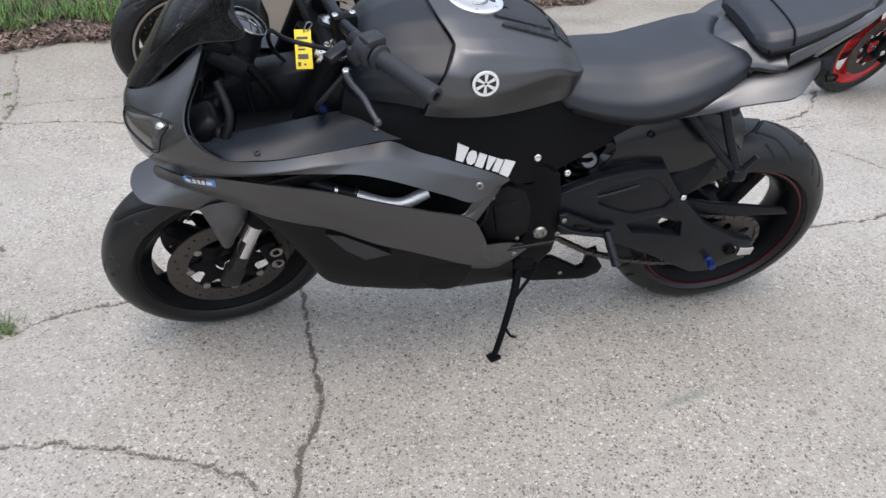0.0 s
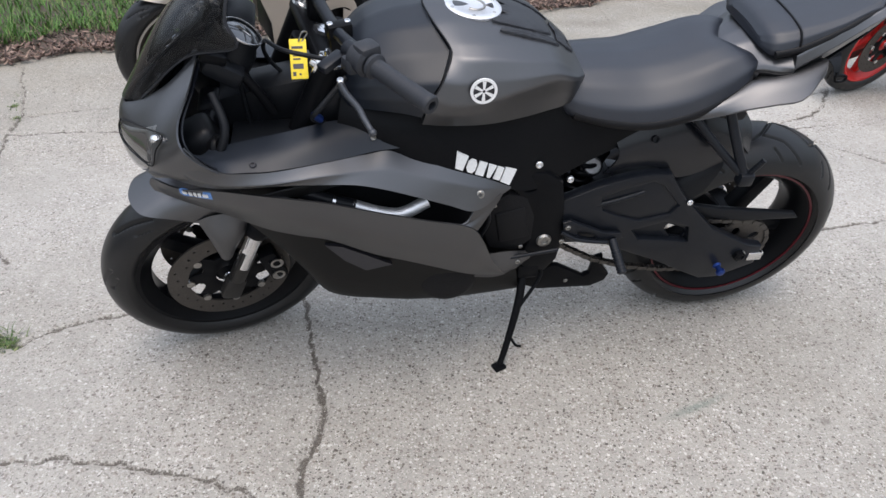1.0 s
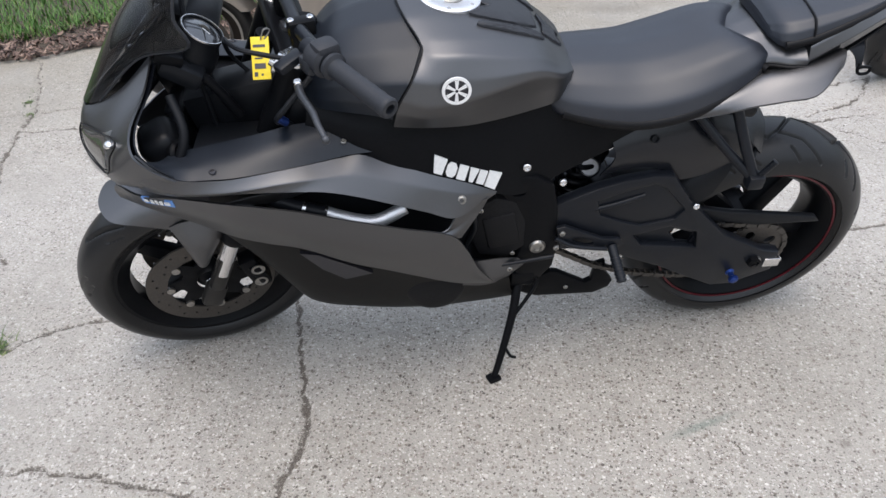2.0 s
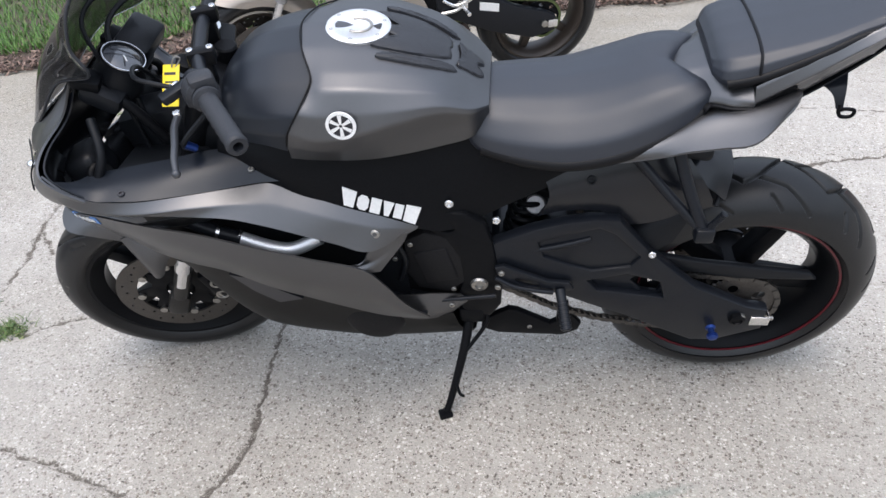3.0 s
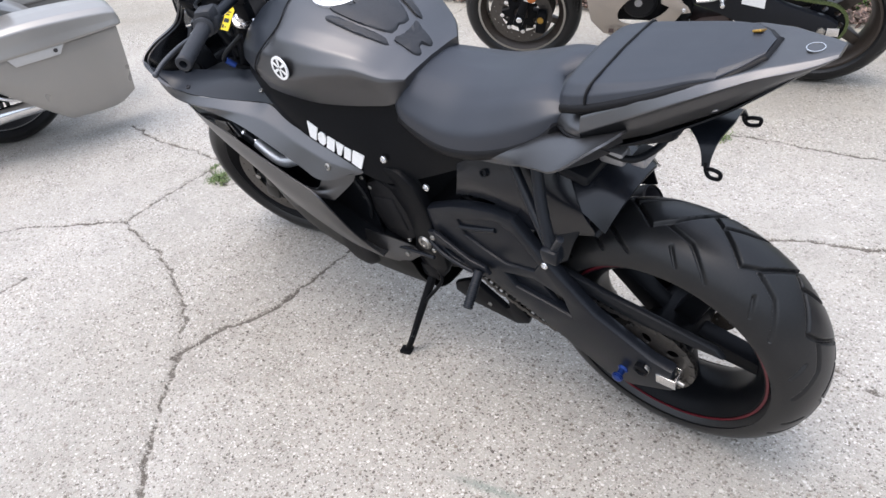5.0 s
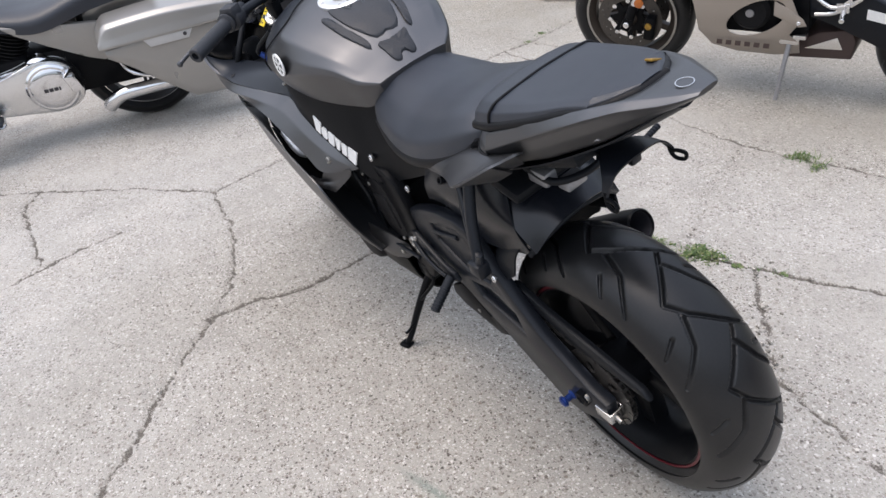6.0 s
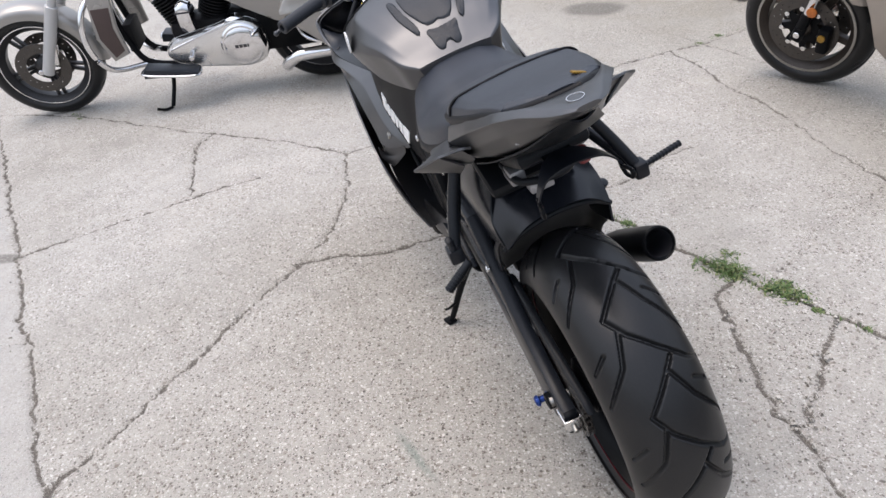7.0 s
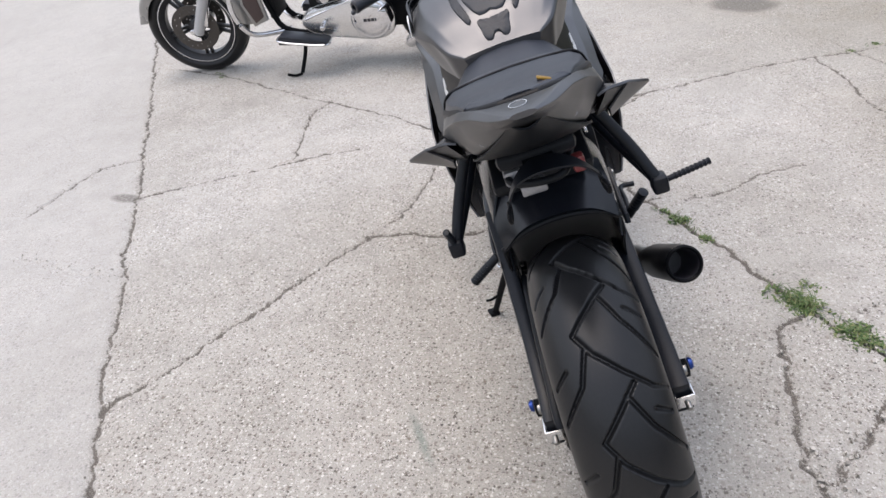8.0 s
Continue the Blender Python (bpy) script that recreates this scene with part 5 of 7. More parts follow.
        part("inner_shroud", shroud if s > 0 else flip(shroud), PLASTIC, bike)
        nose = loft(NOSE, 30, 26, 0.004)
        part("nose_cowl", nose if s > 0 else flip(nose), GREY, bike, "matte gunmetal nose cowl")
        lens = patch(NOSE, 20, 16, ((0.36, 0.20), (0.62, 0.30), (0.88, 0.85), (0.16, 0.90)), -0.0062)
        part("headlight", lens if s > 0 else flip(lens), LENS, bike, "clear headlight lens, unlit")
        rim = [(1.504, 0.064, 0.800), (1.486, 0.088, 0.809), (1.442, 0.143, 0.831), (1.398, 0.203, 0.852), (1.416, 0.206, 0.822), (1.432, 0.203, 0.784), (1.480, 0.136, 0.769), (1.510, 0.080, 0.762), (1.514, 0.060, 0.780), (1.504, 0.064, 0.800)]
        part("lens_seal", tube([(x, s * y, z) for x, y, z in rim], 0.0016, 6, 70), PIPING, bike)
        # silver blob put in as a bright glint at the lens corner
        part("lens_glint", blob((1.416, s * 0.187, 0.836), (0.012, 0.010, 0.008), (0, 20, s * -40), 12), SILVER, bike)
        # added dark filler block that hides the bright gap behind the nose
        part("duct_and_filler", block((1.335, s * 0.055, 0.718), (0.050, 0.110, 0.110), 0.014, (0, 15, 0), 3), PLASTIC, bike)
        liner = loft([[(x - 0.007, max(0.0, y * 0.975 - 0.002), z - 0.004) for x, y, z in row] for row in NOSE], 26, 22, 0.003)
        part("nose_liner", liner if s > 0 else flip(liner), GLOSSBLACK, bike)
        part("headlight_housing", join(block((1.345, s * 0.125, 0.780), (0.075, 0.09, 0.085), 0.022, (0, 20, s * 14), 3), tube([(1.315, s * 0.19, 0.770), (1.290, s * 0.16, 0.830), (1.310, s * 0.11, 0.880)], 0.009)), PLASTIC, bike)
        part("lamp_cap", lathe((1.312, s * 0.160, 0.785), (-0.8, s * 0.4, 0.45), [(0, 0.026), (0.010, 0.026), (0.012, 0.022), (0.016, 0.020), (0.014, 0.010)], 24), SATIN, bike)
        inner = loft([[(1.350, 0.248, 0.840), (1.300, 0.242, 0.789), (1.247, 0.239, 0.781), (1.193, 0.232, 0.777), (1.081, 0.200, 0.769), (1.0, 0.174, 0.766), (0.945, 0.170, 0.768)],
                      [(1.335, 0.210, 0.806), (1.290, 0.205, 0.793), (1.24, 0.200, 0.792), (1.18, 0.190, 0.793), (1.08, 0.160, 0.796), (1.0, 0.150, 0.792), (0.945, 0.164, 0.776)],
                      [(1.320, 0.165, 0.790), (1.280, 0.160, 0.792), (1.23, 0.150, 0.795), (1.17, 0.140, 0.800), (1.08, 0.120, 0.806), (1.0, 0.125, 0.806), (0.945, 0.158, 0.784)]], 34, 10, -0.003)
        part("cockpit_panel", inner if s > 0 else flip(inner), INNER, bike)
        bolt(bike, (1.241, s * 0.224, 0.789), (0, s * 0.2, 1), 0.007, NAVY)
        bolt(bike, (1.002, s * 0.160, 0.790), (0, s * 0.2, 1), 0.006)
        bolt(bike, (0.775, s * 0.203, 0.655), (0, s, 0.25), 0.010, STEEL)
        bolt(bike, (0.630, s * 0.146, 0.680), (0, s, 0.2), 0.009, SILVER)
        bolt(bike, (0.539, s * 0.126, 0.612), (0, s, 0.1), 0.009, SILVER)
        part("swingarm_pivot_nut", lathe((0.582, s * 0.146, 0.436), (0, s, 0), [(0, 0.019), (0.004, 0.020), (0.009, 0.017), (0.009, 0.010), (0.004, 0.009)], 24), STEEL, bike)
        bolt(bike, (0.646, s * 0.166, 0.382), (0, s, 0), 0.007, STEEL)
        bolt(bike, (1.409, s * 0.058, 0.888), (0.4, s * 0.5, 0.6), 0.006, SILVER)
        bolt(bike, (1.326, s * 0.098, 0.962), (0.4, s * 0.5, 0.6), 0.006, SILVER)
        # frame slider tube showing in the vent
        part("slider_tube", tube([(1.052, s * 0.208, 0.650), (0.99, s * 0.214, 0.628), (0.945, s * 0.212, 0.622), (0.890, s * 0.200, 0.642)], 0.0145, 16), BRUSHED, bike, "brushed aluminium tube")
        part("slider_hose", tube([(1.16, s * 0.19, 0.684), (1.10, s * 0.205, 0.667), (1.05, s * 0.208, 0.649)], 0.0155, 14), PLASTIC, bike)
        for x, z in ((1.098, 0.657), (1.056, 0.642)):
            part("hose_clamp", lathe((x, s * 0.206, z + 0.009), (-0.93, 0, -0.36), [(0, 0.0165), (0.007, 0.0165)], 20), SILVER, bike)
        # under-seat side panels that flare out into fins
        fin = loft([[(0.430, 0.118, 0.768), (0.340, 0.132, 0.792), (0.240, 0.118, 0.830), (0.175, 0.098, 0.858), (0.120, 0.104, 0.868), (0.070, 0.112, 0.884), (0.022, 0.116, 0.908)],
                    [(0.430, 0.128, 0.766), (0.340, 0.150, 0.790), (0.240, 0.148, 0.828), (0.175, 0.136, 0.862), (0.120, 0.136, 0.880), (0.070, 0.136, 0.894), (0.022, 0.134, 0.914)],
                    [(0.432, 0.126, 0.760), (0.342, 0.152, 0.784), (0.242, 0.162, 0.817), (0.185, 0.164, 0.845), (0.133, 0.172, 0.866), (0.085, 0.180, 0.883), (0.033, 0.155, 0.910)],
                    [(0.434, 0.122, 0.754), (0.345, 0.146, 0.776), (0.245, 0.166, 0.806), (0.200, 0.180, 0.828), (0.150, 0.198, 0.850), (0.100, 0.212, 0.872), (0.045, 0.170, 0.905)]], 34, 16, -0.004)
        part("seat_side_panel", fin if s > 0 else flip(fin), GREY, bike)
        core = bmesh.new()
        for p in ((0.24, 0.146, 0.818), (0.24, 0.110, 0.790), (0.175, 0.134, 0.856), (0.12, 0.134, 0.874), (0.07, 0.134, 0.889), (0.024, 0.132, 0.908), (0.20, 0.176, 0.822), (0.15, 0.194, 0.844), (0.10, 0.207, 0.866), (0.048, 0.166, 0.898), (0.15, 0.115, 0.825), (0.08, 0.115, 0.848), (0.03, 0.115, 0.880)):
            core.verts.new(p)
        bmesh.ops.convex_hull(core, input=list(core.verts))
        bmesh.ops.recalc_face_normals(core, faces=core.faces)
        part("fin_core", core if s > 0 else flip(core), GREY, bike)
        under = loft([[(0.434, 0.122, 0.752), (0.345, 0.145, 0.774), (0.245, 0.164, 0.804), (0.200, 0.178, 0.826), (0.150, 0.196, 0.848), (0.100, 0.210, 0.870), (0.045, 0.168, 0.903)], [(0.434, 0.105, 0.745), (0.345, 0.118, 0.762), (0.245, 0.130, 0.790), (0.200, 0.136, 0.806), (0.150, 0.140, 0.822), (0.100, 0.138, 0.832), (0.045, 0.132, 0.870)]], 28, 8, 0.003)
        part("side_panel_underside", under if s > 0 else flip(under), GREY, bike)

    # bodywork on top
    part("tank", body(TANK, 64, 57, crease=True), GREY, bike, "matte gunmetal fuel tank with sculpted sides")
    part("tank_cover", body(COVER, 40, 41, crease=True), INNER, bike, "textured black plastic tank cover")
    seam = [(x + 0.001, y * 1.006 + 0.0004, z + 0.0012) for x, y, z in TANK[0][:7]]
    part("tank_seam", tube([(x, -y, z) for x, y, z in seam[::-1]] + seam[1:], 0.0017, 8, 90), PIPING, bike)
    part("rider_seat", body(SEAT, 60, 31, crease=True), VINYL, bike, "black vinyl rider seat")
    part("pillion_seat", body(PILLION, 56, 36, crease=True), VINYL, bike, "black vinyl pillion seat with a seam")
    part("tail_cowl", body(tail_sections(), 60, 57, crease=True, straight=True), GREY, bike, "matte gunmetal pointed tail cowl")
    # rider seat: thick black welt paints the shade along the seat's foot
    part("seat_welt_shade", tube(seat_piping(SEAT[1:], 5, -0.0065, 0.007), 0.0125, 14, 120), PIPING, bike)
    part("seat_welt_shade", tube([(x, y, z + 0.004) for x, y, z in seat_piping(PILLION[1:], 5, 0.003, 0.007)], 0.0088, 10, 120), PIPING, bike)
    part("seat_seam", tube([(0.092, -0.121, 0.940), (0.092, -0.1145, 0.9555), (0.090, -0.098, 0.9665), (0.088, -0.056, 0.9715), (0.088, 0, 0.9738), (0.088, 0.056, 0.9715), (0.090, 0.098, 0.9665), (0.092, 0.1145, 0.9555), (0.092, 0.121, 0.940)], 0.0025, 8, 60), PIPING, bike)
    nose = [sec(0.235, (0, 0.868), (0.030, 0.868), (0.050, 0.864), (0.060, 0.856), (0.066, 0.846), (0.058, 0.822)),
            sec(0.205, (0, 0.897), (0.038, 0.894), (0.062, 0.884), (0.078, 0.872), (0.084, 0.862), (0.074, 0.826)),
            sec(0.175, (0, 0.911), (0.044, 0.907), (0.070, 0.896), (0.094, 0.880), (0.101, 0.871), (0.090, 0.830)),
            sec(0.150, (0, 0.920), (0.050, 0.917), (0.080, 0.908), (0.108, 0.891), (0.115, 0.882), (0.102, 0.836)),
            sec(0.125, (0, 0.925), (0.060, 0.922), (0.094, 0.914), (0.125, 0.896), (0.132, 0.886), (0.116, 0.842)),
            sec(0.094, (0, 0.925), (0.070, 0.923), (0.110, 0.918), (0.140, 0.8990), (0.1395, 0.887), (0.125, 0.848))]
    part("tail_nose", body(nose, 30, 31, crease=True), GREY, bike)
    for s in (1, -1):
        part("tail_gap", tube([(0.190, s * 0.094, 0.860), (0.172, s * 0.103, 0.867), (0.150, s * 0.115, 0.876), (0.125, s * 0.131, 0.880), (0.094, s * 0.139, 0.884)], 0.0040, 8, 40), PIPING, bike)
    part("tail_recess", join(block((0.045, 0, 0.842), (0.16, 0.13, 0.03), 0.012, (0, 22, 0)), block((-0.07, 0, 0.925), (0.10, 0.075, 0.02), 0.008, (0, 26, 0))), PLASTIC, bike)
    # black sheet along the hull's underside, darker than the cowl paint
    hull = tail_sections()[:5]
    part("undertail_sheet", loft([[(x, k * q * 1.06, z - 0.005 + 0.012 * abs(k) ** 2) for k in (-1, -0.6, 0, 0.6, 1)] for (x, q, _), (_, _, z) in [(h[6], h[7]) for h in hull]], 20, 24, 0.003), PLASTIC, bike, "black sheet over the underside of the tail")
    for s in (1, -1):
        part("undertail_clip", block((-0.09, s * 0.055, 0.935), (0.03, 0.035, 0.008), 0.003, (s * 20, 25, 0)), FORK, bike)
    part("seat_lock_tab", block((-0.112, -0.040, 1.0125), (0.014, 0.020, 0.004), 0.0015, (25, 12, 0)), BRASS, bike, "brass lock tab")
    part("taillight", block((0.035, -0.062, 0.800), (0.024, 0.022, 0.030), 0.006), surface("red_lens", (0.16, 0.03, 0.03), 0.3), bike)
    part("wiring_plug", join(block((0.05, 0.02, 0.775), (0.03, 0.045, 0.020), 0.004), block((0.09, 0.05, 0.79), (0.05, 0.03, 0.03), 0.006)), FORK, bike)
    part("wiring_loom", tube([(0.12, 0.06, 0.80), (0.05, 0.05, 0.79), (0.03, -0.03, 0.79), (0.10, -0.06, 0.80)], 0.007), PLASTIC, bike)

    # filler cap, tank pads and badges
    cap_n = Vector((-0.10, 0, 1)).normalized()
    part("fuel_cap", lathe(Vector((0.782, 0, 0.984)), cap_n, [(0, 0.060), (0.008, 0.060), (0.010, 0.057), (0.010, 0.044), (0.0085, 0.042), (0.0085, 0.001)], 48), BRUSHED, bike, "silver fuel filler cap")
    latch = [Vector((0.782, 0, 0.984)) + cap_n * 0.009 + Vector((0.024 * math.cos(a), 0.024 * math.sin(a), 0.0024 * math.cos(a))) for a in np.linspace(radians(60), radians(300), 14)]
    part("cap_latch", tube(latch, 0.0028, 8, 30), STEEL, bike)
    for k in range(6):
        a = 2 * math.pi * k / 6 + 0.4
        bolt(bike, Vector((0.782, 0, 0.9935)) + Vector((0.050 * math.cos(a), 0.050 * math.sin(a), 0.005 * math.cos(a))), cap_n, 0.004)

    def top(x, y):
        """The height of the tank's skin over the plan point x, y."""
        p = np.array([spline(s, 24) for s in TANK])
        q = np.stack([spline(p[:, j], 40) for j in range(24)], 1).reshape(-1, 3)
        q = q[q[:, 2] > 0.86]
        i = np.argsort((q[:, 0] - x) ** 2 + (q[:, 1] - abs(y)) ** 2)[:3]
        return q[i, 2].mean()
    pads = []
    for s in (1, -1):
        pads.append([(0.735, s * 0.088), (0.660, s * 0.082), (0.605, s * 0.060), (0.612, s * 0.050), (0.665, s * 0.064), (0.730, s * 0.074)])
    pads.append([(0.752, -0.058), (0.716, -0.028), (0.708, -0.018), (0.750, -0.008), (0.750, 0.008), (0.708, 0.018), (0.716, 0.028), (0.752, 0.058), (0.690, 0.060), (0.640, 0.046), (0.612, 0.026), (0.616, 0.0), (0.612, -0.026), (0.640, -0.046), (0.690, -0.060)])
    pads.append([(0.602, -0.036), (0.597, 0.0), (0.602, 0.036), (0.585, 0.034), (0.560, 0.028), (0.556, 0.014), (0.566, 0.006), (0.566, -0.006), (0.556, -0.014), (0.560, -0.028), (0.585, -0.034)])
    for outline in pads:
        o = np.array(outline)
        c = o.mean(0)
        rings = []
        for k, lift in ((1.0, -0.001), (0.985, 0.004), (0.93, 0.005), (0.5, 0.0052)):
            rings.append([(x, y, top(x, y) + lift) for x, y in spline(c + (o - c) * k, 40, True)])
        bm, vs = grid_mesh(rings, wrap_u=True)
        bm.faces.new(vs[-1])
        bmesh.ops.recalc_face_normals(bm, faces=bm.faces)
        part("tank_pad", bm, RUBBER_DARK, bike, "ribbed rubber tank pad")
    for s in (1, -1):
        e = Vector((0.792, s * 0.204, 0.921))
        n = Vector((0.0, s, 0.12)).normalized()
        badge = part("tank_badge", lathe(e - n * 0.002, n, [(0, 0.026), (0.003, 0.026), (0.0035, 0.020), (0.002, 0.019), (0.002, 0.001)], 40), NAVY, bike, "round badge in black and white")
        part("badge_ring", lathe(e - n * 0.001, n, [(0, 0.0265), (0.0032, 0.0265), (0.0032, 0.0210), (0, 0.0210)], 40, cap=False), WHITE, badge)
        r = Vector((1, 0, 0))
        u = n.cross(r) if s < 0 else r.cross(n) * -1
        for k in range(6):
            a = radians(60 * k + 30)
            d, w = r * math.cos(a) + u * math.sin(a), r * -math.sin(a) + u * math.cos(a)
            bm = bmesh.new()
            q = [e + n * 0.0016 + d * 0.003 - w * 0.0018, e + n * 0.0016 + d * 0.020 - w * 0.0036, e + n * 0.0016 + d * 0.020 + w * 0.0036, e + n * 0.0016 + d * 0.003 + w * 0.0018]
            bm.faces.new([bm.verts.new(p) for p in q])
            ex = bmesh.ops.extrude_face_region(bm, geom=list(bm.faces))
            bmesh.ops.translate(bm, verts=[v for v in ex["geom"] if isinstance(v, bmesh.types.BMVert)], vec=n * 0.001)
            bmesh.ops.recalc_face_normals(bm, faces=bm.faces)
            part("badge_ray", bm, WHITE, badge)
        # blocky white decal on the frame, drawn as plain slanted shapes that follow the spar
        conform(bike, "decal_shape", SPAR, s, MARKS, (0.838, 0.722), (-0.862, -0.44), (-0.30, 0.95), 0.00098, WHITE)
        conform(bike, "side_sticker", LOWER, s, [[(0, 2), (6, -3), (66, -3), (66, 21), (6, 21), (0, 16)]], (1.399, 0.692), (-1, 0.04), (0, 1), 0.00098, SKYBLUE, 0.002)
        conform(bike, "sticker_mark", LOWER, s, [[(5, 5), (15, 5), (15, 13), (5, 13)], [(19, 3), (26, 3), (26, 15), (19, 15)], [(29, 3), (35, 3), (35, 15), (29, 15)], [(38, 3), (44, 3), (44, 15), (38, 15)], [(48, 4), (59, 4), (59, 14), (48, 14)]], (1.399, 0.692), (-1, 0.04), (0, 1), 0.00098, WHITE, 0.0032)
        # no opening is cut: a black sheet paints the dark inside the belly slot
        conform(bike, "belly_slot_shade", BELLY, s, [[(46, 41), (85, 37), (140, 4), (197, -31), (137, -53), (89, -16)]], (1.165, 0.486), (-1, 0), (0, 1), 0.001, NAVY, 0.010)
    badge = part("tail_badge", lathe((-0.204, 0.003, 1.0248), (0.05, 0, 1), [(0, 0.0118), (0.0014, 0.0118), (0.0017, 0.0104), (0.0013, 0.0100), (0.0013, 0.001)], 32), GREY, bike, "silver ringed tail badge")
    part("badge_ring", lathe((-0.204, 0.003, 1.0252), (0.05, 0, 1), [(0, 0.0121), (0.0017, 0.0121), (0.0017, 0.0110), (0, 0.0110)], 32, cap=False), SILVER, badge)

    # plate bracket with two loops under the tail
    def rise(x, y):
        k = abs(y) / (0.064 if y > 0 else 0.084)
        return (x, y, 0.870 - 0.010 * k - 0.036 * k ** 4 - 0.1 * (x + 0.06))
    half = [(0, -0.012, -0.100), (0.33, -0.034, -0.096), (0.62, -0.055, -0.092), (0.80, -0.068, -0.090), (0.92, -0.0735, -0.0885), (1.0, -0.076, -0.0885)]
    spread = [(-0.084 * k, f, b) for k, f, b in half[:0:-1]] + [(0.064 * k, f, b) for k, f, b in half]
    sheet = loft([[rise(f + (b - f) * k, y) for y, f, b in spread] for k in (0, 0.5, 1)], 40, 8, 0.003)
    part("plate_bracket", sheet, SWING, bike, "black steel plate bracket")
    part("bracket_neck", loft([[(0.01, y, 0.905) for y in (-0.035, 0, 0.035)], [(-0.02, y, 0.872) for y in (-0.026, 0, 0.026)], [(-0.045, y, 0.862) for y in (-0.024, 0, 0.024)]], 8, 8, 0.003), SATIN, bike)
    for w in (0.064, -0.084):
        part("indicator_loop", tube([(-0.082, w * 0.95, 0.832), (-0.083, w * 0.97, 0.818), (-0.090, w * 1.0, 0.808), (-0.106, w * 1.03, 0.810), (-0.108, w * 1.03, 0.822), (-0.094, w * 0.99, 0.824), (-0.084, w * 0.97, 0.820)], 0.0035, 8, 40), SATIN, bike)

    # pillion pegs on their stays
    for s in (1, -1):
        j = (0.145, s * 0.200, 0.648)
        part("peg_stay", tube([(0.285, s * 0.110, 0.780), (0.215, s * 0.155, 0.710), j], 0.0100), SWING, bike)
        part("peg_stay", tube([(0.210, s * 0.120, 0.815), (0.180, s * 0.165, 0.730), j], 0.0118), SWING, bike)
        part("peg_knuckle", block(j, (0.036, 0.030, 0.034), 0.006), SWING, bike)
        tip = (0.118, 0.204, 0.700) if s > 0 else (0.163, -0.300, 0.650)
        peg = part("pillion_peg", rod(j, tip, 0.0060, 0.0054), SWING, bike)
        part("peg_grip", lathe(Vector(j).lerp(Vector(tip), 0.3), Vector(tip) - Vector(j), [(h + d, r) for h in np.linspace(0, (Vector(tip) - Vector(j)).length * 0.66, 9) for d, r in ((0, 0.0058), (0.0006, 0.0072), (0.0036, 0.0072), (0.0042, 0.0058))], 14), SWING, peg)

    # rear suspension reservoir, exhaust
    part("shock_reservoir", lathe((0.458, 0.060, 0.592), (-0.10, -0.85, -0.50), [(0, 0.019), (0.003, 0.022), (0.03, 0.022), (0.06, 0.018)], 28), FORK, bike, "pale shock reservoir cap")
    part("shock_body", join(rod((0.43, 0.02, 0.62), (0.50, 0.0, 0.40), 0.028), rod((0.42, -0.05, 0.64), (0.36, 0.06, 0.63), 0.020)), SATIN, bike)
    part("shock_spring", tube([(0.47 + 0.001 * k + 0.034 * math.cos(k * 1.2), 0.03 + 0.034 * math.sin(k * 1.2), 0.60 - 0.0045 * k) for k in range(36)], 0.006, 8, 140), SATIN, bike)
    muffler = part("muffler", lathe((0.165, -0.218, 0.433), (0.84, 0.12, -0.50), [(0.004, 0.031), (0.0, 0.035), (0.004, 0.039), (0.05, 0.041), (0.20, 0.040), (0.26, 0.034), (0.30, 0.028)], 40, cap=False), SATIN, bike, "short black exhaust silencer")
    part("muffler_core", lathe((0.166, -0.218, 0.433), (0.84, 0.12, -0.50), [(0.0, 0.035), (0.006, 0.031), (0.12, 0.028), (0.12, 0.001)], 32, cap=False), NAVY, muffler)
    part("exhaust_pipe", tube([(0.40, -0.185, 0.295), (0.48, -0.14, 0.275), (0.58, -0.05, 0.27), (0.62, 0.0, 0.27)], 0.028), STEEL, bike)
    part("exhaust_guard", plate([(0.585, 0.235), (0.546, 0.262), (0.520, 0.278), (0.500, 0.274), (0.455, 0.245), (0.420, 0.222), (0.405, 0.232), (0.402, 0.290), (0.378, 0.300), (0.372, 0.262), (0.345, 0.222), (0.352, 0.198), (0.390, 0.176), (0.548, 0.184), (0.590, 0.205)], 0.080, 0.098, (), 0.004), SATIN, bike)
    bolt(bike, (0.470, 0.099, 0.212), (0, 1, 0), 0.006)
    part("exhaust_box", block((0.58, -0.02, 0.245), (0.08, 0.12, 0.05), 0.015), SATIN, bike)

    # rear set: pegs, heel plate, shift rod
    for s in (1, -1):
        hanger = plate([(0.545, 0.500), (0.525, 0.505), (0.430, 0.455), (0.385, 0.450), (0.375, 0.430), (0.400, 0.415), (0.440, 0.425), (0.530, 0.432)], 0.148, 0.160, [oval(0.475, 0.450, 0.030, 0.010, 12, 24)[::-1]], 0.003)
        part("footrest_hanger", hanger if s > 0 else flip(hanger), SWING, bike)
        tip = Vector((0.392, 0.238, 0.385)) if s > 0 else Vector((0.372, -0.200, 0.500))
        foot = Vector((0.405, s * 0.160, 0.432))
        peg = part("footrest_peg", rod(foot, tip, 0.0115, 0.0105), SWING, bike)
        part("peg_grip", lathe(foot.lerp(tip, 0.35), tip - foot, [(h + d, r) for h in np.linspace(0, 0.052, 7) for d, r in ((0, 0.0112), (0.0006, 0.0126), (0.0046, 0.0126), (0.0052, 0.0112))], 14), SWING, peg)
        bolt(bike, (0.531, s * 0.162, 0.486), (0, s, 0), 0.007)
        bolt(bike, (0.540, s * 0.162, 0.440), (0, s, 0), 0.007)
    part("shift_rod", rod((0.545, 0.165, 0.415), (0.690, 0.165, 0.395), 0.005), SWING, bike)
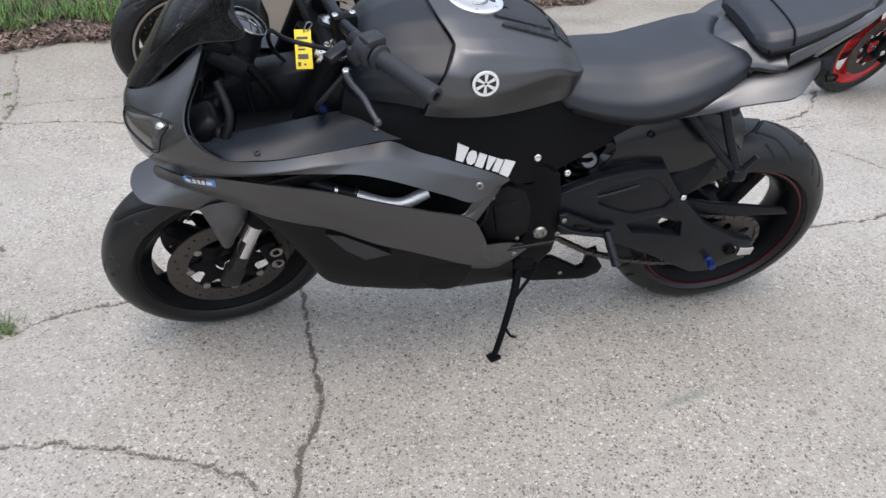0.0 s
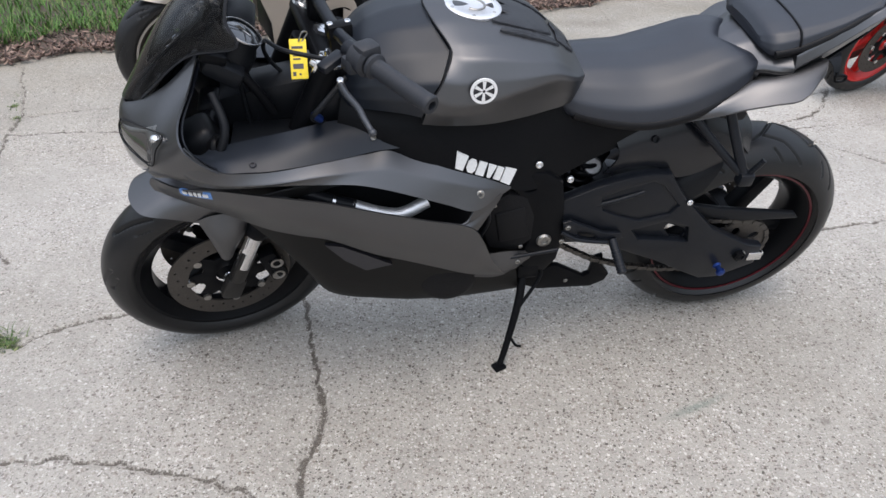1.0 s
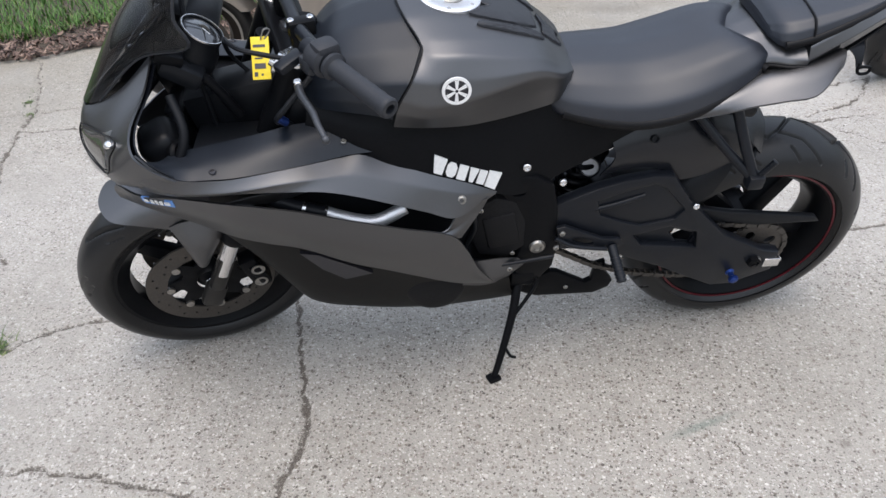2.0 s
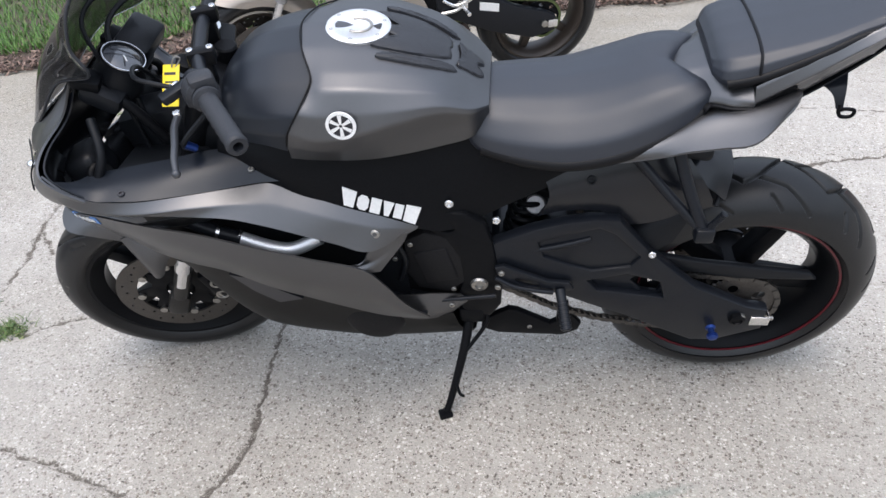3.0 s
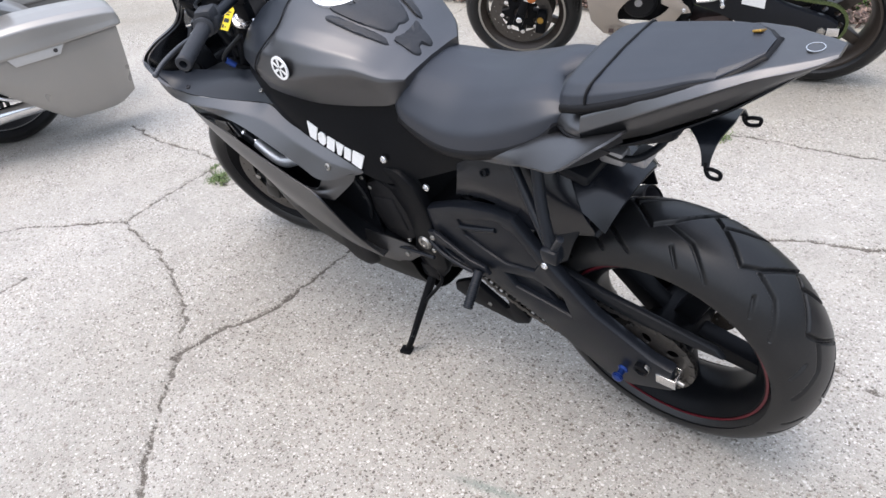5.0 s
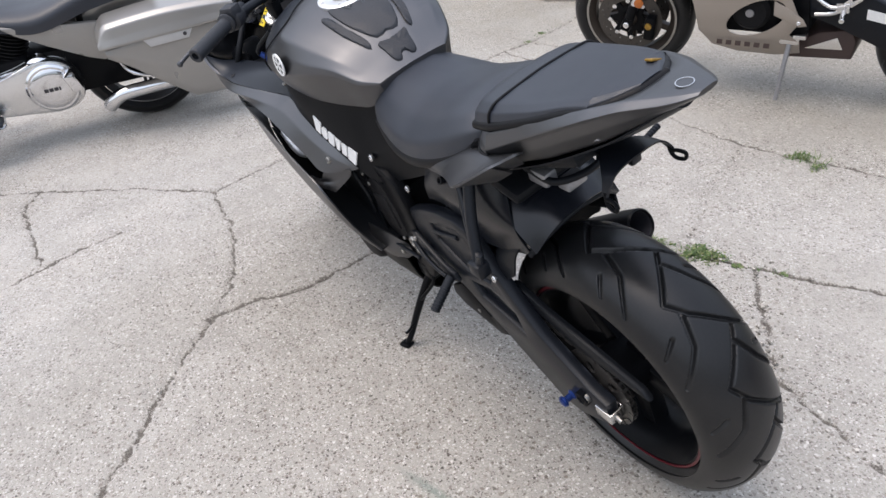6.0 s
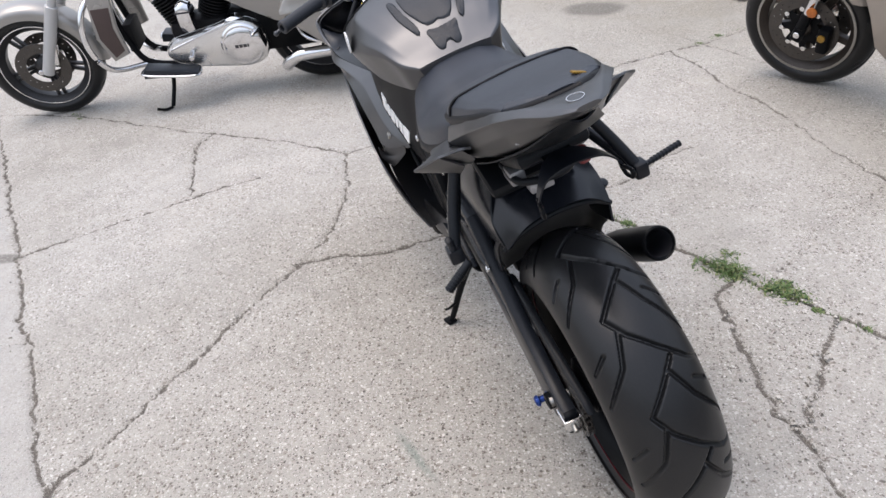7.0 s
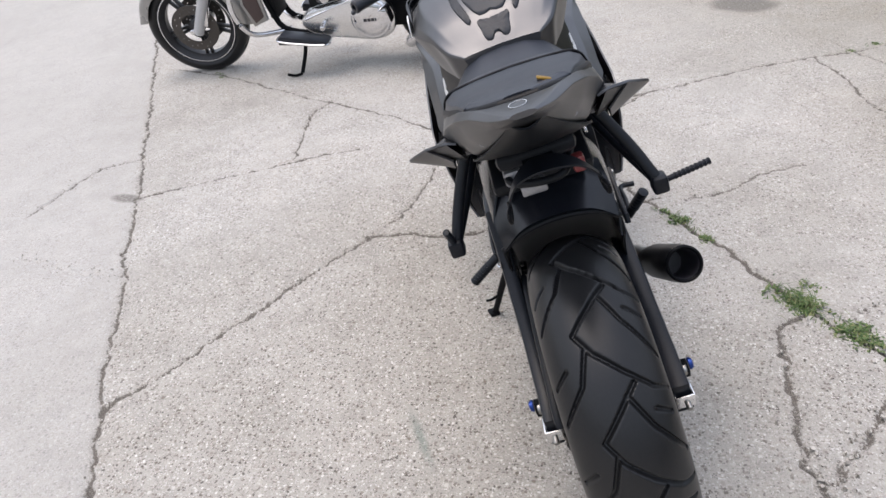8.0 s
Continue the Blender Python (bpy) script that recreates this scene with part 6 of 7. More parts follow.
    part("shift_lever", tube([(0.545, 0.160, 0.470), (0.505, 0.166, 0.448), (0.455, 0.168, 0.436), (0.420, 0.166, 0.428)], 0.0055), SWING, bike)
    part("brake_pedal", tube([(0.43, -0.166, 0.420), (0.52, -0.175, 0.400), (0.60, -0.180, 0.395), (0.605, -0.215, 0.392)], 0.007), SWING, bike)

    # side stand
    stand = part("side_stand", tube([(0.610, 0.120, 0.312), (0.622, 0.165, 0.250), (0.640, 0.202, 0.185), (0.664, 0.240, 0.105), (0.677, 0.258, 0.070)], 0.0125, 12, 24, 0.0085), SATIN, bike, "black side stand, folded out")
    part("stand_foot", block((0.680, 0.263, 0.066), (0.034, 0.030, 0.012), 0.004, (13, 0, 20)), SATIN, stand)
    part("stand_tang", tube([(0.650, 0.222, 0.145), (0.640, 0.250, 0.142), (0.630, 0.262, 0.150)], 0.004), SATIN, stand)
    part("stand_spring", tube([(0.585, 0.140, 0.340), (0.57, 0.150, 0.300), (0.632, 0.190, 0.215)], 0.005), SATIN, stand)
    part("stand_bracket", block((0.605, 0.125, 0.318), (0.06, 0.05, 0.05), 0.008), SATIN, stand)

    # front end, turned to the left
    fw = st @ pose(1.380, 0, 0.299)
    wheel(bike, "front_wheel", fw, 0.299, 0.061, 0.050, 0.226, 0.048, 5, (0.035, 0.205, 0.024, 0.016, 0.016), [(-0.06, 0.02), (-0.05, 0.036), (-0.02, 0.042), (0.02, 0.042), (0.05, 0.036), (0.06, 0.02)],
          TYRE, SATIN, FRONT_GROOVES, 9, None, 420, 60, 0.5)
    for s in (1, -1):
        part("brake_disc", disc_mesh(s * 0.062, 0.105, 0.155, 0.005, 30), DISC, bike, m=fw)
        for k in range(8):
            a = 2 * math.pi * k / 8
            part("disc_button", lathe((0.100 * math.cos(a), s * 0.056, 0.100 * math.sin(a)), (0, s, 0), [(0, 0.010), (0.010, 0.010), (0.011, 0.005)], 12), STEEL, bike, m=fw)
        part("disc_carrier", plate([((0.102 if k % 4 < 2 else 0.072) * math.cos(math.pi * k / 16), (0.102 if k % 4 < 2 else 0.072) * math.sin(math.pi * k / 16)) for k in range(32)], s * 0.058 - 0.002, s * 0.058 + 0.002, [oval(0, 0, 0.036, 0.036, 24)[::-1]], 0.001), SATIN, bike, m=fw)
        part("brake_caliper", join(block((-0.108, s * 0.082, 0.035), (0.045, 0.045, 0.115), 0.010, (0, 15, 0)), block((-0.118, s * 0.100, 0.035), (0.030, 0.020, 0.08), 0.006, (0, 15, 0))), SATIN, bike, m=fw)
        for dz in (0.06, 0.012):
            part("caliper_piston", lathe((-0.116, s * 0.108, dz), (0, s, 0), [(0, 0.0165), (0.003, 0.0165), (0.003, 0.011), (0.001, 0.010)], 20), STEEL, bike, m=fw)
        d = Vector((-math.sin(radians(24)), 0, math.cos(radians(24))))
        foot = Vector((1.380, s * 0.100, 0.299))
        part("fork_foot", join(block(foot + d * 0.0, (0.052, 0.036, 0.075), 0.012, (0, -24, 0)), block(foot + d * 0.085, (0.040, 0.038, 0.13), 0.014, (0, -24, 0))), FORKLEG, bike, "grey cast fork leg", m=st)
        part("fork_stanchion", rod(foot + d * 0.08, foot + d * 0.30, 0.0205), CHROME if s > 0 else STEEL, bike, "polished fork stanchion", m=st)
        part("fork_tube", join(rod(foot + d * 0.215, foot + d * 0.70, 0.027), lathe(foot + d * 0.20, d, [(0, 0.027), (0.006, 0.030), (0.03, 0.030), (0.035, 0.027)], 24)), SATIN, bike, m=st)
        part("fork_cap", lathe(foot + d * 0.70, d, [(0, 0.027), (0.006, 0.026), (0.008, 0.018), (0.018, 0.017), (0.020, 0.008)], 24), SILVER, bike, m=st)
        part("fork_guard", loft([[(1.420, s * 0.086, 0.555), (1.390, s * 0.090, 0.565), (1.345, s * 0.090, 0.560), (1.305, s * 0.088, 0.545)], [(1.405, s * 0.100, 0.510), (1.385, s * 0.116, 0.512), (1.350, s * 0.116, 0.508), (1.325, s * 0.102, 0.500)], [(1.395, s * 0.108, 0.470), (1.382, s * 0.120, 0.468), (1.365, s * 0.120, 0.466), (1.350, s * 0.110, 0.466)], [(1.388, s * 0.112, 0.438), (1.382, s * 0.118, 0.434), (1.374, s * 0.118, 0.433), (1.366, s * 0.112, 0.436)]], 16, 16, 0.003 * s), GREY, bike, m=st)
    part("front_axle", lathe((1.380, 0.066, 0.299), (0, 1, 0), [(0, 0.017), (0.026, 0.017), (0.030, 0.014), (0.030, 0.008), (0.024, 0.007)], 24), SILVER, bike, m=st)

    def fend(y, r, a0, a1):
        return [(1.380 + r * math.cos(a), y, 0.299 + r * math.sin(a)) for a in np.linspace(radians(a0), radians(a1), 8)]
    part("front_fender", loft([fend(0.087, 0.228, 88, 144), fend(0.085, 0.288, 72, 152), fend(0.066, 0.319, 63, 156), fend(0.036, 0.330, 60, 158), fend(0, 0.334, 59, 158), fend(-0.036, 0.330, 60, 158), fend(-0.066, 0.319, 63, 156), fend(-0.085, 0.288, 72, 152), fend(-0.087, 0.228, 88, 144)], 34, 34, 0.003), GREY, bike, "matte gunmetal front fender", m=st)

    # triple clamp, handlebar, controls
    d = Vector((-math.sin(radians(24)), 0, math.cos(radians(24))))
    part("top_clamp", join(block((1.085, 0, 0.925), (0.085, 0.24, 0.024), 0.008, (0, -24, 0)), rod((1.060, 0, 0.90), (1.050, 0, 0.955), 0.022)), SATIN, bike, m=st)
    part("lower_clamp", block((1.20, 0, 0.70), (0.085, 0.24, 0.035), 0.010, (0, -24, 0)), SATIN, bike, m=st)
    part("stem_nut", lathe((1.085, 0, 0.938), d, [(0, 0.020), (0.008, 0.020), (0.010, 0.012)], 6), SILVER, bike, m=st)
    part("ignition_lock", lathe((1.135, 0.01, 0.925), d, [(0, 0.022), (0.016, 0.022), (0.018, 0.018), (0.016, 0.004)], 24), SATIN, bike, m=st)
    grips = {1: ((1.005, 0.215, 0.994), (0.915, 0.341, 0.989)), -1: ((1.112, -0.22, 1.000), (1.118, -0.372, 0.985))}
    part("handlebar", tube([(0.930, 0.320, 0.990), (0.99, 0.235, 0.995), (1.05, 0.115, 0.990), (1.078, 0.02, 0.988), (1.098, -0.075, 0.992), (1.112, -0.22, 1.000), (1.118, -0.36, 0.986)], 0.0125, 14, 40), SWING, bike, "dark one-piece handlebar")
    for y, x, z in ((0.079, 1.057, 0.985), (-0.062, 1.094, 0.990)):
        clamp = part("bar_clamp", join(block((x, y, z + 0.004), (0.050, 0.030, 0.030), 0.006, (0, 0, 16)), block((x + 0.004, y, z - 0.030), (0.036, 0.028, 0.055), 0.006, (0, 0, 16))), SATIN, bike)
        for k in (-1, 1):
            bolt(clamp, (x + k * 0.017, y + k * 0.005, z + 0.019), (0, 0, 1), 0.0065, SILVER)
    for s in (1, -1):
        a, b = (Vector(p) for p in grips[s])
        w = (b - a).normalized()
        n = (b - a).length
        g = part("grip", lathe(a, w, [(0, 0.0165), (0.004, 0.0235), (0.010, 0.0235), (0.014, 0.0172)] + [(0.014 + (n - 0.026) * k / 12, 0.0172 - 0.0008 * (k % 2)) for k in range(1, 13)] + [(n - 0.006, 0.018), (n - 0.002, 0.0172), (n, 0.015), (n, 0.0085), (n - 0.02, 0.008)], 24, cap=False), RUBBER_DARK, bike, "ribbed dark rubber grip")
        part("switch_block", join(lathe(a - w * 0.045, w, [(0, 0.020), (0.004, 0.028), (0.036, 0.029), (0.042, 0.022)], 20), block(a - w * 0.024 + Vector((-0.006, 0, 0.014)), (0.044, 0.040, 0.036), 0.010, (0, 0, 30)), block(a - w * 0.030 + Vector((0.016, 0, -0.012)), (0.034, 0.036, 0.030), 0.008, (0, 0, 30))), RUBBER_DARK, bike)
        part("switch_button", block(a - w * 0.020 + Vector((-0.018, 0, 0.022)), (0.010, 0.014, 0.008), 0.003, (0, 0, 30)), FORK, bike)
        perch = a - w * 0.070
        part("lever_perch", join(lathe(perch, w, [(0, 0.0165), (0.026, 0.0165)], 20), block(perch + Vector((0.030, 0.022 * s, -0.014)), (0.055, 0.026, 0.016), 0.005, (0, 12, s * 40))), SWING, bike)
        e = Vector((1.018, 0.366, 0.958)) if s > 0 else Vector((1.185, -0.355, 0.965))
        p0 = Vector((1.063, 0.222, 0.961)) if s > 0 else Vector((1.180, -0.205, 0.968))
        side = Vector((0.010, 0, 0.012))
        lev = part("lever", tube([p0, p0.lerp(e, 0.25) + side * 0.4, p0.lerp(e, 0.58) + side * 0.7 + Vector((-0.006, 0, 0)), p0.lerp(e, 0.80) + side * 0.5 + Vector((-0.003, 0, 0)), e], 0.0072, 10, 32, 0.0050), LEVER, bike, "dark silver control lever")
        bolt(lev, p0 + Vector((0, 0, 0.008)), (0, 0, 1), 0.007, SILVER)
        part("lever_tip", blob(e, (0.0072, 0.0072, 0.0072), (0, 0, 0), 14), LEVER, lev)
    part("clutch_adjuster", lathe((1.098, 0.138, 0.952), (0.8, -0.2, 0.4), [(0, 0.010), (0.002, 0.021), (0.008, 0.021), (0.009, 0.012), (0.018, 0.010)], 24), SILVER, bike)
    cup = part("brake_reservoir", lathe((1.165, -0.185, 1.005), (0, 0, 1), [(0, 0.020), (0.004, 0.023), (0.036, 0.024)], 24), CREAM, bike, "cream brake fluid cup with a black lid")
    part("reservoir_lid", lathe((1.165, -0.185, 1.041), (0, 0, 1), [(0, 0.026), (0.008, 0.026), (0.010, 0.020)], 24), PLASTIC, cup)
    for pts, r in (([(1.07, 0.15, 0.965), (1.16, 0.14, 0.985), (1.20, 0.06, 0.96), (1.20, 0.0, 0.88), (1.12, 0.02, 0.80)], 0.0045),
                   ([(1.10, -0.16, 0.99), (1.22, -0.10, 1.03), (1.275, -0.02, 1.00), (1.25, 0.03, 0.90), (1.23, 0.05, 0.74)], 0.0055),
                   ([(1.12, -0.14, 0.99), (1.24, -0.06, 1.06), (1.30, 0.01, 1.03), (1.27, 0.045, 0.92), (1.25, 0.06, 0.74)], 0.0045),
                   ([(1.05, 0.12, 0.91), (1.10, 0.155, 0.87), (1.12, 0.15, 0.84), (1.10, 0.11, 0.80)], 0.006)):
        part("cable", tube(pts, r, 8, 40), PLASTIC, bike)
    part("blue_connector", rod((1.118, 0.152, 0.848), (1.105, 0.140, 0.828), 0.008), BLUE, bike)

    part("inner_fairing", join(block((1.16, 0.10, 0.765), (0.26, 0.15, 0.02), 0.006, (8, 0, 0)), block((1.16, -0.10, 0.765), (0.26, 0.15, 0.02), 0.006, (-8, 0, 0))), PLASTIC, bike)
    # instrument, screen, brackets
    gn = Vector((-0.55, 0, 0.83)).normalized()
    gauge = part("tachometer", lathe((1.252, 0.022, 0.945), gn, [(-0.05, 0.0487), (-0.02, 0.0470), (0.0, 0.0386), (0.016, 0.0403), (0.018, 0.0370), (0.012, 0.0361), (0.011, 0.0008)], 40), PLASTIC, bike, "round tachometer with a silver ring")
    part("gauge_ring", lathe(Vector((1.252, 0.022, 0.945)) + gn * 0.017, gn, [(0, 0.0403), (0.003, 0.0403), (0.003, 0.0385), (0, 0.0385)], 48, cap=False), SILVER, gauge)
    part("gauge_lens", lathe(Vector((1.252, 0.022, 0.945)) + gn * 0.011, gn, [(0, 0.0374), (0.004, 0.0361), (0.007, 0.0277), (0.009, 0.0151), (0.0095, 0.0008)], 40), GAUGE, gauge)
    part("gauge_needle", block(Vector((1.252, 0.022, 0.945)) + gn * 0.0205, (0.003, 0.050, 0.001), 0, (0, -33, 35)), WHITE, gauge)
    part("gauge_panel", join(block((1.262, -0.080, 0.935), (0.07, 0.12, 0.05), 0.012, (0, -33, 0)), block((1.285, 0.0, 0.91), (0.08, 0.20, 0.04), 0.012, (0, -33, 0))), PLASTIC, bike)
    part("screen_bracket", join(block((1.30, 0.075, 0.945), (0.05, 0.05, 0.02), 0.004, (0, -20, 10)), block((1.30, -0.075, 0.945), (0.05, 0.05, 0.02), 0.004, (0, -20, -10)), tube([(1.20, 0.07, 0.80), (1.24, 0.075, 0.88), (1.30, 0.07, 0.94)], 0.01)), SATIN, bike)
    c = [[(1.452, 0.066, 0.848), (1.345, 0.102, 0.955), (1.246, 0.138, 0.993), (1.256, 0.138, 1.045), (1.242, 0.125, 1.10), (1.225, 0.108, 1.13)],
         [(1.488, 0.038, 0.826), (1.386, 0.072, 0.966), (1.302, 0.102, 1.035), (1.278, 0.100, 1.075), (1.250, 0.088, 1.11), (1.222, 0.075, 1.14)],
         [(1.504, 0.0, 0.816), (1.402, 0.0, 0.968), (1.318, 0.0, 1.052), (1.285, 0.0, 1.085), (1.250, 0.0, 1.118), (1.218, 0.0, 1.145)]]
    both = c + [[(x, -y, z) for x, y, z in row] for row in (c[1], c[0])]
    screen = part("windscreen", loft(both, 30, 30, -0.003), SMOKE, bike, "dark smoked windscreen")
    part("screen_edge", tube(c[0], 0.003, 8, 40), RUBBER_DARK, screen)

    # yellow stock tag hanging from the bar
    bike_tag = part("stock_tag", block((1.138, 0.080, 0.930), (0.033, 0.002, 0.080), 0.0008, (49.6, 0, 0)), YELLOW, bike, "yellow card tag with dark marks")
    bars(bike_tag, "tag_mark", (1.1545, 0.1110, 0.9045), (-1, 0, 0), (0, -0.762, 0.648), [(0.004, 0.060, 0.022, 0.005, 0), (0.006, 0.045, 0.018, 0.003, 0), (0.006, 0.038, 0.014, 0.003, 0), (0.005, 0.020, 0.020, 0.010, 0), (0.004, 0.006, 0.006, 0.008, 0), (0.016, 0.007, 0.004, 0.004, 0)], NAVY)
    part("tag_ring", tube([(1.136, 0.056, 0.954), (1.128, 0.050, 0.970), (1.118, 0.046, 0.966), (1.130, 0.054, 0.952)], 0.0015, 6, 20), STEEL, bike_tag)
    return bike


sport_motorcycle(stand_pose(0.7693, 1.9154, 191.2, 13.0, -0.0006), "matte gunmetal sport motorcycle leaning on its side stand")

# ---- the motorcycles standing behind ----
def second_sport_bike(m, label, paint, rim_mat, fork_mat, steer, full):
    """A sport motorcycle with a closed lower fairing."""
    bike = thing("sport_motorcycle", m, label, "motorcycle", "motorcycles on the lot")
    st = steered(steer)
    rw, fw = pose(0, 0, 0.312), st @ pose(1.375, 0, 0.299)
    hub = [(-0.08, 0.03), (-0.06, 0.05), (0.06, 0.05), (0.08, 0.03)]
    wheel(bike, "rear_wheel", rw, 0.312, 0.090, 0.068, 0.229, 0.074, 5, (0.045, 0.205, 0.028, 0.018, 0.02), hub, TYRE, rim_mat, REAR_GROOVES, 11, None, 360, 60)
    wheel(bike, "front_wheel", fw, 0.299, 0.061, 0.050, 0.226, 0.048, 5, (0.035, 0.205, 0.022, 0.014, 0.016), [(-0.06, 0.02), (-0.05, 0.036), (0.05, 0.036), (0.06, 0.02)], TYRE, rim_mat, FRONT_GROOVES, 9, None, 240, 36, 0.2)
    part("rim_band", lathe((0, 0, 0), (0, 1, 0), [(0.0485, 0.2245), (0.050, 0.2245), (0.050, 0.214), (0.0485, 0.214)], 72, cap=False), STEEL if full else rim_mat, bike, m=fw)
    for s in (1, -1):
        part("brake_disc", disc_mesh(s * 0.062, 0.100, 0.158, 0.005, 36), DISC, bike, m=fw)
        for k in range(8):
            a = 2 * math.pi * k / 8
            part("disc_button", lathe((0.097 * math.cos(a), s * 0.058, 0.097 * math.sin(a)), (0, s, 0), [(0, 0.011), (0.010, 0.011), (0.011, 0.005)], 12), SILVER, bike, m=fw)
        part("disc_carrier", plate([((0.100 if k % 4 < 2 else 0.066) * math.cos(math.pi * k / 16), (0.100 if k % 4 < 2 else 0.066) * math.sin(math.pi * k / 16)) for k in range(32)], s * 0.058 - 0.002, s * 0.058 + 0.002, [oval(0, 0, 0.036, 0.036, 24)[::-1]], 0.001), SATIN, bike, m=fw)
        part("brake_caliper", join(block((-0.105, s * 0.085, -0.03), (0.05, 0.05, 0.12), 0.012, (0, -10, 0))), SATIN, bike, m=fw)
        part("caliper_piston", lathe((-0.105, s * 0.110, -0.01), (0, s, 0), [(0, 0.017), (0.006, 0.016), (0.007, 0.009)], 16), BRASS, bike, m=fw)
        d = Vector((-math.sin(radians(24)), 0, math.cos(radians(24))))
        foot = Vector((1.375, s * 0.100, 0.299))
        part("fork_foot", join(block(foot, (0.050, 0.036, 0.08), 0.012, (0, -24, 0)), rod(foot + d * 0.03, foot + d * 0.11, 0.024)), SATIN, bike, m=st)
        part("fork_stanchion", rod(foot + d * 0.08, foot + d * 0.36, 0.0205), CHROME, bike, m=st)
        part("fork_tube", rod(foot + d * 0.30, foot + d * 0.68, 0.027), fork_mat, bike, m=st)
    part("front_axle", rod((1.375, -0.125, 0.299), (1.375, 0.125, 0.299), 0.015), SILVER, bike, m=st)

    def fend(y, r, a0, a1):
        return [(1.375 + r * math.cos(a), y, 0.299 + r * math.sin(a)) for a in np.linspace(radians(a0), radians(a1), 8)]
    part("front_fender", loft([fend(0.084, 0.262, 84, 146), fend(0.080, 0.298, 70, 152), fend(0.040, 0.334, 60, 156), fend(0, 0.342, 56, 158), fend(-0.040, 0.334, 60, 156), fend(-0.080, 0.298, 70, 152), fend(-0.084, 0.262, 84, 146)], 26, 26, 0.003), paint, bike, m=st)
    arm = [(0.545, 0.520), (0.422, 0.545), (0.300, 0.500), (0.150, 0.420), (-0.020, 0.365), (-0.060, 0.340), (-0.060, 0.270), (0.056, 0.240), (0.262, 0.300), (0.450, 0.385), (0.545, 0.420)]
    part("swingarm", join(plate(arm, 0.098, 0.142, (), 0.010), plate(arm, -0.142, -0.098, (), 0.010), block((0.43, 0, 0.46), (0.13, 0.20, 0.09), 0.02)), SWING, bike)
    for s in (1, -1):
        part("chain_adjuster", block((-0.045, s * 0.126, 0.306), (0.050, 0.036, 0.040), 0.004), SILVER, bike)
        part("axle_nut", lathe((0.0, s * 0.140, 0.312), (0, s, 0), [(0, 0.018), (0.012, 0.018), (0.014, 0.012)], 6), STEEL, bike)
    teeth = [((0.098 if k % 2 else 0.092) * math.cos(math.pi * k / 43), (0.098 if k % 2 else 0.092) * math.sin(math.pi * k / 43)) for k in range(86)]
    part("sprocket", plate(teeth, 0.080, 0.088, [oval(0.072 * math.cos(a), 0.072 * math.sin(a), 0.012, 0.014, 12, math.degrees(a)) for a in [2 * math.pi * k / 8 for k in range(8)]], 0), SATIN, bike, m=rw)
    arc = [(0.097 * math.cos(a), 0.312 + 0.097 * math.sin(a)) for a in np.linspace(radians(100), radians(262), 20)]
    part("drive_chain", chain_mesh(0.0159, [[(0.545, 0.490)] + arc + [(0.545, 0.400)]], 0.087), GREENCHAIN, bike)
    part("engine", join(block((0.80, 0, 0.44), (0.38, 0.26, 0.26), 0.03), block((0.62, 0, 0.46), (0.16, 0.26, 0.30), 0.03), block((0.90, 0, 0.60), (0.22, 0.24, 0.18), 0.02)), ENGINE, bike)
    for s in (1, -1):
        hole = oval(0.735, 0.412, 0.135, 0.070, 26, -30)
        side = plate([(1.06, 0.62), (1.00, 0.46), (0.985, 0.33), (0.93, 0.255), (0.82, 0.225), (0.66, 0.225), (0.56, 0.250), (0.560, 0.310), (0.600, 0.345), (0.555, 0.415), (0.600, 0.520), (0.650, 0.600), (0.70, 0.70), (0.90, 0.78), (1.10, 0.79)], 0.186, 0.192, [hole[::-1]], 0.002)
        for v in side.verts:
            v.co.y -= 0.5 * max(0, 0.42 - v.co.z) ** 1.3 + 0.25 * max(0, v.co.x - 0.95) ** 1.2
        part("side_fairing", side if s > 0 else flip(side), paint, bike)
        tip = plate([(0.60, 0.47), (0.66, 0.50), (0.66, 0.44), (0.56, 0.395), (0.530, 0.402), (0.545, 0.430)], 0.190, 0.197, (), 0.003)
        part("fairing_tip", tip if s > 0 else flip(tip), paint, bike)
        bolt(bike, (0.560, s * 0.198, 0.414), (0, s, 0), 0.009, SILVER)
        cover = lathe((0.765, s * 0.12, 0.425), (0, s, 0), [(0, 0.082), (0.030, 0.081), (0.045, 0.066), (0.046, 0.001)], 32)
        part("engine_cover", cover, ENGINE, bike)
        part("cover_badge", lathe((0.765, s * 0.164, 0.425), (0, s, 0), [(0, 0.018), (0.005, 0.017), (0.006, 0.001)], 24), FORK, bike)
        nose = loft([[(1.10, 0.19, 0.79), (1.25, 0.20, 0.83), (1.36, 0.18, 0.90)], [(1.12, 0.18, 0.66), (1.30, 0.16, 0.72), (1.44, 0.10, 0.80)], [(1.06, 0.16, 0.62), (1.30, 0.10, 0.66), (1.49, 0.0, 0.72)]], 20, 12, -0.004)
        part("nose_cowl", nose if s > 0 else flip(nose), paint, bike)
        # bright adjustable rear set
        hanger = join(tube([(0.510, s * 0.152, 0.500), (0.455, s * 0.156, 0.470), (0.405, s * 0.158, 0.480)], 0.008, 8, 10), tube([(0.515, s * 0.152, 0.435), (0.450, s * 0.156, 0.445), (0.405, s * 0.158, 0.470)], 0.008, 8, 10), block((0.415, s * 0.156, 0.470), (0.05, 0.012, 0.04), 0.005))
        part("footrest_hanger", hanger, SILVER, bike)
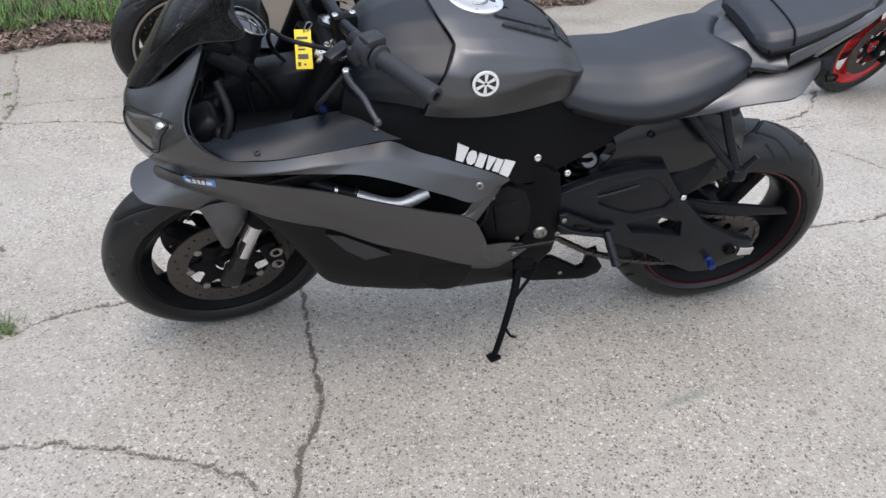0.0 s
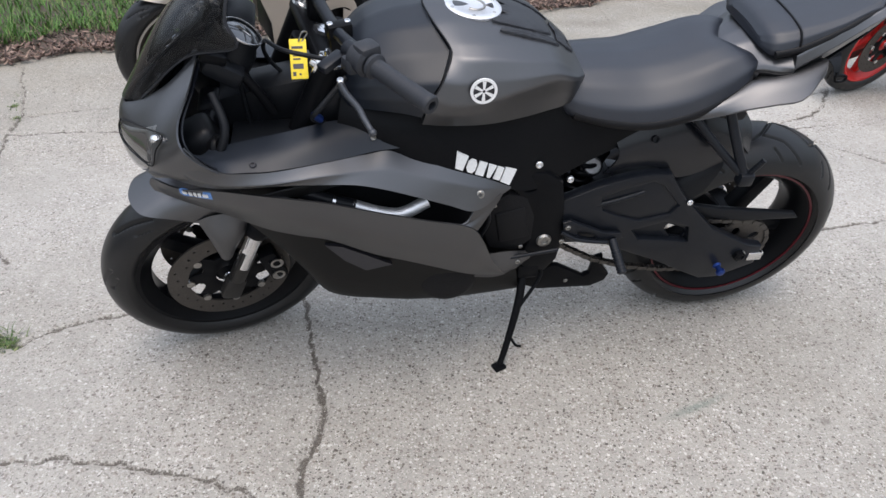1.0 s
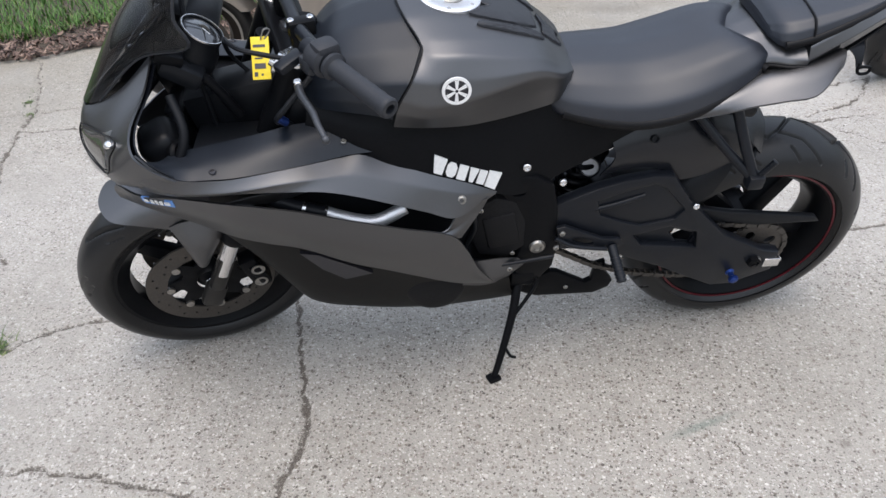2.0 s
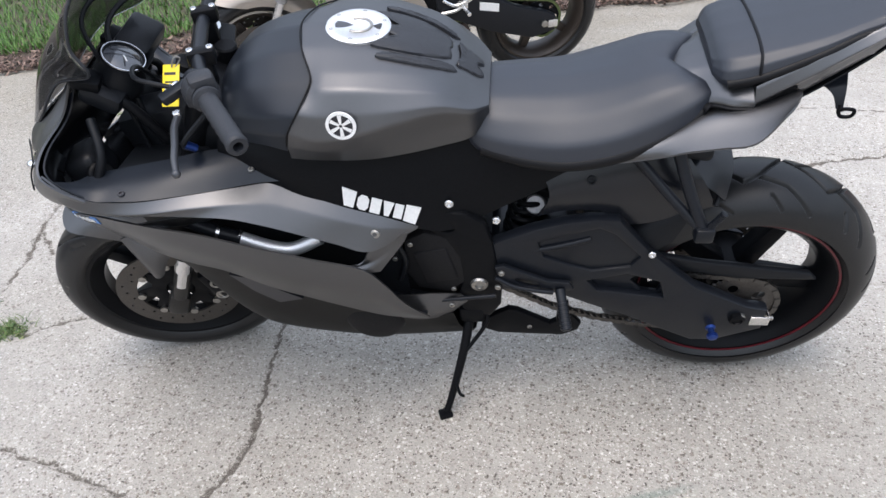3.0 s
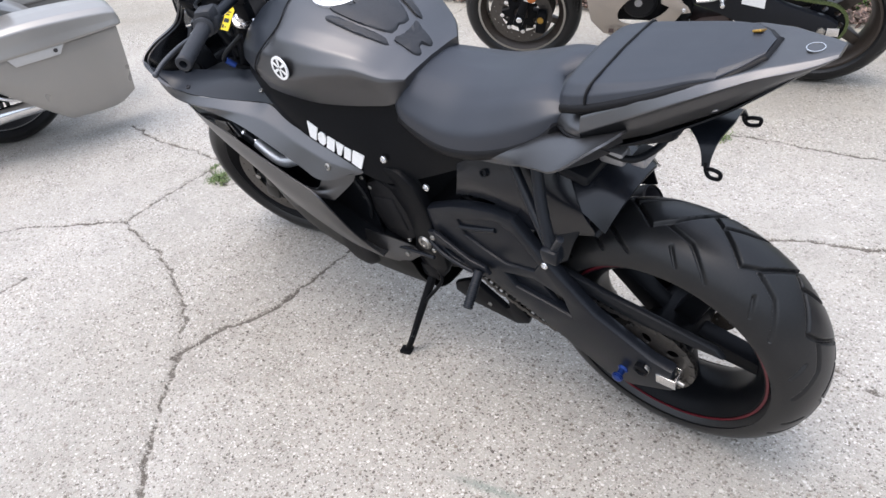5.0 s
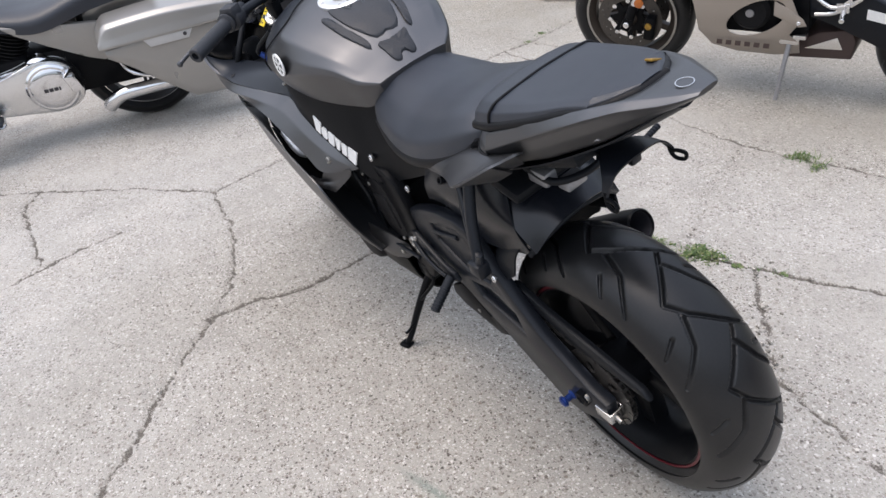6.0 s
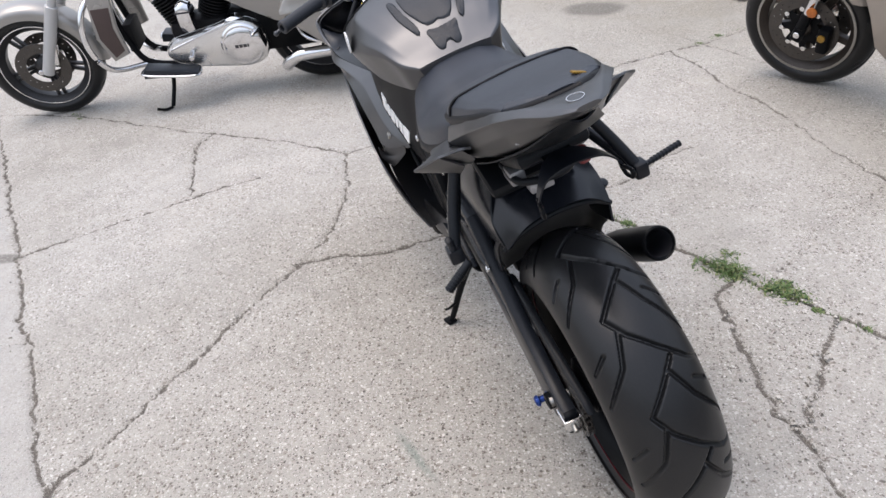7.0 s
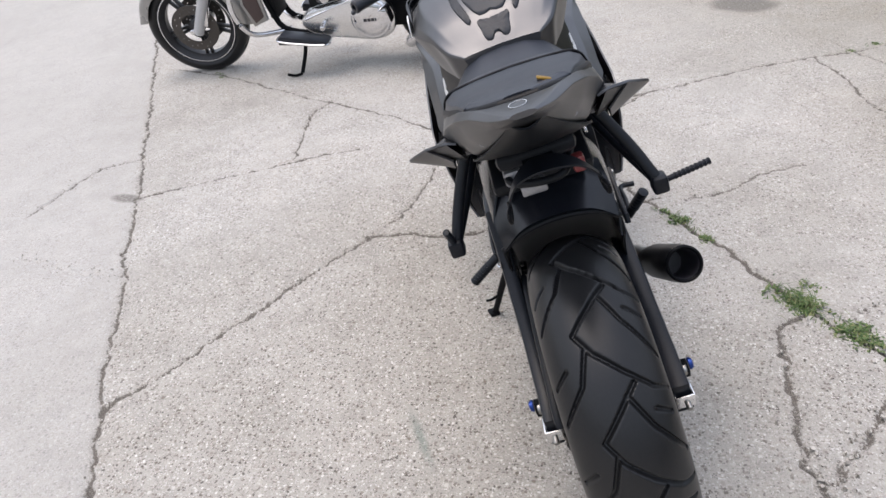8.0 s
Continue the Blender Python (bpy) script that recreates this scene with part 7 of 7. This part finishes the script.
        part("heel_plate", plate([(0.42, 0.485), (0.36, 0.545), (0.325, 0.550), (0.35, 0.505), (0.385, 0.475)], s * 0.155 - 0.003, s * 0.155 + 0.003, [oval(0.372, 0.515, 0.020, 0.006, 10, -45)[::-1]], 0.001), SILVER, bike)
        part("footrest_peg", rod((0.41, s * 0.160, 0.455), (0.40, s * 0.225, 0.450), 0.010), SILVER, bike)
        bars(bike, "fairing_mark", (0.90, s * 0.172, 0.275), (-s, 0, 0), (0, 0, 1), [(0.04 * k - (0.24 if s < 0 else 0), 0, 0.024, 0.022, 0.1) for k in range(6)], MAROON)
    part("swingarm_sticker", plate([(0.330, 0.465), (0.235, 0.445), (0.235, 0.405), (0.330, 0.425)], 0.1425, 0.1445, (), 0), WHITE, bike)
    part("tank", body(TANK, 40, 29, crease=True), paint, bike)
    part("tank_cover", body(COVER, 30, 24), INNER, bike)
    part("rider_seat", body(SEAT, 40, 20), VINYL, bike)
    part("tail_cowl", body(tail_sections(), 40, 29, crease=True), paint, bike)
    part("pillion_seat", body(PILLION, 40, 20), VINYL, bike)
    part("frame", join(flip(loft(SPAR, 40, 12, -0.02)), loft(SPAR, 40, 12, -0.02)), SATIN, bike)
    part("pivot_plate", join(plate([(0.65, 0.65), (0.55, 0.62), (0.53, 0.36), (0.62, 0.36), (0.63, 0.5)], 0.118, 0.148, (), 0.007), plate([(0.65, 0.65), (0.55, 0.62), (0.53, 0.36), (0.62, 0.36), (0.63, 0.5)], -0.148, -0.118, (), 0.007)), SATIN, bike)
    part("belly_exhaust", join(plate([(0.64, 0.25), (0.50, 0.33), (0.385, 0.35), (0.360, 0.30), (0.372, 0.215), (0.62, 0.20)], -0.10, 0.10, (), 0.012)), MAROON, bike)
    part("exhaust_end", plate([(0.555, 0.255), (0.430, 0.315), (0.405, 0.262)], 0.101, 0.106, (), 0.001), SILVER, bike)
    stand = part("side_stand", tube([(0.600, 0.150, 0.300), (0.605, 0.190, 0.215), (0.612, 0.245, 0.075)], 0.011, 10, 16, 0.009), FORK, bike)
    part("stand_bracket", join(block((0.600, 0.150, 0.315), (0.08, 0.03, 0.04), 0.008), block((0.56, 0.155, 0.335), (0.05, 0.03, 0.02), 0.004)), SILVER, stand)
    part("handlebar", tube([(0.99, 0.30, 0.90), (1.06, 0.12, 0.92), (1.07, 0, 0.93), (1.06, -0.12, 0.92), (0.99, -0.30, 0.90)], 0.0125, 10, 24), SATIN, bike, m=st)
    part("triple_clamp", join(block((1.085, 0, 0.905), (0.085, 0.24, 0.024), 0.008, (0, -24, 0)), block((1.20, 0, 0.69), (0.085, 0.24, 0.035), 0.010, (0, -24, 0))), SATIN, bike, m=st)
    part("fork_reflector", lathe((1.30, 0.128, 0.42), (0, 1, 0), [(0, 0.022), (0.006, 0.022), (0.008, 0.016)], 20), AMBER, bike, m=st)
    return bike


second_sport_bike(stand_pose(-0.095, 4.01, 208.9, 11), "champagne grey sport motorcycle parked near the lawn", SAND, surface("bronze_black_rim", (0.045, 0.036, 0.030), 0.4, 0.4, 0.2, 200, 0.03), FORK, 8, True)
second_sport_bike(stand_pose(3.42, 4.22, 198, 11), "motorcycle with bright red wheels and gold forks", SAND, REDWHEEL, GOLD, 10, False)


def touring_motorcycle(m, label):
    """A large V-twin tourer with hard saddlebags."""
    bike = thing("touring_motorcycle", m, label, "motorcycle", "motorcycles on the lot")
    st = steered(6, 27.0, 1.78)
    fw, rw = st @ pose(1.625, 0, 0.322), pose(0, 0, 0.32)
    cast = surface("black_cast_wheel", (0.03, 0.03, 0.032), 0.35, 0.3, 0.2, 150, 0.03)
    for name, w, r, half in (("front_wheel", fw, 0.322, 0.066), ("rear_wheel", rw, 0.32, 0.085)):
        wheel(bike, name, w, r, half, 0.055, 0.245, 0.055, 5, (0.045, 0.225, 0.010, 0.008, 0.014, 0.020), [(-0.07, 0.02), (-0.05, 0.05), (0.05, 0.05), (0.07, 0.02)], TYRE, cast, [[(0.0, 0.01), (0.06, 0.04)], [(0.05, -0.01), (0.11, -0.04)]], 14, None, 200, 32, 0.3)
        part("rim_lip", lathe((0, 0, 0), (0, 1, 0), [(0.0555, 0.243), (0.057, 0.242), (0.057, 0.237), (0.0555, 0.236)], 72, cap=False), CHROME, bike, m=w)
    for s in (1, -1):
        part("brake_disc", disc_mesh(s * 0.075, 0.09, 0.148, 0.005, 24), DISC, bike, m=fw)
        d = Vector((-math.sin(radians(27)), 0, math.cos(radians(27))))
        foot = Vector((1.60, s * 0.115, 0.30))
        part("fork_leg", join(rod(foot, foot + d * 0.42, 0.032, 0.034), rod(foot + d * 0.40, foot + d * 0.75, 0.024)), LOWERS, bike, m=st)
        part("brake_caliper", block((1.53, s * 0.10, 0.40), (0.06, 0.05, 0.12), 0.012, (0, -15, 0)), CHROME, bike, m=st)
    part("front_axle", rod((1.625, -0.14, 0.322), (1.625, 0.14, 0.322), 0.016), CHROME, bike, m=st)

    def arch(cx, y, r, a0, a1, cz=0.322):
        return [(cx + r * math.cos(a), y, cz + r * math.sin(a)) for a in np.linspace(radians(a0), radians(a1), 9)]
    part("front_fender", loft([arch(1.625, 0.092, 0.29, 14, 178), arch(1.625, 0.088, 0.335, 12, 182), arch(1.625, 0.05, 0.358, 10, 185), arch(1.625, 0, 0.364, 10, 186), arch(1.625, -0.05, 0.358, 10, 185), arch(1.625, -0.088, 0.335, 12, 182), arch(1.625, -0.092, 0.29, 14, 178)], 36, 24, 0.003), PEARL, bike, "silver wrap-around front fender", m=st)
    part("rear_fender", loft([arch(0, 0.10, 0.30, 10, 150, 0.32), arch(0, 0.09, 0.36, 0, 155, 0.32), arch(0, 0, 0.37, -5, 158, 0.32), arch(0, -0.09, 0.36, 0, 155, 0.32), arch(0, -0.10, 0.30, 10, 150, 0.32)], 30, 18, 0.003), PEARL, bike)
    # engine: crankcase, two finned cylinders, primary case with its round cover
    part("crankcase", join(block((0.66, 0, 0.36), (0.36, 0.22, 0.24), 0.05), block((0.40, 0, 0.38), (0.22, 0.22, 0.22), 0.04)), ENGINE, bike)
    for tilt, x in ((22, 0.76), (-22, 0.60)):
        a = Vector((math.sin(radians(tilt)), 0, math.cos(radians(tilt))))
        prof = []
        for k in range(9):
            prof += [(0.012 * k * 1.5, 0.058), (0.012 * k * 1.5 + 0.002, 0.088), (0.012 * k * 1.5 + 0.008, 0.088), (0.012 * k * 1.5 + 0.010, 0.058)]
        cyl = part("cylinder", lathe(Vector((x, 0, 0.44)) + a * 0.03, a, prof, 32), ENGINE, bike, "black finned cylinder")
        part("rocker_cover", join(block(Vector((x, 0, 0.44)) + a * 0.22, (0.15, 0.16, 0.07), 0.022, (0, tilt, 0))), CHROME, cyl)
        part("pushrod_tube", rod(Vector((x, -0.10, 0.42)), Vector((x, -0.08, 0.44)) + a * 0.20, 0.012), CHROME, cyl)
    horn = part("horn_cover", body([sec(0.735, (0, 0.60), (0.03, 0.595), (0.045, 0.56), (0.045, 0.50), (0.03, 0.46)), sec(0.70, (0, 0.62), (0.035, 0.61), (0.05, 0.57), (0.05, 0.50), (0.035, 0.45)), sec(0.665, (0, 0.60), (0.03, 0.595), (0.045, 0.56), (0.045, 0.50), (0.03, 0.46))], 10, 12), CHROME, bike, "chrome horn cover", m=Matrix.Translation((0.0, 0.17, 0)))
    part("horn_band", block((0.70, 0.17, 0.565), (0.085, 0.105, 0.010), 0.003), NAVY, horn)
    primary = [(0.86, 0.30), (0.78, 0.245), (0.60, 0.215), (0.42, 0.195), (0.32, 0.24), (0.295, 0.35), (0.35, 0.445), (0.46, 0.475), (0.58, 0.445), (0.72, 0.42), (0.82, 0.395), (0.87, 0.35)]
    part("primary_case", plate(primary, 0.11, 0.185, (), 0.022, 60), SILVER, bike, "polished silver primary case")
    part("primary_edge", plate([(0.36 + (x - 0.36) * 1.02, z * 1.0 - 0.004) for x, z in primary], 0.095, 0.112, (), 0.006, 60), CHROME, bike)
    derby = part("derby_cover", lathe((0.435, 0.18, 0.335), (0, 1, 0), [(0, 0.122), (0.018, 0.122), (0.026, 0.112), (0.026, 0.102), (0.030, 0.098), (0.036, 0.055), (0.037, 0.001)], 48), CHROME, bike, "round chrome clutch cover")
    bars(derby, "cover_mark", (0.477, 0.2165, 0.326), (-1, 0, 0), (0, 0, 1), [(0.0, 0, 0.019, 0.018, 0), (0.023, 0, 0.019, 0.018, 0), (0.046, 0, 0.019, 0.018, 0), (0.069, 0, 0.008, 0.018, 0)], NAVY)
    part("transmission", lathe((0.46, 0.10, 0.41), (0, 1, 0), [(0, 0.075), (0.06, 0.075), (0.075, 0.06), (0.076, 0.001)], 32), CHROME, bike)
    part("shift_linkage", rod((0.84, 0.20, 0.36), (0.50, 0.17, 0.46), 0.006), CHROME, bike)
    for s in (1, -1):
        board = part("floorboard", plate([(1.00, 0.26), (0.995, 0.30), (0.985, 0.312), (0.715, 0.262), (0.70, 0.252), (0.705, 0.236)], s * 0.20, s * 0.305, (), 0.006), INNER, bike, "black rubber rider floorboard")
        part("board_rim", tube([(1.0, s * 0.205, 0.286), (1.0, s * 0.300, 0.284), (0.85, s * 0.312, 0.258), (0.705, s * 0.300, 0.240), (0.70, s * 0.205, 0.242)], 0.007, 8, 30), CHROME, board)
        part("shift_peg", rod((0.72, s * 0.20, 0.335), (0.72, s * 0.27, 0.325), 0.015), CHROME, bike)
        # leg shields with brown vents, chrome engine guard
        part("leg_shield", plate([(1.160, 0.72), (1.188, 0.50), (1.138, 0.362), (1.045, 0.395), (1.058, 0.55), (1.035, 0.72)], s * 0.22, s * 0.25, (), 0.008), PEARL, bike, "silver leg shield")
        part("shield_vent", plate([(1.155, 0.66), (1.165, 0.50), (1.12, 0.385), (1.06, 0.42), (1.075, 0.55), (1.055, 0.66)], s * 0.249, s * 0.256, (), 0.003), MAROON, bike)
        part("engine_guard", tube([(1.10, s * 0.08, 0.74), (1.20, s * 0.24, 0.66), (1.235, s * 0.28, 0.48), (1.18, s * 0.24, 0.32), (1.05, s * 0.12, 0.27), (0.98, s * 0.08, 0.27)], 0.016, 12, 40), CHROME, bike)
        # saddlebag: tapered body with a hinged lid
        def ring(x, top, bot, y0, y1):
            return [(x, s * y0, top), (x, s * y1, top), (x, s * (y1 - 0.01), (top + bot) / 2), (x, s * (y1 - 0.05), bot), (x, s * y0, bot)]
        bag = part("saddlebag", body([sec(0.135, (0, 0.53), (0.095, 0.53), (0.105, 0.51), (0.098, 0.485), (0, 0.485)), sec(0.05, (0, 0.54), (0.108, 0.54), (0.116, 0.48), (0.105, 0.425), (0, 0.42)), sec(-0.06, (0, 0.55), (0.11, 0.55), (0.12, 0.43), (0.105, 0.325), (0, 0.32)), sec(-0.20, (0, 0.555), (0.11, 0.555), (0.12, 0.37), (0.105, 0.205), (0, 0.20)), sec(-0.23, (0, 0.556), (0.11, 0.556), (0.12, 0.37), (0.105, 0.195), (0, 0.19)), sec(-0.42, (0, 0.565), (0.11, 0.565), (0.12, 0.38), (0.105, 0.195), (0, 0.19)), sec(-0.52, (0, 0.57), (0.10, 0.57), (0.11, 0.40), (0.09, 0.24), (0, 0.235))], 50, 25, crease=True), PEARL, bike, "silver hard saddlebag", m=Matrix.Translation((0, s * 0.275, 0)))
        lid = body([sec(0.158, (0, 0.570), (0.07, 0.569), (0.108, 0.560), (0.114, 0.552), (0.116, 0.540), (0.112, 0.532), (0, 0.532)), sec(0.120, (0, 0.628), (0.07, 0.626), (0.100, 0.612), (0.114, 0.575), (0.126, 0.548), (0.124, 0.538), (0, 0.538)), sec(0.06, (0, 0.648), (0.076, 0.645), (0.104, 0.630), (0.116, 0.585), (0.128, 0.552), (0.126, 0.542), (0, 0.542)), sec(-0.20, (0, 0.668), (0.078, 0.664), (0.106, 0.648), (0.118, 0.600), (0.130, 0.564), (0.128, 0.554), (0, 0.554)), sec(-0.50, (0, 0.655), (0.07, 0.65), (0.10, 0.634), (0.11, 0.60), (0.118, 0.580), (0.116, 0.570), (0, 0.570)), sec(-0.545, (0, 0.60), (0.06, 0.60), (0.085, 0.596), (0.09, 0.590), (0.095, 0.582), (0.092, 0.576), (0, 0.576))], 44, 49, crease=True)
        part("bag_lid", lid, PEARL, bag, "silver saddlebag lid", m=Matrix.Translation((0, s * 0.275, 0)))
        latch = part("bag_latch", plate([(-0.045, 0.548), (-0.28, 0.556), (-0.255, 0.515), (-0.07, 0.508)], s * 0.275 + s * 0.108, s * 0.275 + s * 0.124, (), 0.003), LOWERS, bag)
        part("latch_lock", lathe((-0.24, s * 0.397, 0.538), (0, s, 0), [(0, 0.010), (0.004, 0.009), (0.004, 0.001)], 16), NAVY, latch)
        part("bag_rail", tube([(0.10, s * 0.33, 0.47), (0.06, s * 0.36, 0.40), (-0.02, s * 0.37, 0.36), (-0.08, s * 0.36, 0.36)], 0.008, 8, 24), CHROME, bike)
        cover = plate([(0.56, 0.665), (0.40, 0.640), (0.10, 0.600), (0.06, 0.430), (0.16, 0.410), (0.23, 0.440), (0.38, 0.530), (0.50, 0.610)], 0.150, 0.185, (), 0.012)
        part("side_cover", cover if s > 0 else flip(cover), PEARL, bike, "silver side cover")
        part("inner_guard", block((0.16, s * 0.115, 0.38), (0.36, 0.02, 0.26), 0.01), SATIN, bike)
        part("exhaust_pipe", tube([(0.215, s * 0.235, 0.190), (0.195, s * 0.250, 0.215), (0.150, s * 0.265, 0.245), (0.08, s * 0.27, 0.258), (-0.30, s * 0.27, 0.265), (-0.44, s * 0.27, 0.27)], 0.034, 16, 40), CHROME, bike)
        part("passenger_board", block((0.33, s * 0.24, 0.37), (0.06, 0.10, 0.10), 0.02, (0, 15, 0)), CHROME, bike)
    part("seat", body([sec(0.62, (0, 0.72), (0.08, 0.715), (0.14, 0.69), (0.15, 0.65)), sec(0.40, (0, 0.70), (0.12, 0.695), (0.19, 0.67), (0.20, 0.61)), sec(0.15, (0, 0.76), (0.11, 0.755), (0.17, 0.73), (0.175, 0.66)), sec(-0.15, (0, 0.80), (0.09, 0.795), (0.14, 0.77), (0.15, 0.70))], 30, 16), VINYL, bike, "black touring seat")
    part("tank", body([sec(1.12, (0, 0.90), (0.06, 0.89), (0.09, 0.85), (0.08, 0.78)), sec(0.95, (0, 0.95), (0.11, 0.935), (0.165, 0.88), (0.15, 0.78)), sec(0.75, (0, 0.92), (0.11, 0.905), (0.16, 0.85), (0.145, 0.76)), sec(0.58, (0, 0.82), (0.06, 0.81), (0.09, 0.78), (0.08, 0.74))], 30, 18), PEARL, bike)
    stand = part("side_stand", tube([(0.88, 0.16, 0.245), (0.89, 0.20, 0.16), (0.92, 0.26, 0.055)], 0.012, 10, 16), SATIN, bike)
    part("stand_foot", tube([(0.92, 0.26, 0.052), (0.96, 0.28, 0.050), (1.0, 0.30, 0.070)], 0.009, 8, 12), SATIN, stand)
    part("frame", join(tube([(1.15, 0.07, 0.80), (1.08, 0.09, 0.40), (0.95, 0.10, 0.255), (0.45, 0.10, 0.25), (0.25, 0.10, 0.45), (0.2, 0.1, 0.66)], 0.018, 10, 40), tube([(1.15, -0.07, 0.80), (1.08, -0.09, 0.40), (0.95, -0.10, 0.255), (0.45, -0.10, 0.25), (0.25, -0.10, 0.45), (0.2, -0.1, 0.66)], 0.018, 10, 40)), SATIN, bike)
    part("oil_cooler", block((1.07, 0, 0.42), (0.05, 0.18, 0.16), 0.008), ENGINE, bike)
    part("triple_clamp", join(block((1.28, 0, 0.92), (0.10, 0.28, 0.03), 0.008, (0, -27, 0)), rod((1.33, 0, 0.70), (1.25, 0, 0.90), 0.03)), SATIN, bike, m=st)
    return bike


touring_motorcycle(stand_pose(-2.47, 0.98, 271, 8), "silver touring motorcycle with hard saddlebags on its stand")
